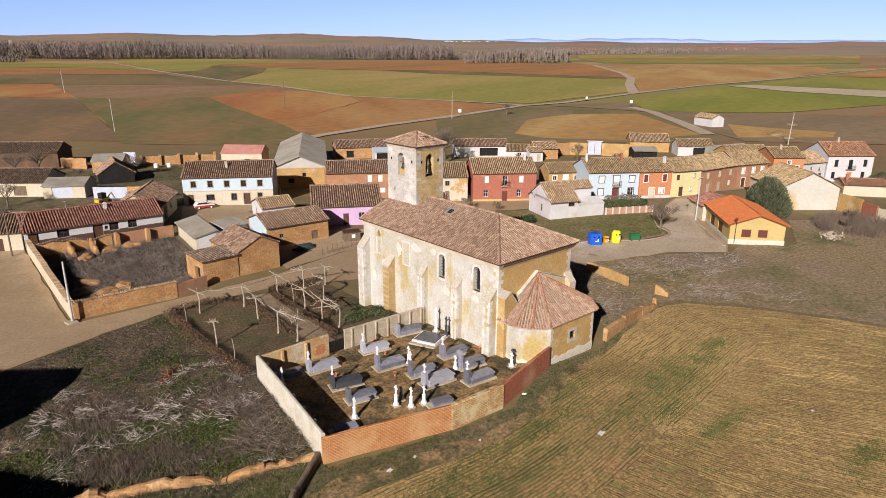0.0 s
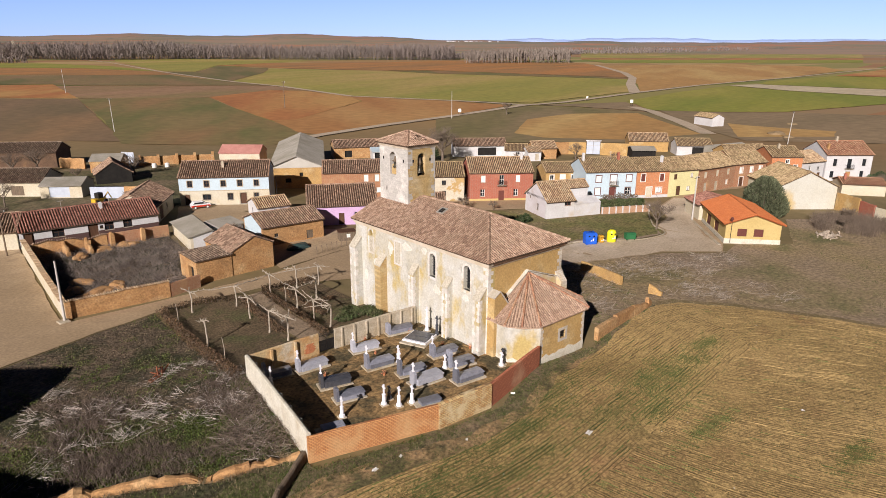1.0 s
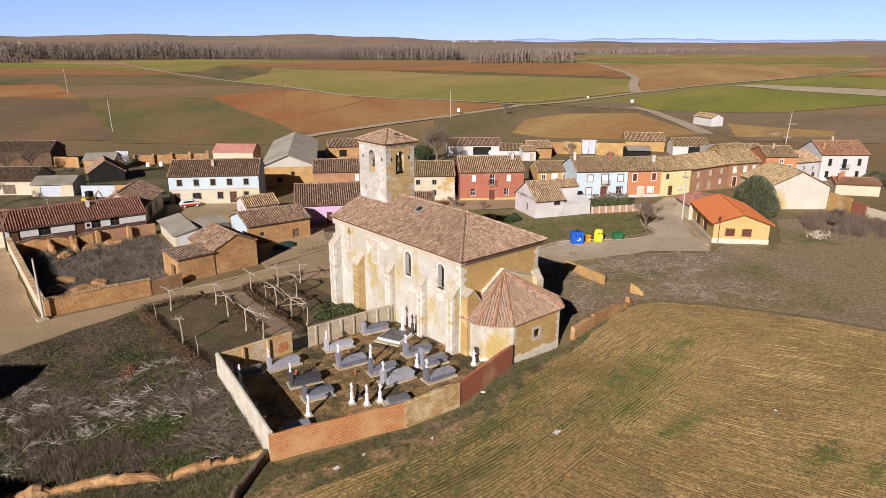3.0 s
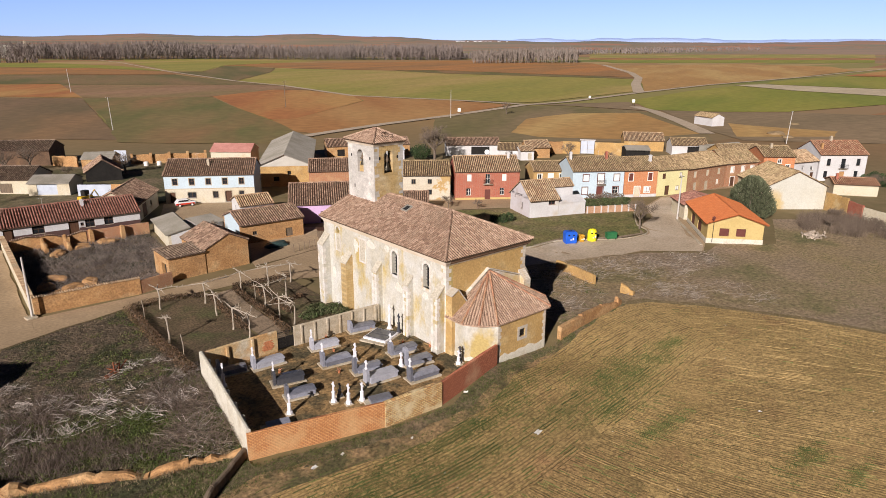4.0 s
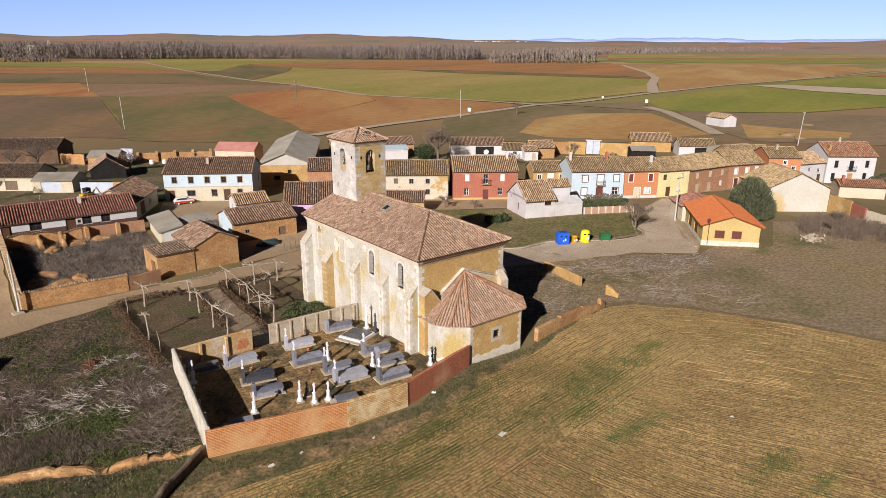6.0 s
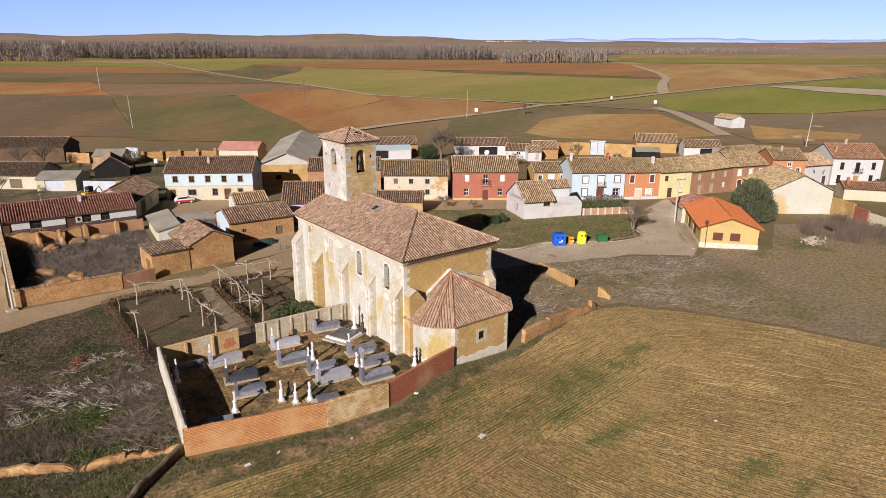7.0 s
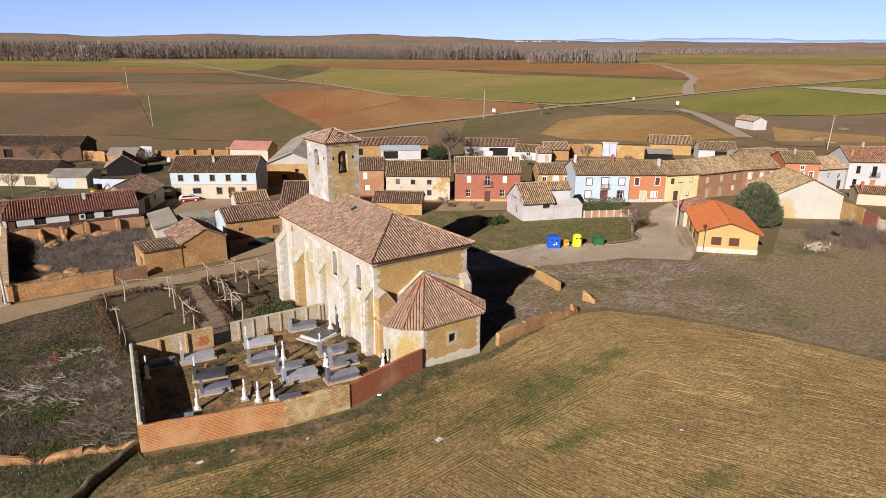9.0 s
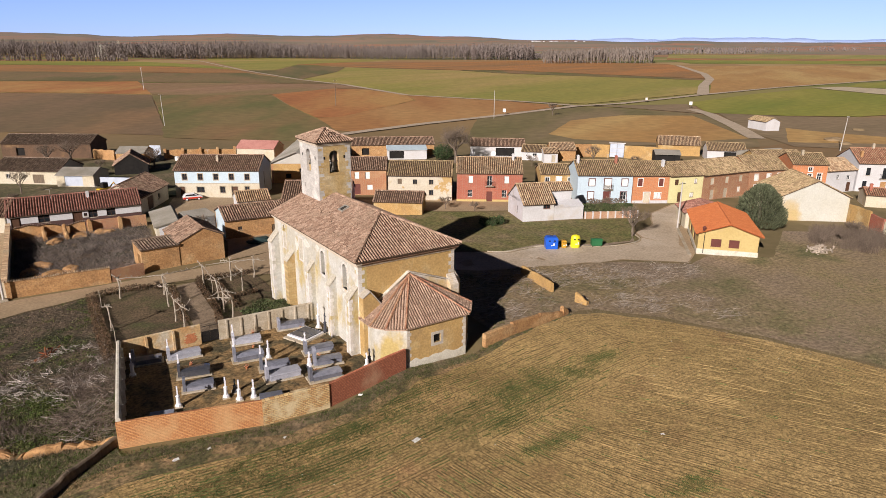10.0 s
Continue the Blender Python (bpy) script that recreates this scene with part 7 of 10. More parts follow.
HEAPS = [(9.6, 55.4), (8.4, 56.2), (12.4, 52.3), (13.3, 51.4), (14.7, 52.7), (8.2, 50.6), (17.7, 57.8), (8.0, 61.3), (20.4, 52.3), (19.4, 47.4), (16.3, 49.0), (11.0, 49.2), (18.9, 43.2), (5.5, 57.5)]
for hx, hy in HEAPS:
    a0 = rng.uniform(0, 6.28)
    for _ in range(4):
        x, y = hx + rng.gauss(0, 0.9), hy + rng.gauss(0, 0.7)
        a1 = a0 + rng.gauss(0, 1.2)
        for _ in range(12):
            a = a1 + rng.gauss(0, 0.7)
            p = Vector((x + rng.gauss(0, 0.25), y + rng.gauss(0, 0.25), lie(x, y) + rng.uniform(0.02, 0.4)))
            ln = rng.uniform(0.35, 1.3)
            q = p + Vector((math.cos(a) * ln, math.sin(a) * ln, rng.uniform(-0.1, 0.45)))
            r0 = rng.uniform(0.01, 0.024)
            c.stick(p, q, r0)
            for _ in range(2):
                k = p.lerp(q, rng.uniform(0.4, 0.9))
                b = a + rng.choice((-0.6, 0.6))
                c.stick(k, k + Vector((math.cos(b) * ln * 0.35, math.sin(b) * ln * 0.35, rng.uniform(0.0, 0.2))), r0 * 0.6)
for x, y in points_in(WEED_PLOT, 150, rng, lambda x, y: (0.1 + patchy(0.3, 37.0, 0.0, 0.25)(x, y)) * smooth((59 - y) / 5) * (0.35 if y < 47 and x < 16 else 1.0)):
    a0 = rng.uniform(0, 6.28)
    for _ in range(rng.randrange(4, 12)):
        a = a0 + rng.gauss(0, 0.9)
        p = Vector((x + rng.gauss(0, 0.35), y + rng.gauss(0, 0.35), lie(x, y) + rng.uniform(0.05, 0.4)))
        ln = rng.uniform(0.25, 0.9)
        c.stick(p, p + Vector((math.cos(a) * ln, math.sin(a) * ln, rng.uniform(-0.05, 0.35))), rng.uniform(0.007, 0.016))
c.make("dry_branches", M["twig"], "heaps of pale dry cut branches")
c = Clump(44)
for x, y in [(18.0, 41.5), (19.2, 42.8), (17.4, 43.6), (18.8, 45.2), (19.8, 40.6), (16.6, 42.2), (19.9, 47.0), (18.3, 40.4)]:
    for _ in range(170):
        a = rng.uniform(0, 6.28)
        p = Vector((x + rng.gauss(0, 0.8), y + rng.gauss(0, 0.8), lie(x, y) + rng.uniform(0.0, 0.5)))
        ln = rng.uniform(0.4, 1.3)
        q = p + Vector((math.cos(a) * ln, math.sin(a) * ln, rng.uniform(-0.2, 0.6)))
        c.stick(p, q, rng.uniform(0.01, 0.022))
c.make("bramble", M["dark_twig"], "tangle of dark dry brambles beside the cemetery wall")

c = Clump(48)
for x, y in points_in(WEED_PLOT, 300, rng, lambda x, y: patchy(0.17, 17.0, -0.1, 0.25)(x, y) * smooth((62 - y) / 10)):
    hh = rng.uniform(0.3, 0.65)
    for _ in range(55):
        a = rng.uniform(0, 6.28)
        p = Vector((x + rng.gauss(0, 0.5), y + rng.gauss(0, 0.5), lie(x, y)))
        c.stick(p, p + Vector((math.cos(a) * 0.3, math.sin(a) * 0.3, hh * rng.uniform(0.5, 1.1))), rng.uniform(0.012, 0.02))
c.make("dead_brush", M["brush"], "dark dead brush standing in the overgrown plot")
c = Clump(49)
for x, y in points_in(WEED_PLOT, 600, rng, lambda x, y: patchy(0.2, 23.0, 0.0, 0.2)(x, y) * (1.0 if y < 49 else 0.12)):
    for _ in range(30):
        c.leaf(Vector((x + rng.gauss(0, 0.3), y + rng.gauss(0, 0.3), lie(x, y) + rng.uniform(0.02, 0.25))), rng.uniform(0.05, 0.1))
c.make("broad_weeds", M["weed"], "leafy green weeds in the overgrown plot")

# rusty frame lying in the weeds
rust = thing("rusty_frame", pose(16.4, 58.6, lie(16.4, 58.6), 0, 0, 25), "broken rusty orange metal frame lying in the weeds", "scrap")
M["rust"] = surf("brown_rust", (0.3, 0.1, 0.04), (0.12, 0.045, 0.025), 3.0)
for a, b in (((-1.5, -0.3, 0.08), (0.4, -0.1, 0.15)), ((-1.4, 0.0, 0.1), (0.5, 0.35, 0.3)), ((-0.2, 0.1, 0.1), (-0.1, 0.3, 1.0)), ((0.3, 0.1, 0.1), (1.5, 0.5, 0.5)), ((-0.1, -0.3, 0.1), (0.7, 0.5, 0.55)), ((0.0, 0.1, 0.75), (0.9, 0.9, 0.3)), ((0.1, 0.2, 0.1), (-0.6, 0.6, 0.5))):
    bm = bmesh.new()
    d = Vector(b) - Vector(a)
    tube(bm, [a, tuple(Vector(a) + d * 0.5), b], [0.08, 0.09, 0.06], 5)
    part("bar", bm, M["rust"], rust)

WEED_BANK = [(-14, 49.8), (0, 45.3), (6.6, 43.3), (10.5, 41.4), (14, 39.0), (16.4, 38.3), (19.6, 37.0), (16.2, 34.8), (12.3, 30.8), (8, 31.5), (0, 33), (-14, 38)]
M["bank_soil"] = surf("green_weedy_soil", (0.045, 0.05, 0.02), (0.075, 0.062, 0.036), 0.5, c3=(0.11, 0.08, 0.05), s3=0.2, lo3=0.54, hi3=0.66, bump=0.8, bscale=2.5, bdist=0.2, grain=0.4, gscale=3)
sheet("weed_bank", WEED_BANK, 0.02, M["bank_soil"], "weedy ground below the adobe bank", res=2.0, wob=0.2)
c = Clump(45)
for x, y in points_in(WEED_BANK, 2600, rng, patchy(0.2, 13.0, -0.3, 0.15)):
    c.tuft(x, y, lie(x, y), 9, 0.26, 0.035, 0.8, 0.3)
c.make("bank_weeds", M["weed"], "low green weeds below the adobe bank")
c = Clump(46)
for x, y in points_in(WEED_BANK, 500, rng):
    c.tuft(x, y, lie(x, y), 6, 0.35, 0.016, 0.7, 0.25)
c.make("bank_grass", M["drygrass"], "dry grass below the adobe bank")
# low ruined adobe bank along the field and its return
ragged_wall("adobe_bank", [(-14, 50.5), (0, 46.0), (6.6, 44.0), (10.5, 42.1), (14.0, 39.7), (16.5, 39.0), (19.9, 37.6)], 0.5, 0.7, "adobe", "worn ochre remains of an adobe wall", 0.75, seed=12, step=0.5, wear=0.6)
c = Clump(47)
for (ax, ay), (bx, by) in zip([(-14, 50.5), (0, 46.0), (6.6, 44.0), (10.5, 42.1), (14.0, 39.7), (16.5, 39.0)], [(0, 46.0), (6.6, 44.0), (10.5, 42.1), (14.0, 39.7), (16.5, 39.0), (19.9, 37.6)]):
    for _ in range(60):
        t = rng.random()
        x, y = ax + (bx - ax) * t + rng.gauss(0, 0.35), ay + (by - ay) * t + rng.choice((-0.6, 0.6)) + rng.gauss(0, 0.2)
        c.tuft(x, y, lie(x, y), 7, 0.45, 0.018, 0.6, 0.25)
c.make("wall_foot_grass", M["drygrass"], "dry grass along the adobe bank")
# the grey wood colour puts the shade of this wall's side into it
ragged_wall("adobe_bank", [(20.0, 37.2), (16.6, 34.6), (12.6, 30.6)], 0.7, 0.45, "oldwood", "low ruined wall running down to the field, coloured dark for its shaded side", 0.25, seed=13, step=0.5)


# ---- the ploughed field ----
M["stubble_soil"] = surf("drilled_field_soil", (0.475, 0.33, 0.135), (0.39, 0.268, 0.105), 0.12, c3=(0.3, 0.212, 0.08), s3=0.045, lo3=0.5, hi3=0.66, bump=0.8, bscale=4, bdist=0.12, grain=0.34, gscale=4.5, c4=(0.33, 0.2, 0.088), s4=0.09, lo4=0.58, hi4=0.72)
M["stubble"] = surf("straw_stubble", (0.47, 0.335, 0.14), (0.38, 0.265, 0.108), 1.2, vary=0.2, island=True)
M["furrow"] = surf("dark_furrow_earth", (0.14, 0.098, 0.04), (0.3, 0.205, 0.083), 2.8, 0.45, 0.66, c3=(0.33, 0.22, 0.088), s3=0.15, lo3=0.54, hi3=0.74, vary=0.2, island=True)
M["crop"] = surf("sparse_green_crop", (0.07, 0.095, 0.024), (0.15, 0.13, 0.045), 1.4, 0.4, 0.65, vary=0.35, island=True)
EDGE = [(8, 32), (20, 34.2), (32.0, 31.2), (38.5, 31.8), (46, 34.6), (54, 35.2), (63.5, 37.6), (68, 38.3), (71.5, 37.2), (76.9, 32.4), (80, 27.5), (82.2, 24), (85.5, 15.4), (91, -2), (95, -20)]
FIELD = EDGE + [(95, -40), (-10, -40), (-10, 26)]
sheet("field_near", FIELD, 0.012, M["stubble_soil"], "drilled ochre field with straw stubble and green patches", res=1.5, wob=0.25)


def edge_dist(x, y, line=EDGE):
    best = 1e9
    for (x0, y0), (x1, y1) in zip(line, line[1:]):
        dx, dy = x1 - x0, y1 - y0
        t = max(0, min(1, ((x - x0) * dx + (y - y0) * dy) / (dx * dx + dy * dy)))
        d = math.hypot(x - x0 - t * dx, y - y0 - t * dy)
        if d < best:
            best = d
    return best


def smooth_line(pts, step=0.8):
    out = []
    p = [Vector(q) for q in pts]
    for i in range(len(p) - 1):
        a, b, c_, d = p[max(i - 1, 0)], p[i], p[i + 1], p[min(i + 2, len(p) - 1)]
        n = max(2, int((c_ - b).length / step))
        for k in range(n):
            t = k / n
            out.append(0.5 * ((2 * b) + (c_ - a) * t + (2 * a - 5 * b + 4 * c_ - d) * t * t + (3 * b - a - 3 * c_ + d) * t ** 3))
    out.append(p[-1])
    return out


def sow(cl, pts, w, h):
    """A run of a row: a low, uneven ridge along a line."""
    rows = []
    for k, p in enumerate(pts):
        a, c_ = pts[max(k - 1, 0)], pts[min(k + 1, len(pts) - 1)]
        d = (c_ - a).normalized()
        ww = w * rng.uniform(0.8, 1.2)
        z = lie(p.x, p.y) + 0.018
        b = len(cl.v)
        cl.v += [(p.x + d.y * ww, p.y - d.x * ww, z), (p.x, p.y, z + h * rng.uniform(0.6, 1.3)), (p.x - d.y * ww, p.y + d.x * ww, z)]
        if k:
            cl.f += [(b - 3, b, b + 1, b - 2), (b - 2, b + 1, b + 2, b - 1)]


GREEN_SPOTS = ((50.8, 27.0, 4.2, 2.3), (54.5, 28.0, 4.5, 1.8), (58.5, 28.5, 4.2, 1.3), (62.6, 29.2, 2.5, 0.7), (48.2, 25.6, 2.6, 1.5), (49.2, 21.0, 3.4, 0.7), (53.8, 11.5, 2.6, 0.8), (54.8, 7.9, 2.6, 0.8), (30.5, 27.3, 6, 1.5), (35.2, 30.1, 6, 0.9), (40.3, 32.2, 5, 0.7), (44.8, 27.3, 3.5, 1.0), (26, 29, 6, 1.5))


def green_dens(x, y):
    v = max(math.exp(-((x - a) / c_) ** 2 - ((y - b) / d) ** 2) for a, b, c_, d in GREEN_SPOTS)
    return v * (0.45 + 1.0 * max(0, noise.noise((x * 0.5, y * 0.5, 11.0)) + 0.3)) + 0.015


straw, dark, shoots = Clump(60), Clump(61), Clump(68)
curve = smooth_line(EDGE, 0.5)
ROWLINE = [(8, 32), (20, 32.6), (32, 32.0), (46, 33.4), (56, 34.4), (64, 35.4), (69.5, 35.6), (73.5, 34), (77, 31), (80, 27), (82.2, 23.5), (85.5, 15.4), (91, -2), (95, -20)]
row_curve = smooth_line(ROWLINE, 0.5)
rng = random.Random(62)
HEAD = 10.0


def drill(line):
    """One pass of the drill, broken into runs of furrow, straw and green shoots."""
    run, kind = [], ""
    for p in line + [None]:
        if p is None:
            nk = "end"
        else:
            east = smooth((p.x - 36) / 30)
            g = 1.25 * green_dens(p.x, p.y) + 0.24 * (1 - east) * smooth((17 - edge_dist(p.x, p.y)) / 9)
            f = noise.noise((p.x * 0.3, p.y * 0.3, 2.0))
            if kind and len(run) < (3 if kind == "green" else 6) and rng.random() < 0.8:
                nk = kind
            elif rng.random() < g:
                nk = "green"
            elif rng.random() < 0.12 + 0.26 * east * smooth((p.y - 2) / 16) + 0.34 * f:
                nk = "gap"
            else:
                nk = "dark"
        if nk != kind:
            if len(run) > 1 and kind in ("green", "dark"):
                sow(shoots if kind == "green" else dark, run, rng.uniform(0.03, 0.065), 0.05 if kind == "green" else 0.008)
            run, kind = run[-1:], nk
        if p is not None:
            run.append(p)
    bend = any(62 < p.x < 84 and p.y > 18 for p in line[::6])
    if len(line) > 12 and rng.random() < (0.45 if bend else 0.2):      # straw lying between the furrows
        k = rng.randrange(0, 8)
        while k < len(line) - 4:
            n = rng.randrange(3, 10)
            q = line[k:k + n]
            if len(q) > 2:
                d = (q[-1] - q[0]).normalized() * 0.17
                sow(straw, [Vector((c_.x - d.y, c_.y + d.x)) for c_ in q], rng.uniform(0.014, 0.027), 0.02)
            k += n + rng.randrange(3, 26)


off = -2.6
while off < HEAD:
    line = []
    for i in range(len(row_curve) - 1):
        d = row_curve[i + 1] - row_curve[i]
        ok = d.length > 0.05
        if ok:
            un = d.normalized()
            p = row_curve[i] + Vector((un.y, -un.x)) * off + Vector((rng.gauss(0, 0.02), rng.gauss(0, 0.02)))
            ok = edge_dist(p.x, p.y, ROWLINE) > abs(off) - 0.25 and edge_dist(p.x, p.y) > 0.5 and 5 < p.x < 100 and inside(FIELD, p.x, p.y)
        if ok and (not line or (p - line[-1]).length < 2.5):
            line.append(p)
        else:
            drill(line)
            line = []
    drill(line)
    off += 0.3
# beyond the headland the rows bend slowly across the field
BENDS = ((69.5, 14, -58), (57, 22.5, -48), (57, 16, -56), (57.3, 8, -67), (48, 18, -75), (44.7, 20.5, -81), (72, 24, -53), (80, 19, -66), (49.6, 16, -68), (30, 18, -84))


def row_angle(x, y):
    sw = sa = 0.0
    for bx, by, ba in BENDS:
        w = 1.0 / (20.0 + (x - bx) ** 2 + (y - by) ** 2) ** 1.5
        sw += w
        sa += w * ba
    return radians(sa / sw)


k = -52.0
while k < 52.0:
    for way in (1, -1):
        p = Vector((55, 14)) + Vector((0.87, 0.49)) * (k + rng.gauss(0, 0.02))
        line = []
        for _ in range(110):
            if 4 < p.x < 95 and -9 < p.y < 40 and inside(FIELD, p.x, p.y) and edge_dist(p.x, p.y, ROWLINE) > HEAD - 0.3:
                line.append(p)
            elif len(line) > 1:
                drill(line)
                line = []
            a = row_angle(p.x, p.y)
            p = p + Vector((math.cos(a), math.sin(a))) * 0.45 * way
        drill(line)
    k += 0.3
straw.make("stubble_rows", M["stubble"], "rows of pale straw stubble across the field", "crop")
dark.make("furrows", M["furrow"], "dark furrows between the stubble rows", "field")
shoots.make("green_rows", M["crop"], "drilled rows of young green shoots", "crop")
green = Clump(63)
for x, y in points_in([(12, 32), (32, 31), (54, 35), (70, 37), (84, 18), (84, 8), (12, 8)], 13000, rng, green_dens):
    green.tuft(x, y, lie(x, y), 8, 0.15, 0.045, 1.0, 0.35)
green.make("young_crop", M["crop"], "sparse patches of young green crop", "crop")
M["damp_soil"] = surf("damp_field_soil", (0.4, 0.27, 0.11), (0.32, 0.215, 0.086), 0.2, c3=(0.22, 0.17, 0.064), s3=0.08, lo3=0.5, hi3=0.66, bump=0.8, bscale=4, bdist=0.12, grain=0.36, gscale=4.0, c4=(0.36, 0.215, 0.095), s4=0.12, lo4=0.55, hi4=0.7)
sheet("field_headland", [(9, 31.8), (20, 33.9), (32, 31.0), (38.5, 31.6), (45, 34.0), (50, 34.4), (47, 31), (49, 27.5), (45, 25), (46, 21), (41, 18), (40, 13), (34, 10), (30, 2), (9, 2)], 0.016, M["damp_soil"], "damp browner soil on the western headland", res=1.5, wob=2.6)
# weedy verge between walls and field
VERGE = [(19.8, 37.6), (20.4, 35.6), (31, 33.5), (36.7, 33.2), (45, 36.2), (53, 35.9), (64, 38.2), (68, 38.8), (68, 38.2), (63.5, 37.6), (54, 35.2), (46, 34.6), (38.5, 31.8), (32, 31.2), (20, 34.2), (8, 32), (6, 36), (16.5, 38.6)]
sheet("verge", VERGE, 0.03, M["verge"], "weedy verge along the cemetery wall", res=2.0, wob=0.7)
M["edge_dirt"] = surf("bare_edge_dirt", (0.36, 0.235, 0.12), (0.25, 0.17, 0.08), 0.8, c3=(0.1, 0.088, 0.04), s3=0.3, lo3=0.46, hi3=0.6, grain=0.35, gscale=3.5, bump=0.7, bscale=4, bdist=0.1)
sheet("edge_dirt", [(9, 32.6), (20, 34.7), (32, 31.9), (38.5, 32.4), (46, 35.1), (54, 35.6), (54, 35.0), (46, 34.1), (38.5, 31.2), (32, 30.6), (25, 31.6), (20, 32.2), (14, 31.0), (9, 31.0)], 0.034, M["edge_dirt"], "bare tan dirt between the verge and the field", res=2.0, wob=0.45)
c = Clump(64)
for x, y in points_in(VERGE, 2300, rng, patchy(0.45, 19.0, -0.35, 0.1)):
    c.tuft(x, y, lie(x, y), 9, 0.2, 0.035, 0.9, 0.3)
c.make("verge_weeds", M["weed"], "green weeds along the foot of the wall")
c = Clump(65)
for x, y in points_in(VERGE, 900, rng, patchy(0.5, 27.0, -0.3, 0.2)):
    c.tuft(x, y, lie(x, y), 7, 0.32, 0.014, 0.8, 0.3)
c.make("verge_grass", M["drygrass"], "dry grass along the foot of the wall")
# dry grass straggling over the field's edge
c = Clump(69)
for p in curve:
    for _ in range(7):
        x, y = p.x + rng.gauss(0, 0.7), p.y + rng.gauss(0.2, 0.7)
        if x > 50 or rng.random() < 0.5:
            c.tuft(x, y, lie(x, y), 6, 0.28, 0.016, 0.8, 0.35)
c.make("edge_grass", M["drygrass"], "dry grass straggling along the field edge")
c = Clump(73)
for p in curve:
    if p.x > 47:
        continue
    for _ in range(10):
        o = abs(rng.gauss(0, 1.7))
        x, y = p.x + rng.gauss(0, 0.5), p.y - o
        if noise.noise((x * 0.3, y * 0.3, 21.0)) > -0.1:
            c.tuft(x, y, lie(x, y), 7, 0.2, 0.035, 0.9, 0.35)
c.make("headland_weeds", M["weed"], "low weeds spreading into the field edge")
# scraps of litter
for lx, ly, s in ((40.2, 26.6, 0.35), (23.4, 32.9, 0.25), (25.8, 33.0, 0.18), (38.9, 34.0, 0.2), (31.2, 31.6, 0.15), (58, 17, 0.2)):
    bm = bmesh.new()
    bmesh.ops.create_grid(bm, x_segments=3, y_segments=3, size=s)
    r2 = random.Random(int(lx * 7))
    for v in bm.verts:
        v.co.z = r2.uniform(0.02, 0.14)
        v.co.y *= 0.6
    tagged(mesh_ob("plastic_scrap", bm, M["trim"]), "crumpled pale plastic scrap on the field", "litter", "litter on the field").matrix_world = pose(lx, ly, lie(lx, ly) + 0.03, 0, 0, r2.uniform(0, 180))

# small pale stones lying on the field
v, f = [], []
for x, y in points_in([(14, 30), (32, 29), (54, 33), (70, 35), (82, 18), (86, 4), (40, 4), (14, 14)], 45, rng):
    s = rng.uniform(0.03, 0.075)
    b, z = len(v), lie(x, y) + 0.02
    a0 = rng.uniform(0, 6.28)
    v += [(x + s * math.cos(a0 + k * 1.257) * rng.uniform(0.7, 1.2), y + s * math.sin(a0 + k * 1.257) * rng.uniform(0.7, 1.2), z) for k in range(5)] + [(x, y, z + s * 0.8)]
    f += [(b + k, b + (k + 1) % 5, b + 5) for k in range(5)]
tagged(raw_ob("stones", v, f, M["quoin"]), "small pale stones scattered over the field", "stones", kind="stuff")

# rough ground east of the church: dry weeds and cut stalks
ROUGH = [(57, 38), (67, 39.4), (72, 38.2), (77.5, 33), (83, 24.5), (86, 15.5), (96, -5), (150, 10), (150, 30), (128, 48), (112, 40), (104, 46), (98, 44.5), (90.5, 50.5), (77.5, 54.2), (68, 56.4), (60, 62), (57, 50)]
M["rough"] = surf("dry_rough_ground", (0.315, 0.235, 0.16), (0.225, 0.175, 0.115), 0.3, c3=(0.315, 0.235, 0.12), s3=0.03, lo3=0.42, hi3=0.6, bump=0.7, bscale=2.5, bdist=0.2, grain=0.28, gscale=2.0, c4=(0.155, 0.145, 0.062), s4=0.06, lo4=0.52, hi4=0.66)
sheet("rough_ground", ROUGH, 0.012, M["rough"], "rough brown ground with dry weeds", res=3.0, wob=0.3)
c = Clump(66)
for x, y in points_in(ROUGH, 7000, rng, lambda x, y: 0.25 + patchy(0.1, 9.0, -0.3, 0.3)(x, y) * (1.0 if x < 84 else 0.3)):
    c.tuft(x, y, lie(x, y), 5, 0.26, 0.02, 0.8, 0.35)
c.make("dry_weeds", M["drygrass"], "dry brown weeds on the rough ground")
c = Clump(67)
STALKS = [((63, 55.5), (77, 44.5), (84, 40.5), (96, 41), (97, 44.5), (88, 50), (76, 54)), ((58, 39.2), (64, 39.8), (70, 44), (70, 52), (63, 55), (59, 48)), ((68, 40.2), (74, 38.5), (80, 32.5), (86, 28), (88, 34), (78, 41))]
for poly, n in zip(STALKS, (230, 60, 80)):
    for x, y in points_in(list(poly), n, rng, lambda x, y: 0.12 + patchy(0.33, 5.0, -0.05, 0.3)(x, y)):
        a0 = rng.uniform(-0.6, 0.4)
        up = rng.uniform(0.05, 0.5)
        for _ in range(rng.randrange(3, 11)):
            a = a0 + rng.gauss(0, 0.6)
            p = Vector((x + rng.gauss(0, 0.7), y + rng.gauss(0, 0.7), lie(x, y) + rng.uniform(0.02, 0.25)))
            ln = rng.uniform(0.4, 1.3)
            c.stick(p, p + Vector((math.cos(a) * ln, math.sin(a) * ln, rng.uniform(-0.05, up))), rng.uniform(0.012, 0.03))
M["stalk"] = surf("pale_cut_stalks", (0.32, 0.265, 0.205), (0.46, 0.395, 0.315), 2.0, vary=0.6, island=True)
c.make("cut_stalks", M["stalk"], "bundles of pale cut stalks lying on rough ground")
c = Clump(74)
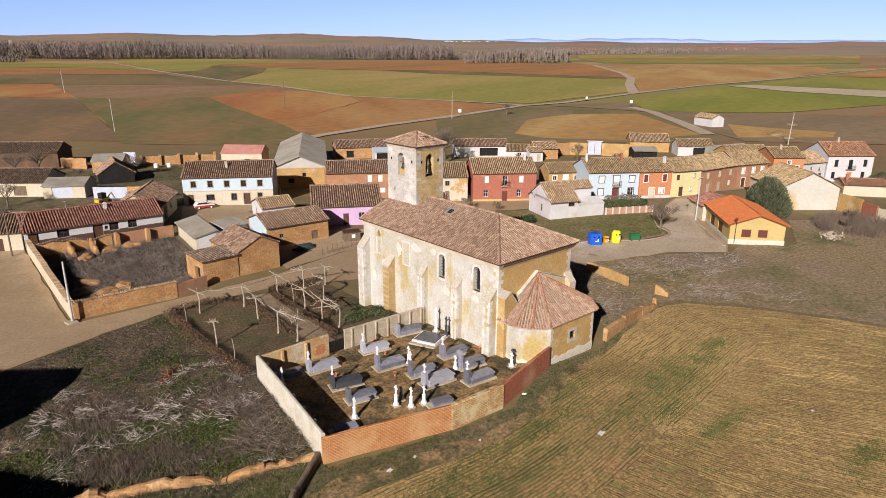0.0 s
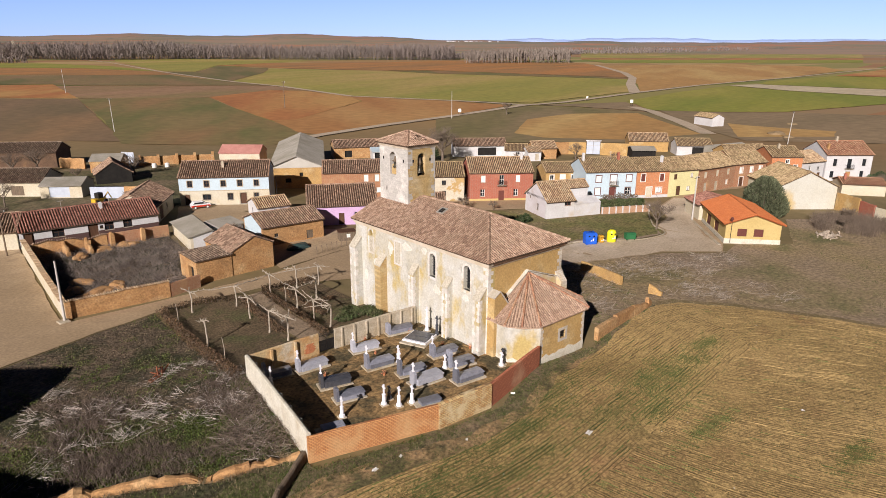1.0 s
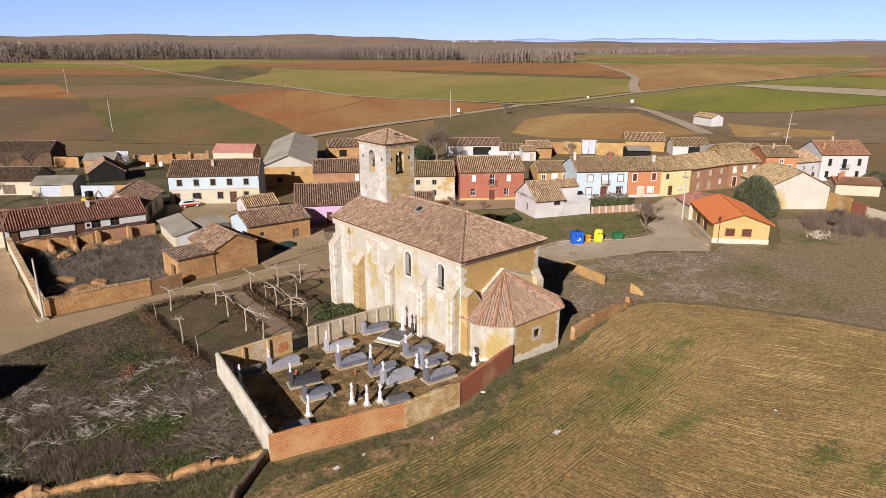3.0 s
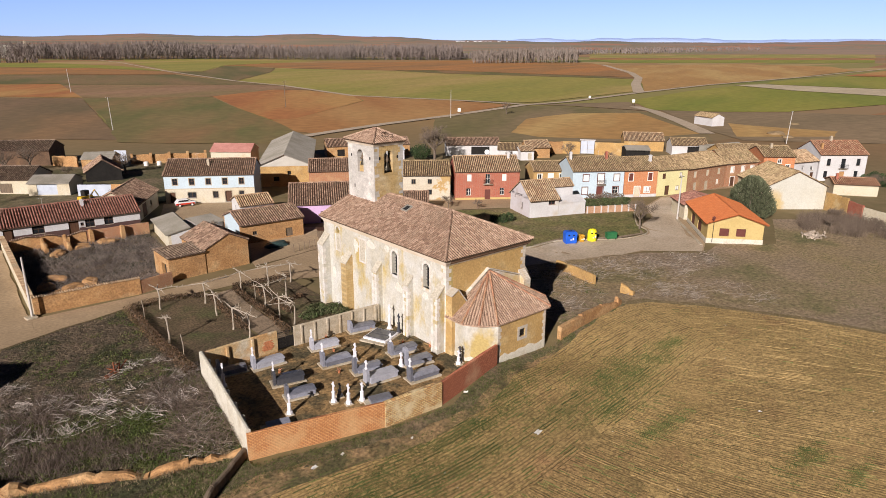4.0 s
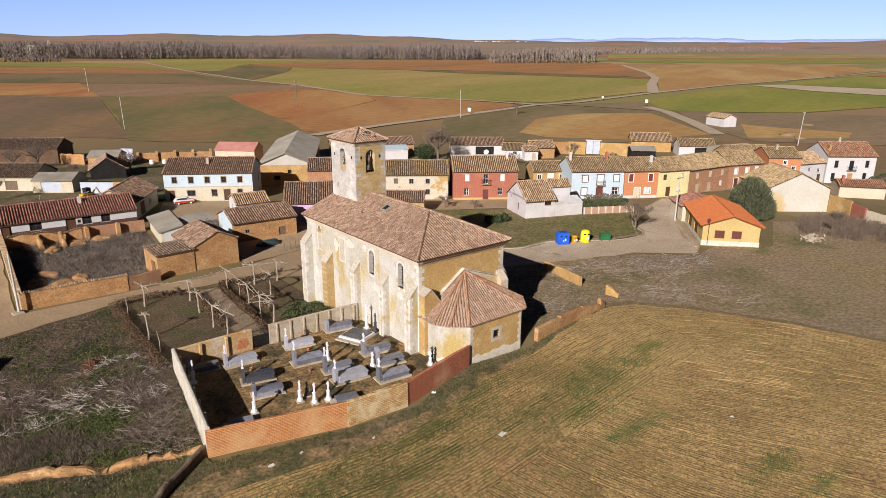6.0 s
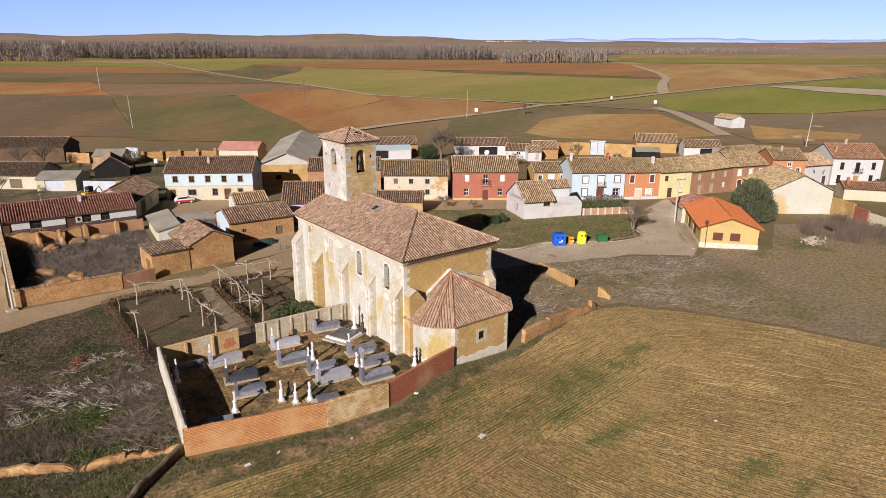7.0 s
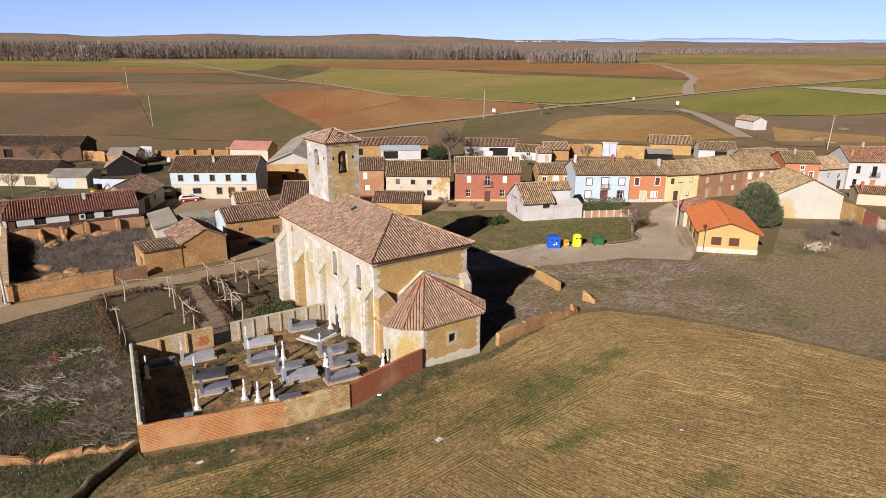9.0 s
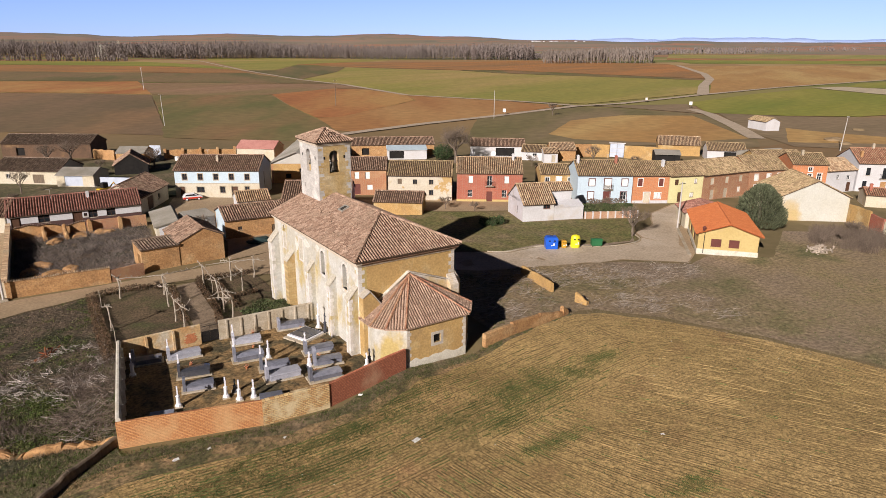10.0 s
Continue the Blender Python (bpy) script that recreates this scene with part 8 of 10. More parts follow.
for x, y in points_in([(57, 38.5), (67, 39.8), (71, 43), (71, 53), (66, 56), (60, 60), (58, 50)], 420, rng, patchy(0.25, 41.0, -0.25, 0.2)):
    c.tuft(x, y, lie(x, y), 9, 0.22, 0.035, 0.9, 0.3)
for x, y in points_in([(84, 24), (96, 8), (125, 15), (120, 34), (100, 38)], 900, rng, patchy(0.07, 43.0, -0.1, 0.3)):
    c.tuft(x, y, lie(x, y), 7, 0.18, 0.04, 0.9, 0.4)
c.make("green_weeds", M["weed"], "thin green weeds on the rough ground")
# ruined garden wall east of the church
ragged_wall("ruined_wall", [(54.0, 36.4), (58.0, 36.9), (62.5, 37.7)], lambda t: 1.45 - 0.2 * t, 0.5, "adobe", "ruined adobe and brick wall beside the church", 0.09, seed=14, step=0.8, wear=0.06)
ragged_wall("ruined_wall", [(62.6, 37.7), (66.6, 38.4), (67.6, 38.7)], lambda t: 1.2 - 0.6 * t, 0.5, "adobe", "low crumbling end of the adobe wall", 0.2, seed=15, step=0.7, wear=0.2)
ragged_wall("ruined_wall", [(72.9, 53.1), (71.4, 45.4)], 1.25, 0.5, "ochre", "short standing stretch of ochre garden wall", 0.12, seed=16, step=0.6, wear=0.1)
ragged_wall("ruined_wall", [(71.7, 41.4), (72.0, 39.7)], lambda t: 1.35 - 0.95 * t, 0.5, "ochre", "stump of an ochre garden wall", 0.5, seed=17, step=0.4, wear=0.3)


# ---- ruined plot by the street ----
ragged_wall("plot_wall", [(12.8, 81.2), (24.6, 80.9)], 2.1, 0.45, "adobe", "adobe wall of the ruined plot with tile coping", 0.08, cap="tile_ochre", seed=31, step=1.0, wear=0.05)
ragged_wall("plot_wall", [(24.7, 80.9), (28.9, 82.1)], 1.7, 0.35, "brownbrick", "low brick infill of the plot wall", 0.06, seed=32, step=1.0)
ragged_wall("plot_wall", [(13.3, 112.5), (12.75, 81.4)], 2.0, 0.5, "cream", "sunlit ochre wall of the ruined plot", 0.12, cap="tile_ochre", seed=33, step=1.0, wear=0.08)
ragged_wall("plot_wall", [(33.5, 108.3), (24.2, 108.6)], 1.95, 0.4, "brownbrick", "rough red brick wall at the back of the plot", 0.06, seed=34, wear=0.05)
ragged_wall("plot_wall", [(24.1, 108.6), (13.6, 109.4)], lambda t: 1.85 - 0.25 * math.sin(t * 7), 0.5, "adobe", "crumbling adobe wall at the back of the plot", 0.3, cap="tile_brown", seed=35, wear=0.2)
for rx, ry, rh in ((18.0, 106.0, 1.7), (21.0, 105.4, 1.9)):
    ragged_wall("wall_stump", [(rx, ry + 2.6), (rx + 0.1, ry)], lambda t, q=rh: q - 1.0 * t, 0.6, "adobe", "eroded stump of an adobe cross wall", 0.5, seed=int(rx * 3), step=0.4, wear=0.3, category="ruin")
for rx in (29.3, 24.7):
    ragged_wall("wall_stump", [(rx, 108.3), (rx, 107.4)], 2.2, 0.6, "adobe", "standing adobe pier against the brick wall", 0.15, seed=int(rx * 3), step=0.4, wear=0.15, category="ruin")
for rx, ry in ((15.8, 86.2), (18.2, 88.0), (20.4, 89.0), (15.4, 90.2), (17.0, 93.0), (22.3, 106.6), (19.4, 104.6), (26.5, 106.9)):
    bm = bmesh.new()
    bmesh.ops.create_icosphere(bm, subdivisions=3, radius=1.0)
    for v in bm.verts:
        v.co *= 1 + 0.5 * noise.noise(v.co * 1.6 + Vector((rx, ry, 0)))
        v.co.z *= 0.5
        v.co.x *= 1.7
    tagged(mesh_ob("rubble_heap", bm, M["adobe"]), "heap of collapsed adobe rubble in the plot", "rubble", "rubble heaps").matrix_world = pose(rx, ry, lie(rx, ry) + 0.1, 0, 0, rx * 40)
PLOT = [(13.5, 82), (24.5, 81.6), (29, 83), (29, 92), (33, 98), (33.3, 108), (26, 108.8), (13.8, 110.4)]
sheet("plot_ground", PLOT, 0.02, M["weed_soil"], "brush-covered ground of the ruined plot", res=3.0)
c = Clump(70)
for x, y in points_in(PLOT, 1500, rng):
    for _ in range(9):
        a = rng.uniform(0, 6.28)
        p = Vector((x + rng.gauss(0, 0.4), y + rng.gauss(0, 0.4), lie(x, y)))
        d = Vector((math.cos(a) * 0.55, math.sin(a) * 0.55, rng.uniform(0.1, 0.75)))
        c.stick(p, p + d, rng.uniform(0.01, 0.02))
M["grey_brush"] = surf("grey_dead_brush", (0.24, 0.2, 0.17), (0.11, 0.092, 0.078), 0.35, vary=0.6, island=True)
c.make("plot_brush", M["grey_brush"], "thicket of grey-brown brush in the ruined plot")
c = Clump(71)
for x, y in points_in(PLOT, 250, rng):
    c.tuft(x, y, lie(x, y), 5, 0.5, 0.02, 0.6, 0.4)
c.make("plot_grass", M["drygrass"], "dry grass in the ruined plot")


# ---- garden by the church ----
def hedge(p, q, h=0.7, w=0.7, mat="hedge", label="low brown clipped winter hedge", seed=1, dens=110):
    p, q = Vector(p), Vector(q)
    ln = (q - p).length
    d = (q - p).normalized()
    n = Vector((-d.y, d.x))
    cl = Clump(seed)
    r = cl.rng
    o = Vector((p.x, p.y, lie(p.x, p.y)))
    for _ in range(int(ln * dens)):
        t = r.uniform(0, ln)
        s = r.uniform(-1, 1)
        z = r.uniform(0, 1) ** 0.6
        edge = w / 2 * (1 - 0.25 * z * z) * (1 + 0.2 * noise.noise((t * 0.8, seed, 1.0)))
        hh = h * (1 + 0.18 * noise.noise((t * 0.6, seed, 5.0)))
        c2 = p + d * t + n * s * edge
        cl.leaf(Vector((c2.x - o.x, c2.y - o.y, lie(c2.x, c2.y) - o.z + z * hh)), r.uniform(0.06, 0.12) * (1.6 if h > 1.5 else 1.0))
    root = thing("hedge", Matrix.Translation(o), label, "hedge", "garden hedges")
    cl.make("foliage", M[mat], "", "", "stuff", root)
    bm = bmesh.new()
    a = math.degrees(math.atan2(d.y, d.x))
    k = 0.0
    while k < ln:
        c2 = p + d * k
        zb = lie(c2.x, c2.y) - o.z
        tube(bm, [(c2.x - o.x, c2.y - o.y, zb - 0.1), (c2.x - o.x + 0.05, c2.y - o.y, zb + h * 0.4), (c2.x - o.x, c2.y - o.y + 0.08, zb + h * 0.85)], [0.03, 0.025, 0.012], 4)
        k += 0.35
    tagged(part("wood", bm, M["bark"], root), "", kind="stuff")
    return root


GARDEN_W = [(21.9, 75.2), (27.1, 75.6), (30.9, 74.0), (30.4, 66), (29.9, 58.5), (29.3, 52.2), (22.4, 52.1)]
GARDEN_E = [(34.6, 74.9), (42.0, 74.3), (42.0, 64.0), (41.4, 52.0), (33.0, 52.2), (33.9, 61)]
sheet("garden_bed", GARDEN_W, 0.03, M["garden_soil"], "bare brown garden bed with thin grass", res=2.0, wob=0.1)
sheet("garden_bed", GARDEN_E, 0.03, M["garden_soil"], "bare brown garden bed beside the church", res=2.0, wob=0.1)
sheet("garden_path", [(31.6, 74.6), (34.2, 75.0), (33.8, 68.5), (33.4, 60.5), (32.2, 55.0), (31.6, 52.1), (29.6, 52.1), (30.3, 58.3), (30.9, 66)], 0.045, M["path_dirt"], "sandy path between the hedges to the cemetery gate", res=2.0, wob=0.15)
for k, (p, q, h, wd) in enumerate((((21.7, 75.4), (21.3, 52.4), 0.8, 1.4), ((22.0, 75.6), (27.1, 75.9), 0.8, 1.1), ((27.2, 75.8), (30.4, 74.2), 0.7, 1.0), ((30.9, 73.6), (29.8, 60.0), 0.75, 1.0), ((34.3, 74.4), (33.9, 62.5), 0.7, 0.9), ((33.8, 62.2), (32.5, 55.2), 0.7, 0.9), ((34.4, 75.1), (42.0, 74.5), 0.7, 0.9), ((36.4, 73.6), (36.2, 62.0), 0.6, 0.8), ((36.2, 66.0), (40.0, 66.6), 0.6, 0.8))):
    hedge(p, q, h, wd, seed=80 + k, dens=150)
c = Clump(90)
for x, y in points_in(GARDEN_W, 500, rng) + points_in(GARDEN_E, 500, rng):
    c.tuft(x, y, lie(x, y), 5, 0.15, 0.03, 0.9, 0.35)
c.make("garden_grass", M["weed"], "thin grass in the garden beds")


def shrub(x, y, r, h, mat, label, seed, n=900, size=0.09, name="shrub", z=None):
    root = thing(name, pose(x, y, lie(x, y) if z is None else z), label, "shrub", "shrubs")
    bm = bmesh.new()
    rg = random.Random(seed)
    for k in range(6):
        a = rg.uniform(0, 6.28)
        tube(bm, [(0.1 * math.cos(a), 0.1 * math.sin(a), -0.1), (r * 0.35 * math.cos(a), r * 0.35 * math.sin(a), h * 0.4), (r * 0.6 * math.cos(a), r * 0.6 * math.sin(a), h * 0.75)], [0.05, 0.035, 0.015], 5)
    tagged(part("wood", bm, M["bark"], root), "", kind="stuff")
    cl = Clump(seed)
    for _ in range(n):
        d = Vector((rg.gauss(0, 1), rg.gauss(0, 1), rg.gauss(0, 1))).normalized()
        k = rg.uniform(0.55, 1.0) * (1 + 0.28 * noise.noise(d * 2.0 + Vector((seed, 0, 0))))
        p = Vector((d.x * r * k, d.y * r * k, h * 0.5 + d.z * h * 0.5 * k))
        if p.z > 0.02:
            cl.leaf(p, size * rg.uniform(0.6, 1.3))
    cl.make("foliage", M[mat], "", "", "stuff", root)
    return root


for k, (x, y, r, h) in enumerate(((36.7, 58.6, 1.1, 0.7), (38.5, 58.9, 1.5, 0.9), (40.3, 58.9, 1.3, 0.8), (38.8, 60.6, 1.2, 0.8), (40.0, 57.2, 1.0, 0.7))):
    shrub(x, y, r, h, "ivy", "spreading green shrub at the foot of the church", 300 + k, 900, 0.1)
for k, (x, y) in enumerate(((84.7, 78.3), (86.2, 77.6), (87.9, 77.6))):
    shrub(x, y, 0.95, 1.7, "leaf", "dark rounded evergreen bush on the common", 310 + k, 1100, 0.09)


def bare_tree(x, y, h, seed, label, spread=0.5, mat="bark", trunk=0.16, levels=4, n0=5):
    rg = random.Random(seed)
    root = thing("bare_tree", pose(x, y, lie(x, y)), label, "tree")
    bm = bmesh.new()
    fork = h * 0.28
    tube(bm, [(0, 0, -0.2), (0.03, 0.02, fork * 0.5), (0, 0.05, fork)], [trunk, trunk * 0.85, trunk * 0.75], 8)
    part("trunk", bm, M[mat], root)
    tw = Clump(seed)

    def grow(p, d, ln, r, lev, bm):
        q = p + d * ln
        mid = p + d * ln * 0.5 + Vector((rg.gauss(0, 0.05), rg.gauss(0, 0.05), 0)) * ln
        if lev > 1:
            tube(bm, [tuple(p), tuple(mid), tuple(q)], [r, r * 0.8, r * 0.6], 5, False)
        else:
            tw.stick(p, mid, max(r, 0.014))
            tw.stick(mid, q, max(r * 0.7, 0.012))
        if lev > 0:
            for _ in range(rg.choice((3, 4))):
                nd = (d + Vector((rg.gauss(0, spread), rg.gauss(0, spread), rg.gauss(0.12, spread * 0.6)))).normalized()
                grow(p + (q - p) * rg.uniform(0.5, 1.0), nd, ln * rg.uniform(0.6, 0.8), r * 0.55, lev - 1, bm)

    for k in range(n0):
        a = 6.28 * k / n0 + rg.uniform(-0.4, 0.4)
        bm = bmesh.new()
        grow(Vector((0, 0, fork)), Vector((math.cos(a) * spread * 1.2, math.sin(a) * spread * 1.2, 1)).normalized(), h * 0.28, trunk * 0.5, levels, bm)
        part("limb", bm, M[mat], root)
    tw.make("brushwood", M["dark_twig"], "", "", "stuff", root)
    return root


bare_tree(102.4, 59.6, 6.0, 5, "small bare tree at the bend of the kerb", 0.6, trunk=0.2, n0=6)
bare_tree(119.0, 138.5, 11.5, 6, "tall bare tree behind the street row", 0.72, trunk=0.42, levels=5, n0=6)
bare_tree(45.2, 169.0, 6.0, 7, "bare tree in the back yard", 0.55, trunk=0.3)
bare_tree(15.5, 149.0, 5.5, 8, "bare tree before the low white house", 0.55, trunk=0.18)
bare_tree(22.0, 186.0, 6.5, 9, "bare tree by the ruined barn", 0.6, trunk=0.32)
bare_tree(27.5, 187.5, 7.0, 19, "bare tree before the ruined barn", 0.6, trunk=0.34)
bare_tree(233.0, 225.0, 7.0, 10, "lone bare tree at the field edge", 0.5, trunk=0.25)
bare_tree(150.0, 116.0, 6.0, 11, "bare tree in the yards behind the row", 0.5, trunk=0.2)
bare_tree(41.0, 99.5, 3.5, 12, "bare shrub between the sheds", 0.6, trunk=0.1)
bare_tree(86.0, 92.8, 3.0, 13, "bare bush beside the ochre shed", 0.65, trunk=0.1)
bare_tree(90.0, 88.5, 2.2, 14, "bare bush on the common", 0.65, trunk=0.08)


M["cypress"] = surf("grey_green_cypress", (0.13, 0.145, 0.08), (0.08, 0.09, 0.045), 0.8, vary=0.5, island=True)


def conifer(x, y, r, h, seed):
    root = thing("conifer", pose(x, y, lie(x, y)), "large rounded dark green cypress beside the orange-roofed house", "tree")
    bm = bmesh.new()
    tube(bm, [(0, 0, -0.2), (0, 0.05, h * 0.5), (0, 0, h * 0.9)], [0.28, 0.18, 0.05], 8)
    part("trunk", bm, M["bark"], root)
    rg = random.Random(seed)
    cl = Clump(seed)
    for _ in range(12000):
        z = rg.uniform(0.04, 1.0)
        a = rg.uniform(0, 6.28)
        prof = (math.sin(math.pi * min(1, z ** 0.8 * 0.8 + 0.18))) ** 0.7
        rr = r * prof * rg.uniform(0.72, 1.0) * (1 + 0.34 * noise.noise((math.cos(a) * 2.6, math.sin(a) * 2.6, z * 5)))
        p = Vector((math.cos(a) * rr, math.sin(a) * rr, z * h))
        d = Vector((math.cos(a) * 0.35, math.sin(a) * 0.35, 0.55)) * rg.uniform(0.4, 1.0)
        cl.blade(p, d, 0.07)
    cl.make("crown", M["cypress"], "", "", "stuff", root)


shrub(118.5, 144.0, 3.0, 4.4, "leaf", "dark evergreen bush in the yard behind the row", 351, 2200, 0.2)
conifer(126.8, 52.0, 4.2, 7.5, 15)

# ---- the common and its street furniture ----
M["blue_plastic"] = surf("blue_plastic", (0.02, 0.12, 0.62), (0.015, 0.1, 0.52), 1.0, rough=0.4, grain=0.05)
M["yellow_plastic"] = surf("yellow_plastic", (0.85, 0.78, 0.02), (0.78, 0.7, 0.015), 1.0, rough=0.4)
M["green_plastic"] = surf("green_plastic", (0.03, 0.16, 0.06), (0.025, 0.13, 0.05), 1.0, rough=0.45)
M["amber_plastic"] = surf("amber_plastic", (0.62, 0.33, 0.03), (0.55, 0.28, 0.025), 1.0, rough=0.5)


def container(x, y, w, d, h, mat, label, turn, lid="flat", holes=True):
    root = thing("recycling_container", pose(x, y, lie(x, y) + 0.03, 0, 0, turn), label, "container", "containers on the kerb")
    bm = bmesh.new()
    if lid == "dome":
        n = 20
        prof = [(0.92, 0.04), (0.98, 0.1), (1.0, h * 0.55), (0.95, h * 0.78), (0.8, h * 0.93), (0.45, h)]
        rings = [[bm.verts.new((w / 2 * r * math.cos(6.2832 * k / n), d / 2 * r * math.sin(6.2832 * k / n), z)) for k in range(n)] for r, z in prof]
        for a, b in zip(rings, rings[1:]):
            for k in range(n):
                bm.faces.new((a[k], a[(k + 1) % n], b[(k + 1) % n], b[k]))
        bm.faces.new(rings[0][::-1])
        bm.faces.new(rings[-1])
    elif lid == "slope":
        prism(bm, [(-w / 2 * 0.94, 0.06), (-w / 2, h * 0.86), (-w / 2 * 0.8, h), (w / 2 * 0.8, h), (w / 2, h * 0.86), (w / 2 * 0.94, 0.06)], -d / 2, d / 2)
    else:
        prism(bm, [(-d / 2 * 0.82, 0.18), (-d / 2, h * 0.82), (d / 2, h * 0.82), (d / 2 * 0.82, 0.18)], -w / 2, w / 2, True)
    bmesh.ops.bevel(bm, geom=[e for e in bm.edges if e.calc_length() > 0.3], offset=0.05, segments=2, affect="EDGES")
    part("body", bm, M[mat], root)
    bm = bmesh.new()
    if lid == "flat":
        prism(bm, [(-d / 2 - 0.03, h * 0.83), (-d / 2 * 0.6, h), (d / 2 * 0.6, h), (d / 2 + 0.03, h * 0.83)], -w / 2 - 0.03, w / 2 + 0.03, True)
        part("lid", bm, M[mat], root)
        for sx in (-1, 1):
            for sy in (-1, 1):
                bm = bmesh.new()
                tube(bm, [(sx * w * 0.4 - 0.04, sy * d * 0.36, 0.1), (sx * w * 0.4 + 0.04, sy * d * 0.36, 0.1)], 0.1, 10)
                part("wheel", bm, M["iron"], root)
    else:
        # slots: near-black plates on the front stand for the dark inside
        for k in (-1, 1):
            bm = bmesh.new()
            box(bm, k * w * 0.2 - 0.15, -d / 2 - 0.012, h * 0.66, k * w * 0.2 + 0.15, -d / 2 + 0.05, h * 0.76)
            part("slot_shade", bm, M["dark"], root)
        bm = bmesh.new()
        box(bm, -0.16, -d / 2 - 0.014, h * 0.3, 0.1, -d / 2 + 0.02, h * 0.38)
        box(bm, 0.2, -d / 2 - 0.014, h * 0.32, 0.42, -d / 2 + 0.02, h * 0.52)
        part("sticker", bm, M["trim"], root, "white stickers with bars for unreadable print")
        bm = bmesh.new()
        tube(bm, [(-0.2, 0, h - 0.02), (-0.2, 0, h + 0.14), (0.2, 0, h + 0.14), (0.2, 0, h - 0.02)], 0.025, 6)
        part("lifting_hook", bm, M["iron"], root)
    return root


container(85.6, 61.4, 2.0, 1.4, 2.0, "blue_plastic", "blue plastic paper recycling container", -30, "slope")
container(87.7, 60.7, 0.75, 0.7, 1.25, "amber_plastic", "small amber used-oil collection bin", -30, "slope")
container(89.4, 59.9, 1.55, 1.4, 2.05, "yellow_plastic", "yellow plastic dome recycling container", -30, "dome")
container(92.8, 58.6, 1.7, 1.1, 1.25, "green_plastic", "green wheeled refuse container with lid", -30, "flat")


def kerb(pts, w=0.2, h=0.12, label="pale concrete kerb along the grass"):
    line = smooth_line(pts, 1.0)
    bm = bmesh.new()
    rows = []
    for i, p in enumerate(line):
        a, b = line[max(i - 1, 0)], line[min(i + 1, len(line) - 1)]
        d = (b - a).normalized()
        n = Vector((-d.y, d.x)) * w / 2
        z = lie(p.x, p.y)
        rows.append([bm.verts.new((q.x, q.y, zz)) for q, zz in ((p - n, z - 0.2), (p - n, z + h - 0.02), (p - n * 0.85, z + h), (p + n * 0.85, z + h), (p + n, z + h - 0.02), (p + n, z - 0.2))])
    for r0, r1 in zip(rows, rows[1:]):
        for k in range(5):
            bm.faces.new((r0[k], r0[k + 1], r1[k + 1], r1[k]))
    bm.faces.new(rows[0])
    bm.faces.new(rows[-1][::-1])
    bmesh.ops.recalc_face_normals(bm, faces=list(bm.faces))
    tagged(mesh_ob("kerb", bm, M["concrete"]), label, "kerb", kind="structure")


kerb([(76, 65.5), (78.5, 63.8), (85.3, 63.3), (94.2, 57.7), (100, 56.8), (102.9, 58.5), (104.1, 61.1), (107, 63.6), (112, 67.4)])
sheet("pavement", [(80, 64.2), (85.6, 64.2), (94.4, 58.9), (99.6, 57.6), (102, 59.1), (100, 57.0), (94.2, 57.9), (85.3, 63.4), (80, 63.9)], 0.1, M["dirt"], "narrow dirt strip behind the kerb", res=3.0)
kerb([(101.6, 47.4), (113.4, 59.0)], 0.5, 0.16, "concrete pavement edge beside the orange-roofed house")


def pole(x, y, h, r=0.14, mat="galv", label="pale concrete power pole", arms=1, name="power_pole", lean=(0, 0), z=None, arm_turn=0):
    root = thing(name, pose(x, y, lie(x, y) if z is None else z, lean[0], lean[1], 0), label, "pole")
    bm = bmesh.new()
    tube(bm, [(0, 0, -0.5), (0, 0, h * 0.5), (0, 0, h)], [r, r * 0.8, r * 0.6], 8)
    part("shaft", bm, M[mat], root)
    for k in range(arms):
        bm = bmesh.new()
        m = pose(0, 0, h - 0.3 - k * 0.5, 0, 0, arm_turn)
        box(bm, -0.8, -0.05, -0.05, 0.8, 0.05, 0.05, m)
        a = part("crossarm", bm, M["iron"], root)
        for sx in (-0.7, 0.0, 0.7):
            bm = bmesh.new()
            lathe(bm, [(0.04, 0.05), (0.06, 0.12), (0.04, 0.2), (0.02, 0.25)], sx, 0, 6)
            bmesh.ops.transform(bm, matrix=m, verts=list(bm.verts))
            part("insulator", bm, M["trim"], a)
    return root


pole(12.45, 80.3, 7.4, 0.16, arms=0)
bm = bmesh.new()
soft_box(bm, -0.6, -0.6, -0.3, 0.6, 0.6, 0.3, 0.06)
tagged(mesh_ob("pole_footing", bm, M["concrete"]), "pale concrete footing at the foot of the pole", "footing").matrix_world = pose(12.3, 80.2, lie(12.3, 80.2) - 0.1, 0, 0, 10)
pole(11.0, 112.0, 7.0, 0.14, "oldwood", "dark wooden power pole by the corner house", 1)
pole(160.5, 315.0, 13.0, 0.22, "oldwood", "tall lattice-like power pole in the field", 2, z=1.0)
pole(66.0, 268.6, 12.5, 0.15, "galv", "pale power pole at the field edge", 1, z=-0.7, lean=(0, -1.5))
pole(94.0, 493.0, 15.0, 0.2, "galv", "distant pale power pole", 1, lean=(0, -2))
pole(200.4, 228.3, 12.5, 0.15, "galv", "tall pale pole beside the gravel road", 0)
pole(238.5, 94.0, 11.0, 0.15, "galv", "pale leaning power pole by the farm track", 1, lean=(0, 6))
pole(57.6, 117.0, 6.0, 0.08, "iron", "thin dark street pole", 0)
pole(72.0, 123.5, 7.0, 0.09, "iron", "thin grey street pole", 0)
pole(113.3, 58.9, 8.4, 0.17, "galv", "white concrete pole by the orange-roofed house", 1)


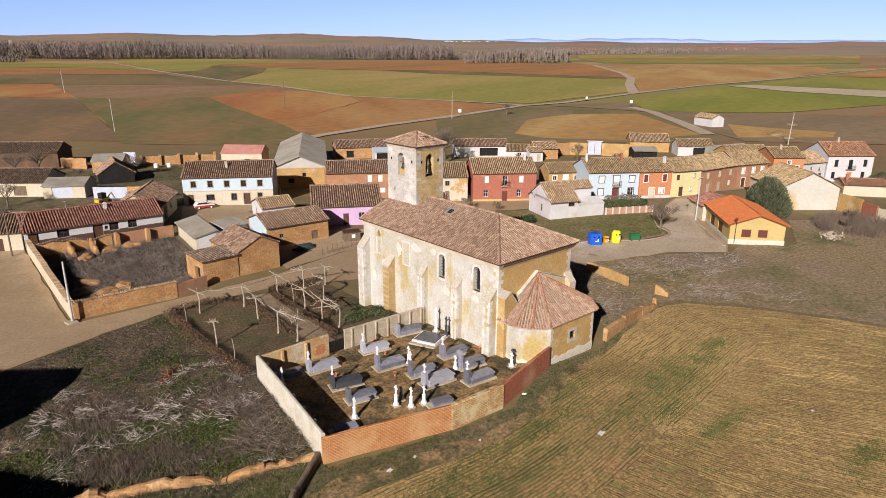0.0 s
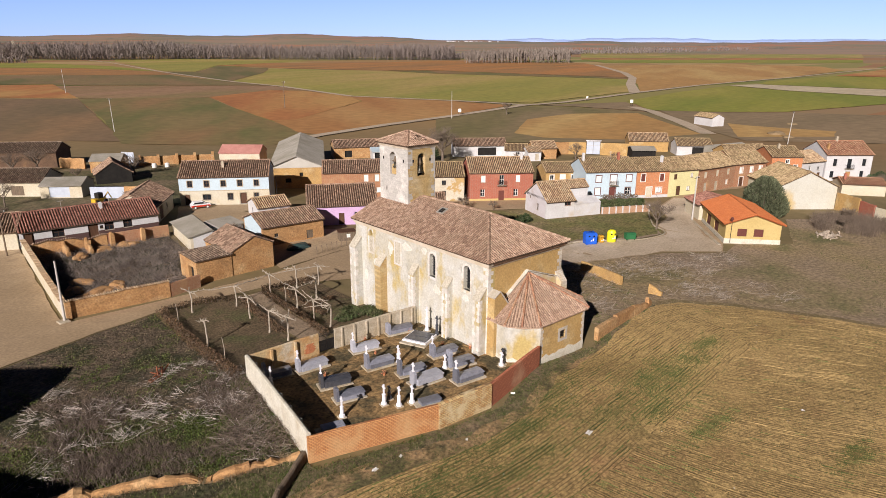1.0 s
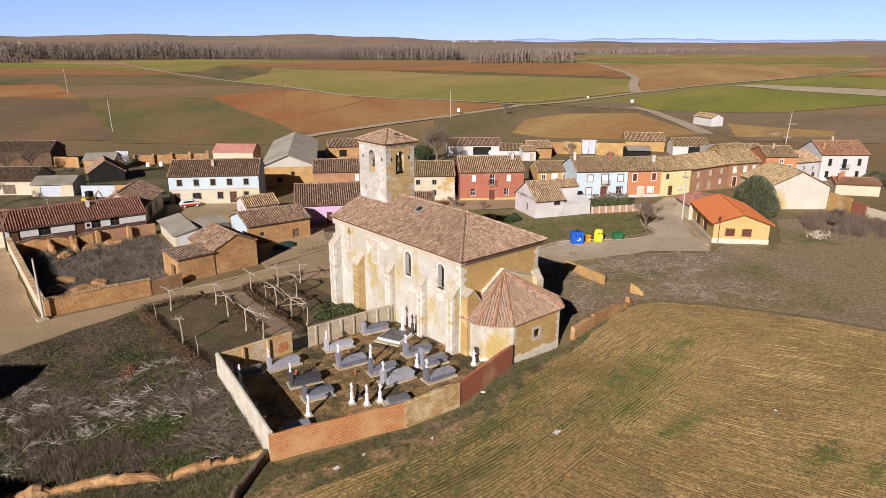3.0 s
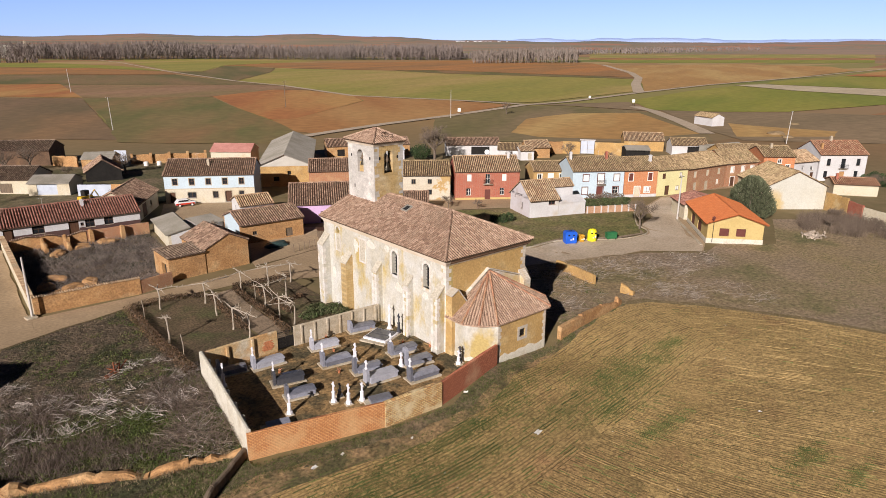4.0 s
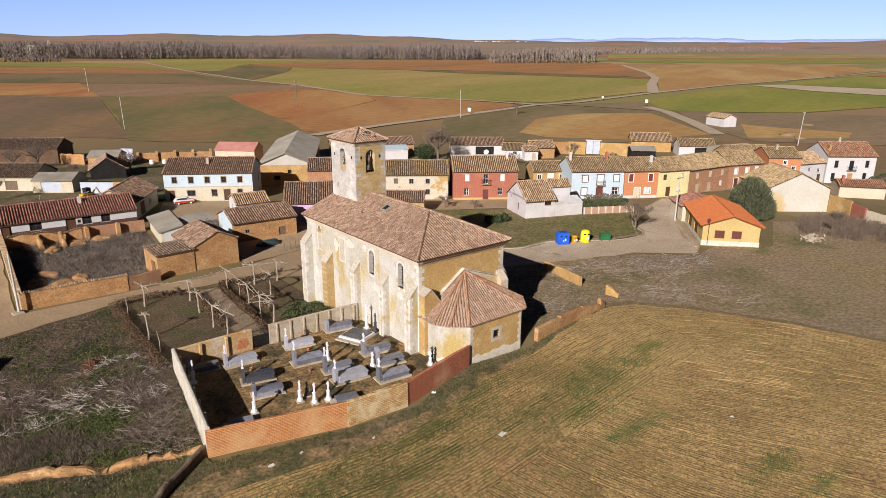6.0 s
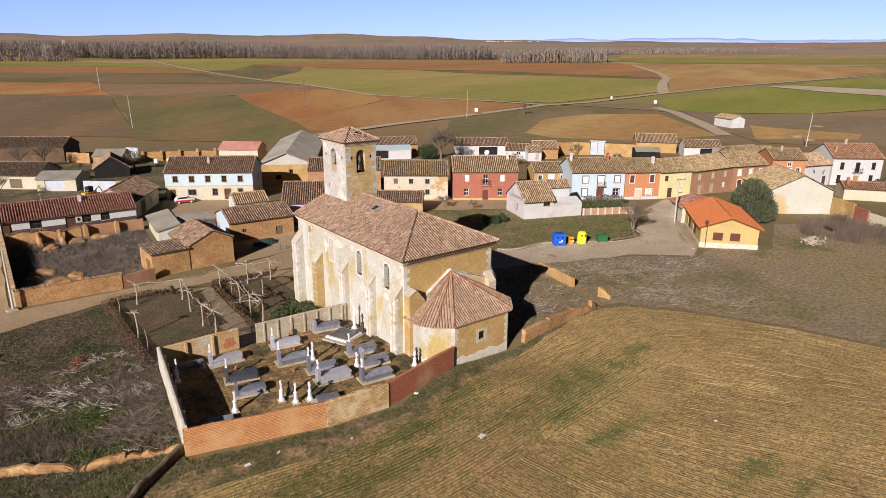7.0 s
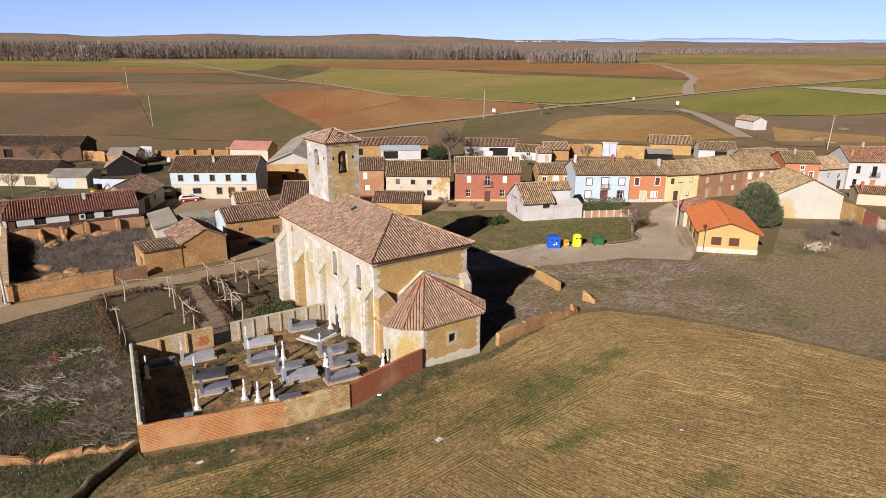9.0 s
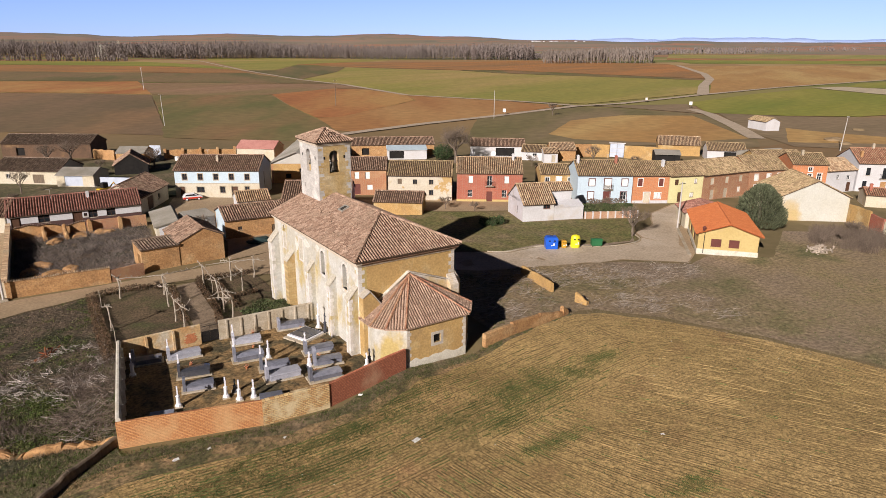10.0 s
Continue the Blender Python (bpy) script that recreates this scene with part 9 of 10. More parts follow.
def lantern(x, y, h, turn, z):
    root = thing("street_lantern", pose(x, y, z, 0, 0, turn), "ornate dark wall lantern on a bracket", "lamp")
    bm = bmesh.new()
    tube(bm, [(0, 0, 0), (0, 0, h)], 0.05, 8)
    tube(bm, [(0, 0, h), (-0.3, 0, h + 0.25), (-0.7, 0, h + 0.2)], 0.03, 6)
    part("bracket", bm, M["iron"], root)
    bm = bmesh.new()
    lathe(bm, [(0.14, h - 0.4), (0.28, h + 0.08), (0.33, h + 0.12), (0.06, h + 0.36)], -0.7, 0, 6)
    part("lantern", bm, M["redwood"], root)


lantern(104.0, 46.9, 4.2, 20, -0.9)


def sign(x, y, h, w, label):
    root = thing("road_sign", pose(x, y, lie(x, y), 0, 0, -45), label, "sign")
    bm = bmesh.new()
    for s in (-1, 1):
        box(bm, s * w * 0.35 - 0.05, 0.02, -0.3, s * w * 0.35 + 0.05, 0.1, h)
    part("post", bm, M["iron"], root)
    bm = bmesh.new()
    soft_box(bm, -w / 2, -0.03, h - w * 1.1, w / 2, 0.02, h, 0.01)
    part("panel", bm, M["trim"], root)


sign(321.0, 213.6, 3.6, 1.6, "white notice panel beside the gravel road")
sign(213.9, 238.0, 3.0, 1.5, "white notice panel at the red field's edge")
sign(332.6, 253.3, 2.6, 1.2, "small white panel by the road")


# ---- yards and walls ----
ragged_wall("garden_wall", [(104.25, 73.0), (113.8, 68.3)], 1.25, 0.3, "lawnbrick", "low garden wall of rose brick with white piers", 0.02, seed=51, step=2, kind="structure")
for k in range(8):
    t = k / 7
    bm = bmesh.new()
    soft_box(bm, -0.13, -0.18, -0.2, 0.13, 0.18, 1.3, 0.02)
    tagged(mesh_ob("wall_pier", bm, M["white"]), "white pier of the low garden wall", "pier", "piers of the garden wall", "structure").matrix_world = pose(104.4 + 9.2 * t, 72.85 - 4.5 * t, lie(105, 70), 0, 0, -26)
hedge((105.0, 74.1), (113.6, 69.9), 2.3, 1.8, "ivy", "unclipped green hedge behind the low garden wall", 95, 1400)
hedge((107.0, 75.2), (114.2, 71.8), 2.9, 1.4, "dark_twig", "bare dark shrubs before the white house", 96, 260)
ragged_wall("yard_wall", [(144.3, 45.2), (141.0, 40.0)], 3.5, 0.4, "ochre", "ochre yard wall running from the barn", 0.12, seed=52)
ragged_wall("yard_wall", [(140.9, 39.8), (138.4, 36.6)], 3.2, 0.4, "redbrick", "red brick stretch of the yard wall", 0.1, seed=53)
ragged_wall("yard_wall", [(138.3, 36.4), (135.0, 29.0), (132, 20)], 2.9, 0.4, "cream", "pale stretch of the yard wall", 0.1, seed=54)
house("shed", (161.0, 50.0), (166.5, 43.0), 6.0, 2.4, 3.3, "cream", "tile_rust", "low cream outhouse with a brown tiled roof", z0=-0.95, category="shed", seed=55, chimneys=[(1.0, 2.0, 1.2, "redbrick")])
M["rubble"] = surf("pale_rubble", (0.45, 0.38, 0.3), (0.34, 0.28, 0.21), 2.0, vary=0.3, island=True)
rg = random.Random(77)
v, f = [], []
for _ in range(90):
    p = Vector((121.5 + rg.gauss(0, 1.3), 38.2 + rg.gauss(0, 0.8), lie(121, 38) + rg.uniform(0, 0.35)))
    s = rg.uniform(0.12, 0.35)
    b = len(v)
    q = Euler((rg.uniform(0, 3), rg.uniform(0, 3), rg.uniform(0, 3))).to_matrix()
    for a in ((-1, -1, -1), (1, -1, -1), (1, 1, -1), (-1, 1, -1), (-1, -1, 1), (1, -1, 1), (1, 1, 1), (-1, 1, 1)):
        v.append(p + q @ (Vector(a) * s * 0.5 * rg.uniform(0.7, 1.2)))
    for a in ((3, 2, 1, 0), (4, 5, 6, 7), (0, 1, 5, 4), (1, 2, 6, 5), (2, 3, 7, 6), (3, 0, 4, 7)):
        f.append(tuple(b + i for i in a))
tagged(raw_ob("rubble_pile", v, f, M["rubble"]), "pile of pale broken rubble on the rough ground", "rubble", kind="stuff")
for k, (x, y, h) in enumerate(((130, 38.5, 2.8), (134, 33, 2.8), (135.5, 40, 3.0), (168, 46.8, 4.5), (173.5, 46.0, 5.0))):
    bare_tree(x, y, h, 330 + k, "leafless brown bush before the yard wall" if k < 3 else "bare tree beside the low outhouse", 0.85, "dark_twig", 0.08, 4, 8)
cl = Clump(431)
for x, y in points_in([(124, 41), (131, 44.5), (139, 41), (137, 31), (131, 26), (126, 33)], 520, rng, patchy(0.22, 31.0, -0.35, 0.15)):
    z = lie(x, y)
    for _ in range(5):
        p = Vector((x + rng.gauss(0, 0.35), y + rng.gauss(0, 0.35), z))
        q = p + Vector((rng.gauss(0, 0.35), rng.gauss(0, 0.35), rng.uniform(0.9, 2.2)))
        cl.stick(p, q, rng.uniform(0.012, 0.024))
        for _ in range(4):
            s = p.lerp(q, rng.uniform(0.35, 0.9))
            cl.stick(s, s + Vector((rng.gauss(0, 0.3), rng.gauss(0, 0.3), rng.uniform(0.1, 0.5))), rng.uniform(0.008, 0.014))
cl.make("thicket", M["dark_twig"], "dense brown leafless thicket before the yard wall")
for k, (x, y) in enumerate(((176.5, 48.5), (179.5, 46.0), (182, 48.5))):
    shrub(x, y, 2.2, 3.0, "leaf", "dark green evergreen bush beside the outhouse", 340 + k, 1500, 0.16)

# off to the side: the houses whose shadows fall on the weeds
house("house", (-1.4, 60.5), (-9.4, 66.5), 8.0, 6.0, 6.6, "ochre", "tile_brown", "ochre house beyond the weed plot", z0=-1.0, seed=56, over=0.2)
house("shed", (-2.2, 40.9), (-7.2, 47.2), 7.0, 5.0, 5.4, "ochre", "tile_brown", "ochre shed beyond the weed plot", z0=-1.0, category="shed", seed=57, over=0.2)


# ---- cars ----
M["car_white"] = surf("white_car_paint", (0.75, 0.75, 0.75), (0.7, 0.7, 0.7), 1.0, rough=0.25, spec=0.5)
M["car_red"] = surf("red_car_paint", (0.6, 0.05, 0.02), (0.55, 0.045, 0.02), 1.0, rough=0.25, spec=0.5)
M["rubber"] = surf("tyre_rubber", (0.02, 0.02, 0.02), (0.03, 0.03, 0.03), 2.0)


def car(x, y, turn, body, lower, label):
    root = thing("car", pose(x, y, lie(x, y) + 0.04, 0, 0, turn), label, "car")
    bm = bmesh.new()
    prism(bm, [(-1.85, 0.3), (-1.9, 0.75), (-1.75, 0.95), (-1.3, 1.38), (0.35, 1.42), (1.05, 0.98), (1.8, 0.8), (1.88, 0.35)], -0.8, 0.8)
    bmesh.ops.bevel(bm, geom=[e for e in bm.edges if abs(e.verts[0].co.y - e.verts[1].co.y) < 0.01], offset=0.12, segments=2, affect="EDGES")
    b = part("body", bm, M[body], root)
    for s in (-1, 1):
        bm = bmesh.new()
        prism(bm, [(-1.86, 0.36), (-1.86, 0.72), (1.5, 0.72), (1.8, 0.45)], s * 0.81 - 0.01, s * 0.81 + 0.01)
        part("side_panel", bm, M[lower], root)
    for s in (-1, 1):
        bm = bmesh.new()
        prism(bm, [(-1.5, 0.98), (-1.2, 1.3), (0.3, 1.33), (0.9, 0.98)], s * 0.8 - 0.012, s * 0.8 + 0.012)
        part("side_window", bm, M["glass"], b)
    bm = bmesh.new()
    box(bm, 0, -0.66, -0.012, 0.86, 0.66, 0.014, pose(0.38, 0, 1.42, 0, 32, 0))
    part("windscreen", bm, M["glass"], b)
    for sx in (-1.15, 1.15):
        for sy in (-0.74, 0.74):
            bm = bmesh.new()
            tube(bm, [(sx, sy - 0.1, 0.31), (sx, sy + 0.1, 0.31)], 0.31, 14)
            w = part("wheel", bm, M["rubber"], root)
            bm = bmesh.new()
            s = 1 if sy > 0 else -1
            tube(bm, [(sx, sy + s * 0.1, 0.31), (sx, sy + s * 0.115, 0.31)], 0.19, 12)
            part("rim", bm, M["trim"], w)
    for sy in (-0.55, 0.55):
        bm = bmesh.new()
        soft_box(bm, 1.74, sy - 0.16, 0.6, 1.88, sy + 0.16, 0.76, 0.02)
        part("headlight", bm, M["trim"], root)


car(44.8, 124.2, -8, "car_white", "car_red", "small white car with red lower sides parked by the house")

for k, (x, y, h) in enumerate(((18, 128, 2.2), (27, 127, 2.0), (36, 140, 2.6), (52, 150, 3.0), (58, 160, 2.8), (33, 172, 3.2), (14, 140, 2.4), (104, 108, 3.2), (126, 100, 3.6), (141, 92, 3.0), (170, 82, 3.2), (158, 108, 3.5), (133, 122, 4.0))):
    bare_tree(x, y, h, 360 + k, "small leafless bush in the back yards", 0.75, "dark_twig", 0.1, 4, 6)
for k, (x, y, r) in enumerate(((146, 97, 1.6), (151, 100, 1.4), (166, 92, 1.8), (22, 131, 1.1), (64, 158, 1.2))):
    shrub(x, y, r, r * 1.3, "ivy", "dull green bush in the back yards", 380 + k, 700, 0.14)


# ---- back yards behind the street ----
house("shed", (98.5, 163.0), (121.0, 153.0), 8.0, 3.2, 4.8, "adobe", "tile_brown", "long adobe shed with old tiled roof behind the row", z0=-0.9, category="shed", front=[("v", 3.0, 0.2, 2.2, 2.0)], seed=81)
house("shed", (104.8, 152.5), (115.0, 147.5), 5.0, 2.7, 3.3, "white", "bluewhite", "open machine shed with a pale sheet roof", z0=-0.9, roof="sheet", category="shed", front=[("v", 0.6, 0.1, 4.2, 2.2)], rp=0.9)
house("shed", (128.5, 144.8), (141.5, 135.5), 7.0, 3.2, 4.8, "white", "tile_brown", "whitewashed shed with open front and tiled roof", z0=-0.9, category="shed", front=[("v", 7.5, 0.2, 5.5, 2.4)], seed=82)
house("shed", (138.0, 132.6), (142.6, 127.8), 6.5, 2.4, 3.8, "white", "tile_dull", "low white shed with a lichened roof", z0=-0.9, category="shed", front=[("w", 3.2, 1.1, 1.2, 0.8)], seed=83)
house("shed", (140.2, 125.4), (143.6, 123.4), 6.0, 2.6, 3.6, "white", "tile_ochre", "small white shed with a grey door", z0=-0.9, category="shed", front=[("d", 2.2, 0, 1.1, 2.0, {"door": "concrete"})], seed=84)
house("shed", (144.2, 127.0), (150.5, 123.5), 6.0, 3.0, 4.6, "adobe", "tile_ochre", "adobe shed with an ochre tiled roof", z0=-0.9, category="shed", seed=85)
ragged_wall("yard_wall", [(152.0, 130.5), (160.2, 127.0)], 3.6, 0.45, "adobe", "reddish adobe yard wall", 0.2, seed=86)
ragged_wall("yard_wall", [(160.3, 127.0), (163.6, 122.9)], 3.7, 0.45, "ochre", "tall yellow adobe yard wall", 0.1, seed=87)
ragged_wall("yard_wall", [(166.4, 119.6), (172.0, 111.6)], 3.7, 0.45, "ochre", "tall yellow adobe yard wall beside the metal door", 0.1, seed=88)
yd = thing("yard_door", pose(163.7, 122.8, -1.0, 0, 0, -50), "tall pale blue metal yard door in a yellow wall", "door")
for k in range(2):
    bm = bmesh.new()
    soft_box(bm, k * 2.05 + 0.03, -0.03, 0.1, k * 2.05 + 2.0, 0.03, 4.1, 0.01)
    leaf = part("door_leaf", bm, M["metal_door"], yd)
    for z in (0.12, 1.4, 2.7, 3.98):
        bm = bmesh.new()
        box(bm, k * 2.05 + 0.05, -0.06, z, k * 2.05 + 1.98, -0.025, z + 0.09)
        part("rail", bm, M["galv"], leaf)
bm = bmesh.new()
box(bm, -0.3, -0.3, 4.15, 4.4, 0.3, 4.4)
part("lintel", bm, M["white"], yd)
house("shed", (165.5, 107.5), (170.5, 103.0), 6.0, 2.8, 3.6, "dark", "fibre", "open lean-to with a grey sheet roof", z0=-0.9, roof="sheet", category="shed", front=[("v", 1.0, 0.2, 4.5, 2.2)])
house("shed", (180.5, 119.0), (189.0, 110.2), 7.0, 3.2, 5.2, "ochre", "tile_ochre", "ochre outbuilding with a tiled roof", z0=-0.9, category="shed", seed=89)
house("shed", (184.5, 104.5), (192.0, 97.2), 7.0, 2.9, 4.6, "white", "tile_dull", "white open shed with a lichened roof", z0=-0.9, category="shed", front=[("v", 4.6, 0.2, 4.6, 2.2)], seed=90)
house("shed", (187.5, 92.3), (200.0, 89.5), 6.0, 3.0, 3.7, "fibre", "fibre", "dark grey sheet-metal shed", z0=-0.9, roof="sheet", category="shed")
house("house", (176.0, 84.0), (186.5, 77.5), 8.0, 3.6, 5.4, "ochre", "tile_dull", "low house with lichened roof behind the row", z0=-0.9, seed=91)
house("hut", (269.4, 146.6), (265.3, 136.2), 6.0, 3.6, 5.0, "white", "tile_dull", "lone white hut with a tiled roof by the farm track", z0=lie(268, 140), category="hut", seed=92)
# straw and spoil heaps beyond the track
for k, (x, y, r) in enumerate(((262, 108, 3.2), (256, 101, 2.2), (300, 118, 2.2))):
    bm = bmesh.new()
    bmesh.ops.create_icosphere(bm, subdivisions=3, radius=r)
    for v in bm.verts:
        v.co *= 1 + 0.25 * noise.noise(v.co * 0.5 + Vector((k, 0, 0)))
        v.co.z *= 0.4
    tagged(mesh_ob("spoil_heap", bm, M["f_dull"]), "pale heap of earth beside the farm track", "heap", "spoil heaps").matrix_world = pose(x, y, lie(x, y))
# left yards
ragged_wall("yard_wall", [(50.6, 183.5), (69.0, 178.5)], 2.3, 0.45, "adobe", "adobe yard wall at the field edge", 0.2, seed=93)
for k in range(5):
    t = k / 4
    bm = bmesh.new()
    soft_box(bm, -0.35, -0.35, -0.3, 0.35, 0.35, 2.9, 0.05)
    tagged(mesh_ob("wall_pier", bm, M["adobe"]), "adobe pier of the yard wall", "pier", "piers of the adobe wall", "structure").matrix_world = pose(50.5 + 18 * t, 182.9 - 4.9 * t, lie(60, 180), 0, 0, -15)
gt = thing("yard_gate", pose(47.3, 187.4, lie(47, 185), 0, 0, -45), "pale blue metal yard gate between adobe piers", "gate")
for k in range(2):
    bm = bmesh.new()
    soft_box(bm, k * 1.75, -0.03, 0.1, k * 1.75 + 1.7, 0.03, 3.4, 0.01)
    leaf = part("gate_leaf", bm, M["metal_door"], gt)
    for z in (0.15, 1.7, 3.2):
        bm = bmesh.new()
        box(bm, k * 1.75 + 0.03, -0.06, z, k * 1.75 + 1.67, -0.025, z + 0.09)
        part("rail", bm, M["galv"], leaf)
ragged_wall("yard_wall", [(30.5, 147.2), (36.0, 143.0)], 2.4, 0.3, "metal_door", "pale metal fence beside the garage", 0.03, seed=94)
ragged_wall("yard_wall", [(36.0, 142.8), (41.0, 137.5)], 2.5, 0.4, "adobe", "orange adobe wall behind the barn", 0.15, seed=95)
ragged_wall("yard_wall", [(33.5, 193.0), (38.0, 186.0)], 2.6, 0.4, "adobe", "broken adobe wall beside the ruined barn", 0.4, seed=96)


def digger(x, y):
    M["machine_yellow"] = surf("yellow_machine_paint", (0.65, 0.42, 0.03), (0.5, 0.3, 0.03), 1.5, rough=0.5)
    root = thing("digger", pose(x, y, lie(x, y), 0, 0, 30), "old yellow farm loader parked in the yard", "machine")
    bm = bmesh.new()
    soft_box(bm, -1.6, -0.6, 0.6, 1.2, 0.6, 1.3, 0.06)
    part("chassis", bm, M["machine_yellow"], root)
    bm = bmesh.new()
    soft_box(bm, -0.7, -0.55, 1.3, 0.5, 0.55, 2.4, 0.06)
    part("cab", bm, M["iron"], root)
    bm = bmesh.new()
    tube(bm, [(1.1, 0, 1.1), (2.2, 0, 2.1), (3.0, 0, 0.7)], [0.14, 0.13, 0.1], 6)
    part("boom", bm, M["machine_yellow"], root)
    for sx in (-1.0, 0.8):
        for sy in (-0.7, 0.7):
            bm = bmesh.new()
            tube(bm, [(sx, sy - 0.15, 0.5), (sx, sy + 0.15, 0.5)], 0.5, 12)
            part("wheel", bm, M["rubber"], root)


digger(30.5, 140.0)
for k, (x, y) in enumerate(((52.5, 177.5), (55.5, 176.5))):
    bm = bmesh.new()
    lathe(bm, [(0.55, 0), (0.62, 0.1), (0.62, 1.0), (0.4, 1.15), (0.2, 1.2)], 0, 0, 12)
    tagged(mesh_ob("water_tank", bm, M["trim"]), "white plastic water tank in the yard", "tank", "tanks in the yard").matrix_world = pose(x, y, lie(x, y))

# wooden hutch, fence and woodpile beside the adobe shed
hut = thing("wooden_hutch", pose(54.5, 88.5, lie(54.5, 88.5), 0, 0, -20), "weathered wooden hutch with a low sheet roof", "hutch")
for k in range(9):
    bm = bmesh.new()
    box(bm, k * 0.3, 0, 0, k * 0.3 + 0.27, 0.05, 1.5)
    part("board", bm, M["oldwood"], hut)
for k in range(6):
    bm = bmesh.new()
    box(bm, 0, 0.08 + k * 0.3, 0, 0.05, 0.35 + k * 0.3, 1.5)
    part("board", bm, M["oldwood"], hut)
bm = bmesh.new()
box(bm, -0.15, -0.15, 1.52, 2.85, 2.0, 1.6)
part("roof_sheet", bm, M["wood"], hut)
bm = bmesh.new()
box(bm, 1.2, -0.03, 0.6, 1.8, -0.005, 1.2)
part("white_panel", bm, M["trim"], hut)
for k in range(8):
    t = k / 7
    bm = bmesh.new()
    tube(bm, [(0, 0, -0.2), (0.03, 0, 0.6), (0, 0.02, 1.3)], [0.06, 0.055, 0.05], 5)
    tagged(mesh_ob("fence_post", bm, M["oldwood"]), "rough wooden fence post beside the lane", "post", "fence posts by the lane").matrix_world = pose(48.0 + 7 * t, 84.6 + 1.2 * t, lie(50, 85))
M["tarp"] = surf("dark_green_tarp", (0.03, 0.06, 0.055), (0.05, 0.08, 0.08), 1.5, rough=0.5)
bm = bmesh.new()
bmesh.ops.create_icosphere(bm, subdivisions=3, radius=1.3)
for v in bm.verts:
    v.co *= 1 + 0.25 * noise.noise(v.co * 1.3)
    v.co.z *= 0.45
    v.co.x *= 1.6
tagged(mesh_ob("tarp_heap", bm, M["tarp"]), "heap covered with a dark green tarpaulin", "tarp").matrix_world = pose(47.5, 89.5, lie(47.5, 89.5) + 0.15, 0, 0, 10)

# red house balcony and tall house balcony
def balcony(x, y, turn, z, w):
    root = thing("balcony", pose(x, y, z, 0, 0, turn), "small dark iron balcony on a house front", "balcony", "house balconies")
    bm = bmesh.new()
    soft_box(bm, -w / 2, -0.6, -0.1, w / 2, 0.03, 0.0, 0.02)
    part("slab", bm, M["concrete"], root)
    bm = bmesh.new()
    for a in ((-w / 2, -0.6, w / 2, -0.56), (-w / 2, -0.56, -w / 2 + 0.04, 0.0), (w / 2 - 0.04, -0.56, w / 2, 0.0)):
        box(bm, a[0], a[1], 0.95, a[2], a[3], 1.0)
        box(bm, a[0], a[1], 0.08, a[2], a[3], 0.12)
    part("rail", bm, M["iron"], root)
    n = int(w / 0.13)
    for k in range(n + 1):
        bm = bmesh.new()
        box(bm, -w / 2 + (w - 0.03) * k / n, -0.59, 0.12, -w / 2 + (w - 0.03) * k / n + 0.025, -0.57, 0.95)
        part("baluster", bm, M["iron"], root)


def on_front(A, B, s):
    A, B = Vector(A), Vector(B)
    d = (B - A).normalized()
    p = A + d * s
    return p.x, p.y, math.degrees(math.atan2(d.y, d.x))


for A_, B_, s_, z_, w_ in (((91.7, 97.4), (102.9, 89.8), 6.8, 2.3, 1.9), ((175.6, 59.1), (184.9, 52.0), 5.95, 1.95, 2.2), ((112.2, 83.2), (121.8, 77.2), 6.25, 1.9, 1.9)):
    bx, by, bt = on_front(A_, B_, s_)
    balcony(bx, by, bt, z_, w_)

# aerials and a satellite dish
dish = thing("satellite_dish", pose(103.5, 100.5, 7.0, 0, 0, -60), "white satellite dish on the tiled roof", "dish")
bm = bmesh.new()
tube(bm, [(0, 0, -1.2), (0, 0, 0.6)], 0.04, 6)
part("mast", bm, M["iron"], dish)
bm = bmesh.new()
lathe(bm, [(0.05, 0.0), (0.35, 0.05), (0.55, 0.16), (0.56, 0.18), (0.35, 0.08), (0.05, 0.03)], 0, 0, 14)
bmesh.ops.transform(bm, matrix=pose(0, -0.1, 0.6, 65, 0, 0), verts=list(bm.verts))
part("reflector", bm, M["trim"], dish)
for ax, ay, az, ah in ((20.0, 117.6, 4.1, 1.6), (27.0, 117.0, 4.1, 1.4), (120.0, 83.0, 7.0, 1.5), (50.0, 130.0, 7.3, 1.4)):
    root = thing("roof_aerial", pose(ax, ay, az, 0, 0, 30), "thin metal television aerial on a roof", "aerial", "roof aerials")
    bm = bmesh.new()
    tube(bm, [(0, 0, -0.6), (0, 0, ah)], 0.025, 5)
    part("mast", bm, M["galv"], root)
    for k in range(5):
        bm = bmesh.new()
        w = 0.5 - 0.06 * k
        box(bm, -0.5 + k * 0.22, -w / 2, ah - 0.06, -0.48 + k * 0.22, w / 2, ah - 0.04)
        part("rod", bm, M["galv"], root)


# ---- far woods ----
M["far_wood"] = surf("leafless_far_wood", (0.235, 0.195, 0.175), (0.185, 0.155, 0.135), 0.02, vary=0.1, island=True)
M["poplar"] = surf("bare_poplar_wood", (0.255, 0.215, 0.18), (0.205, 0.17, 0.14), 0.02, vary=0.12, island=True)


def bare_wood(cl, x, y, h, n, w, slim):
    """A leafless tree seen from far off: a thin stem and a fan of upright twigs."""
    r = cl.rng
    z = lie(x, y) - 0.5
    cl.stick(Vector((x, y, z)), Vector((x + r.uniform(-0.4, 0.4), y, z + h)), w * 1.1)
    for _ in range(n):
        k = r.uniform(0.12, 0.8)
        ln = h * r.uniform(0.18, 0.4) * (1.1 - k * 0.5)
        p = Vector((x, y, z + h * k))
        d = Vector((r.gauss(0, slim), r.gauss(0, slim), 1.0)).normalized() * ln
        cl.blade(p, d, w * r.uniform(0.8, 1.8))


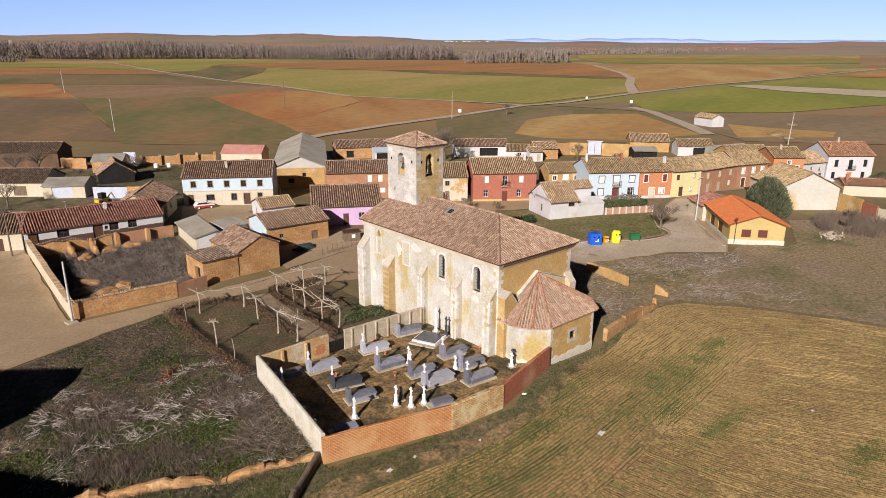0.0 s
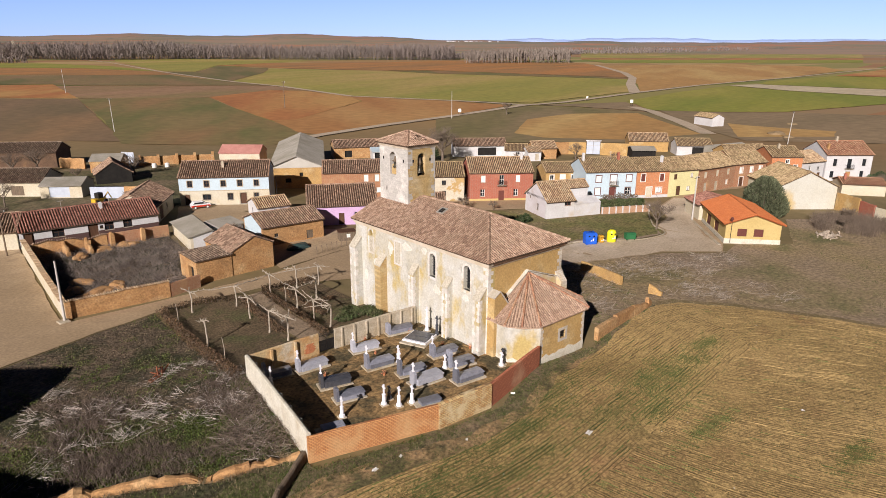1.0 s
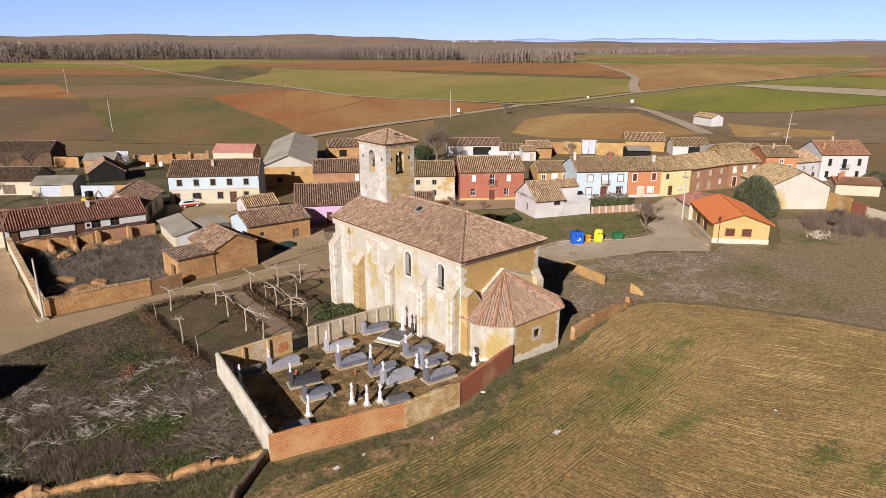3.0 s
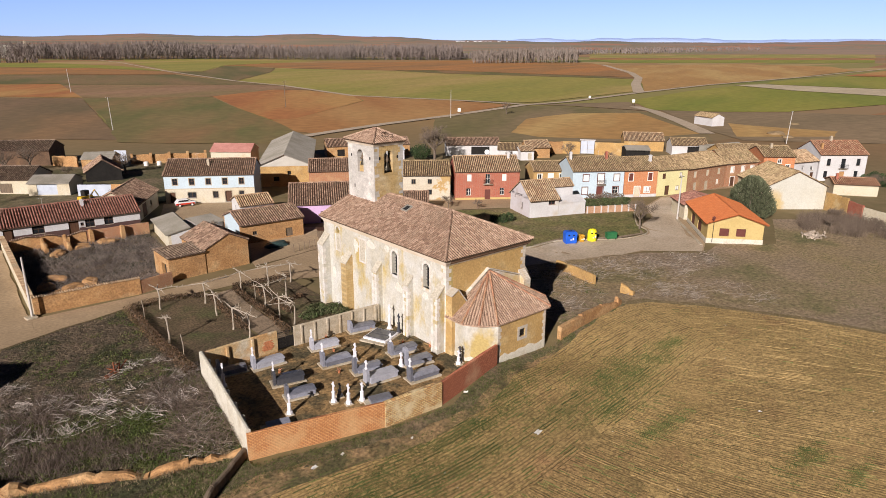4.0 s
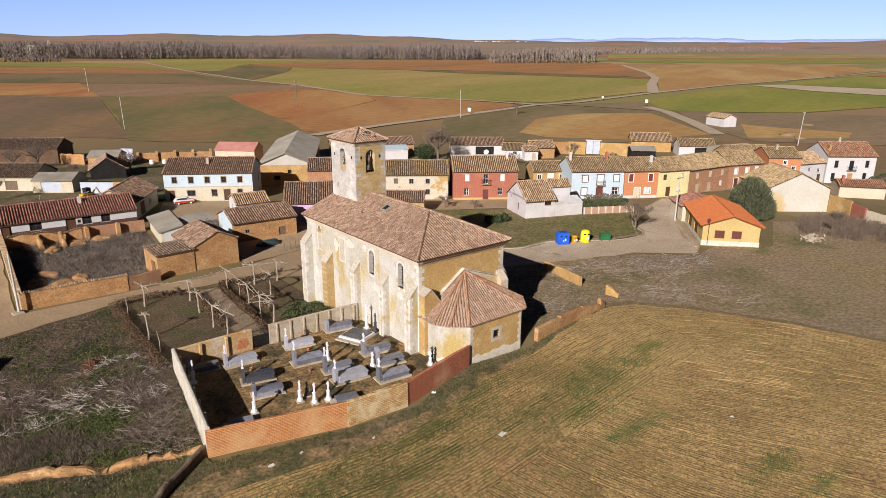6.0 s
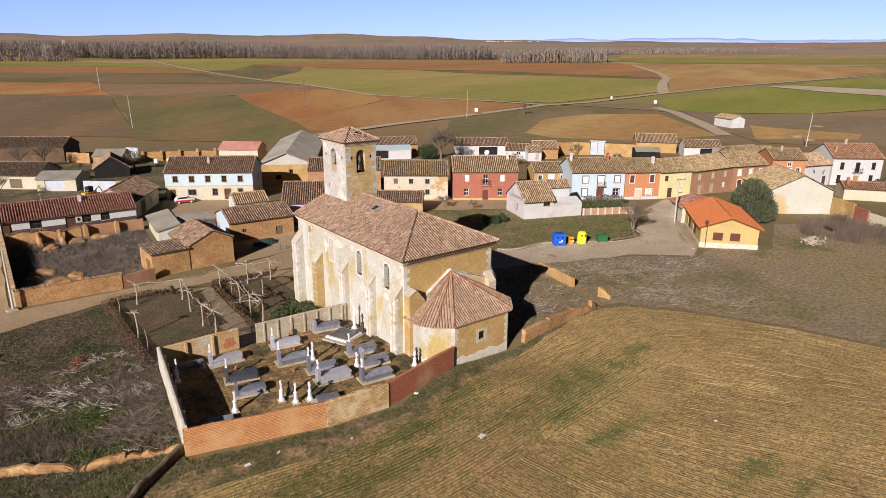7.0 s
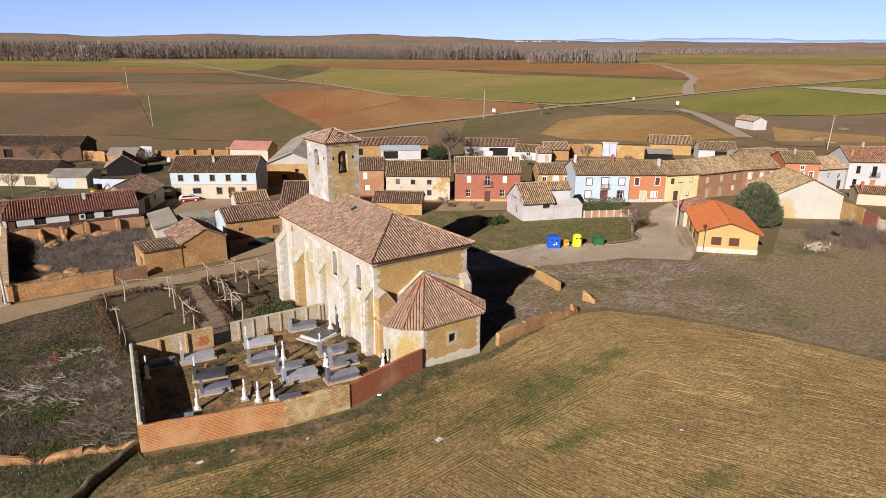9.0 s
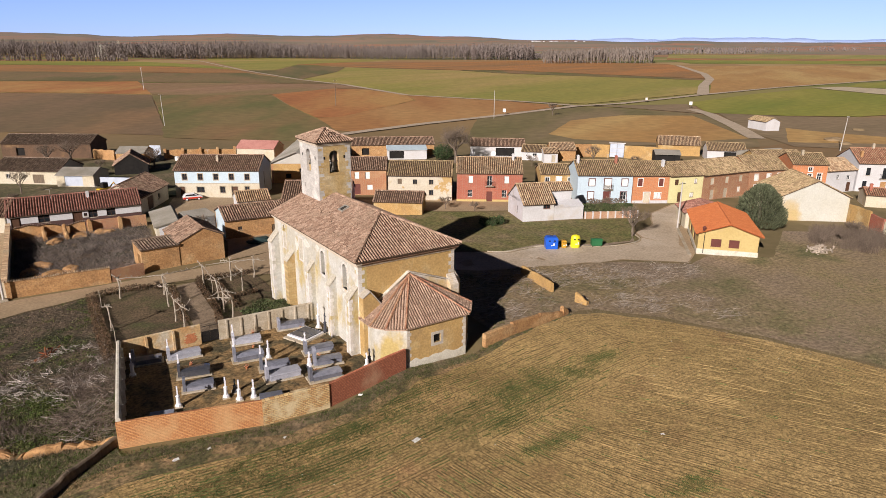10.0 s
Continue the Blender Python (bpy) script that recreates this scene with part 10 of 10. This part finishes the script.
def belt(name, pts, count, depth, h0, h1, mat, label, seed, n=18, w=0.45, slim=0.35):
    cl = Clump(seed)
    r = cl.rng
    line = [Vector(p) for p in pts]
    lens = [(b - a).length for a, b in zip(line, line[1:])]
    tot = sum(lens)
    for i in range(count):
        s = r.uniform(0, tot)
        for (a, b), ln in zip(zip(line, line[1:]), lens):
            if s <= ln:
                break
            s -= ln
        p = a.lerp(b, min(1, s / ln))
        out = Vector((p.x, p.y)).normalized() * r.uniform(0, depth)
        bare_wood(cl, p.x + out.x, p.y + out.y, r.uniform(h0, h1) * (1 + 0.25 * noise.noise((p.x * 0.006, p.y * 0.006, seed))), n, w, slim)
    cl.make(name, M[mat], label, "trees")


belt("far_wood", [(-420, 1500), (-60, 1560), (147, 1500), (300, 1330), (523, 1360), (735, 1190), (930, 1060)], 4500, 170, 24, 35, "far_wood", "belt of leafless riverside wood beyond the fields", 401, 20, 0.24, 0.42)
belt("far_wood", [(900, 1100), (1300, 1250), (1900, 1500)], 1600, 150, 9, 15, "far_wood", "thin leafless wood along the plain", 402, 14, 0.4, 0.5)
belt("far_wood", [(1900, 1600), (2500, 1500), (3000, 1200), (3600, 1000), (3900, 600)], 800, 200, 16, 26, "far_wood", "distant line of trees across the plain", 403, 10, 1.1, 0.5)
belt("far_wood", [(2400, 2200), (3200, 1900), (3900, 1300)], 500, 200, 22, 34, "far_wood", "farther line of trees across the plain", 405, 8, 1.6, 0.5)
belt("poplar_stand", [(795, 880), (900, 840), (995, 806)], 330, 130, 22, 27, "poplar", "stand of tall bare poplars planted in rows", 404, 40, 0.24, 0.16)
belt("far_wood", [(-300, 1150), (-60, 1250), (180, 1180)], 400, 80, 8, 14, "far_wood", "low leafless trees beyond the left fields", 406, 14, 0.5, 0.5)
# pale far villages
for k, (az, r, n) in enumerate(((48.3, 3480, 13), (46.3, 3490, 9))):
    rg = random.Random(500 + k)
    for i in range(n):
        a = radians(az + rg.uniform(-1.3, 1.3))
        x, y = 7 + r * math.cos(a), -5 + r * math.sin(a)
        bm = bmesh.new()
        w, d, h = rg.uniform(8, 20), rg.uniform(8, 12), rg.uniform(3, 6)
        z = lie(x, y) + (40 if r > 2500 else 0)
        box(bm, -w / 2, -d / 2, -30, w / 2, d / 2, h)
        prism(bm, [(-w / 2 - 0.4, h), (0, h + 2.5), (w / 2 + 0.4, h)], -d / 2, d / 2)
        tagged(mesh_ob("far_house", bm, M["white"]), "tiny pale house of a far village", "house", "far village houses").matrix_world = pose(x, y, z, 0, 0, rg.uniform(0, 180))

# pale farm and its silo before the riverside wood
for az, r, w, z, h, mat, label in ((83.5, 1545, 30, 28, 6, "pale_gable", "long pale farm building before the wood"), (82.9, 1540, 12, 25, 6, "cream", "smaller pale farm building before the wood"), (82.35, 1545, 4, 33, 10, "concrete", "tall grey silo of the far farm")):
    a = radians(az)
    bm = bmesh.new()
    soft_box(bm, -w / 2, -5, -24, w / 2, 5, h, 0.3)
    prism(bm, [(-w / 2 - 0.5, h), (0, h + 1.5), (w / 2 + 0.5, h)], -5.5, 5.5)
    tagged(mesh_ob("farm_building", bm, M[mat]), label, "farm building", "far farm").matrix_world = pose(7 + r * math.cos(a), -5 + r * math.sin(a), z)

# thin grass in the yards behind the long house
YARD = [(2, 122), (13, 118.5), (33, 123.5), (36.5, 133), (44, 131), (46, 140), (58, 150), (66, 168), (52, 182), (30, 190), (8, 205), (-20, 200), (-20, 130)]
M["yard_grass"] = surf("thin_yard_grass", (0.085, 0.085, 0.035), (0.14, 0.115, 0.06), 0.15, c3=(0.2, 0.15, 0.09), s3=0.06, lo3=0.5, hi3=0.66, grain=0.3, gscale=1.5)
sheet("yard_ground", YARD, 0.02, M["yard_grass"], "thin dull grass in the back yards", res=5.0, wob=0.4)
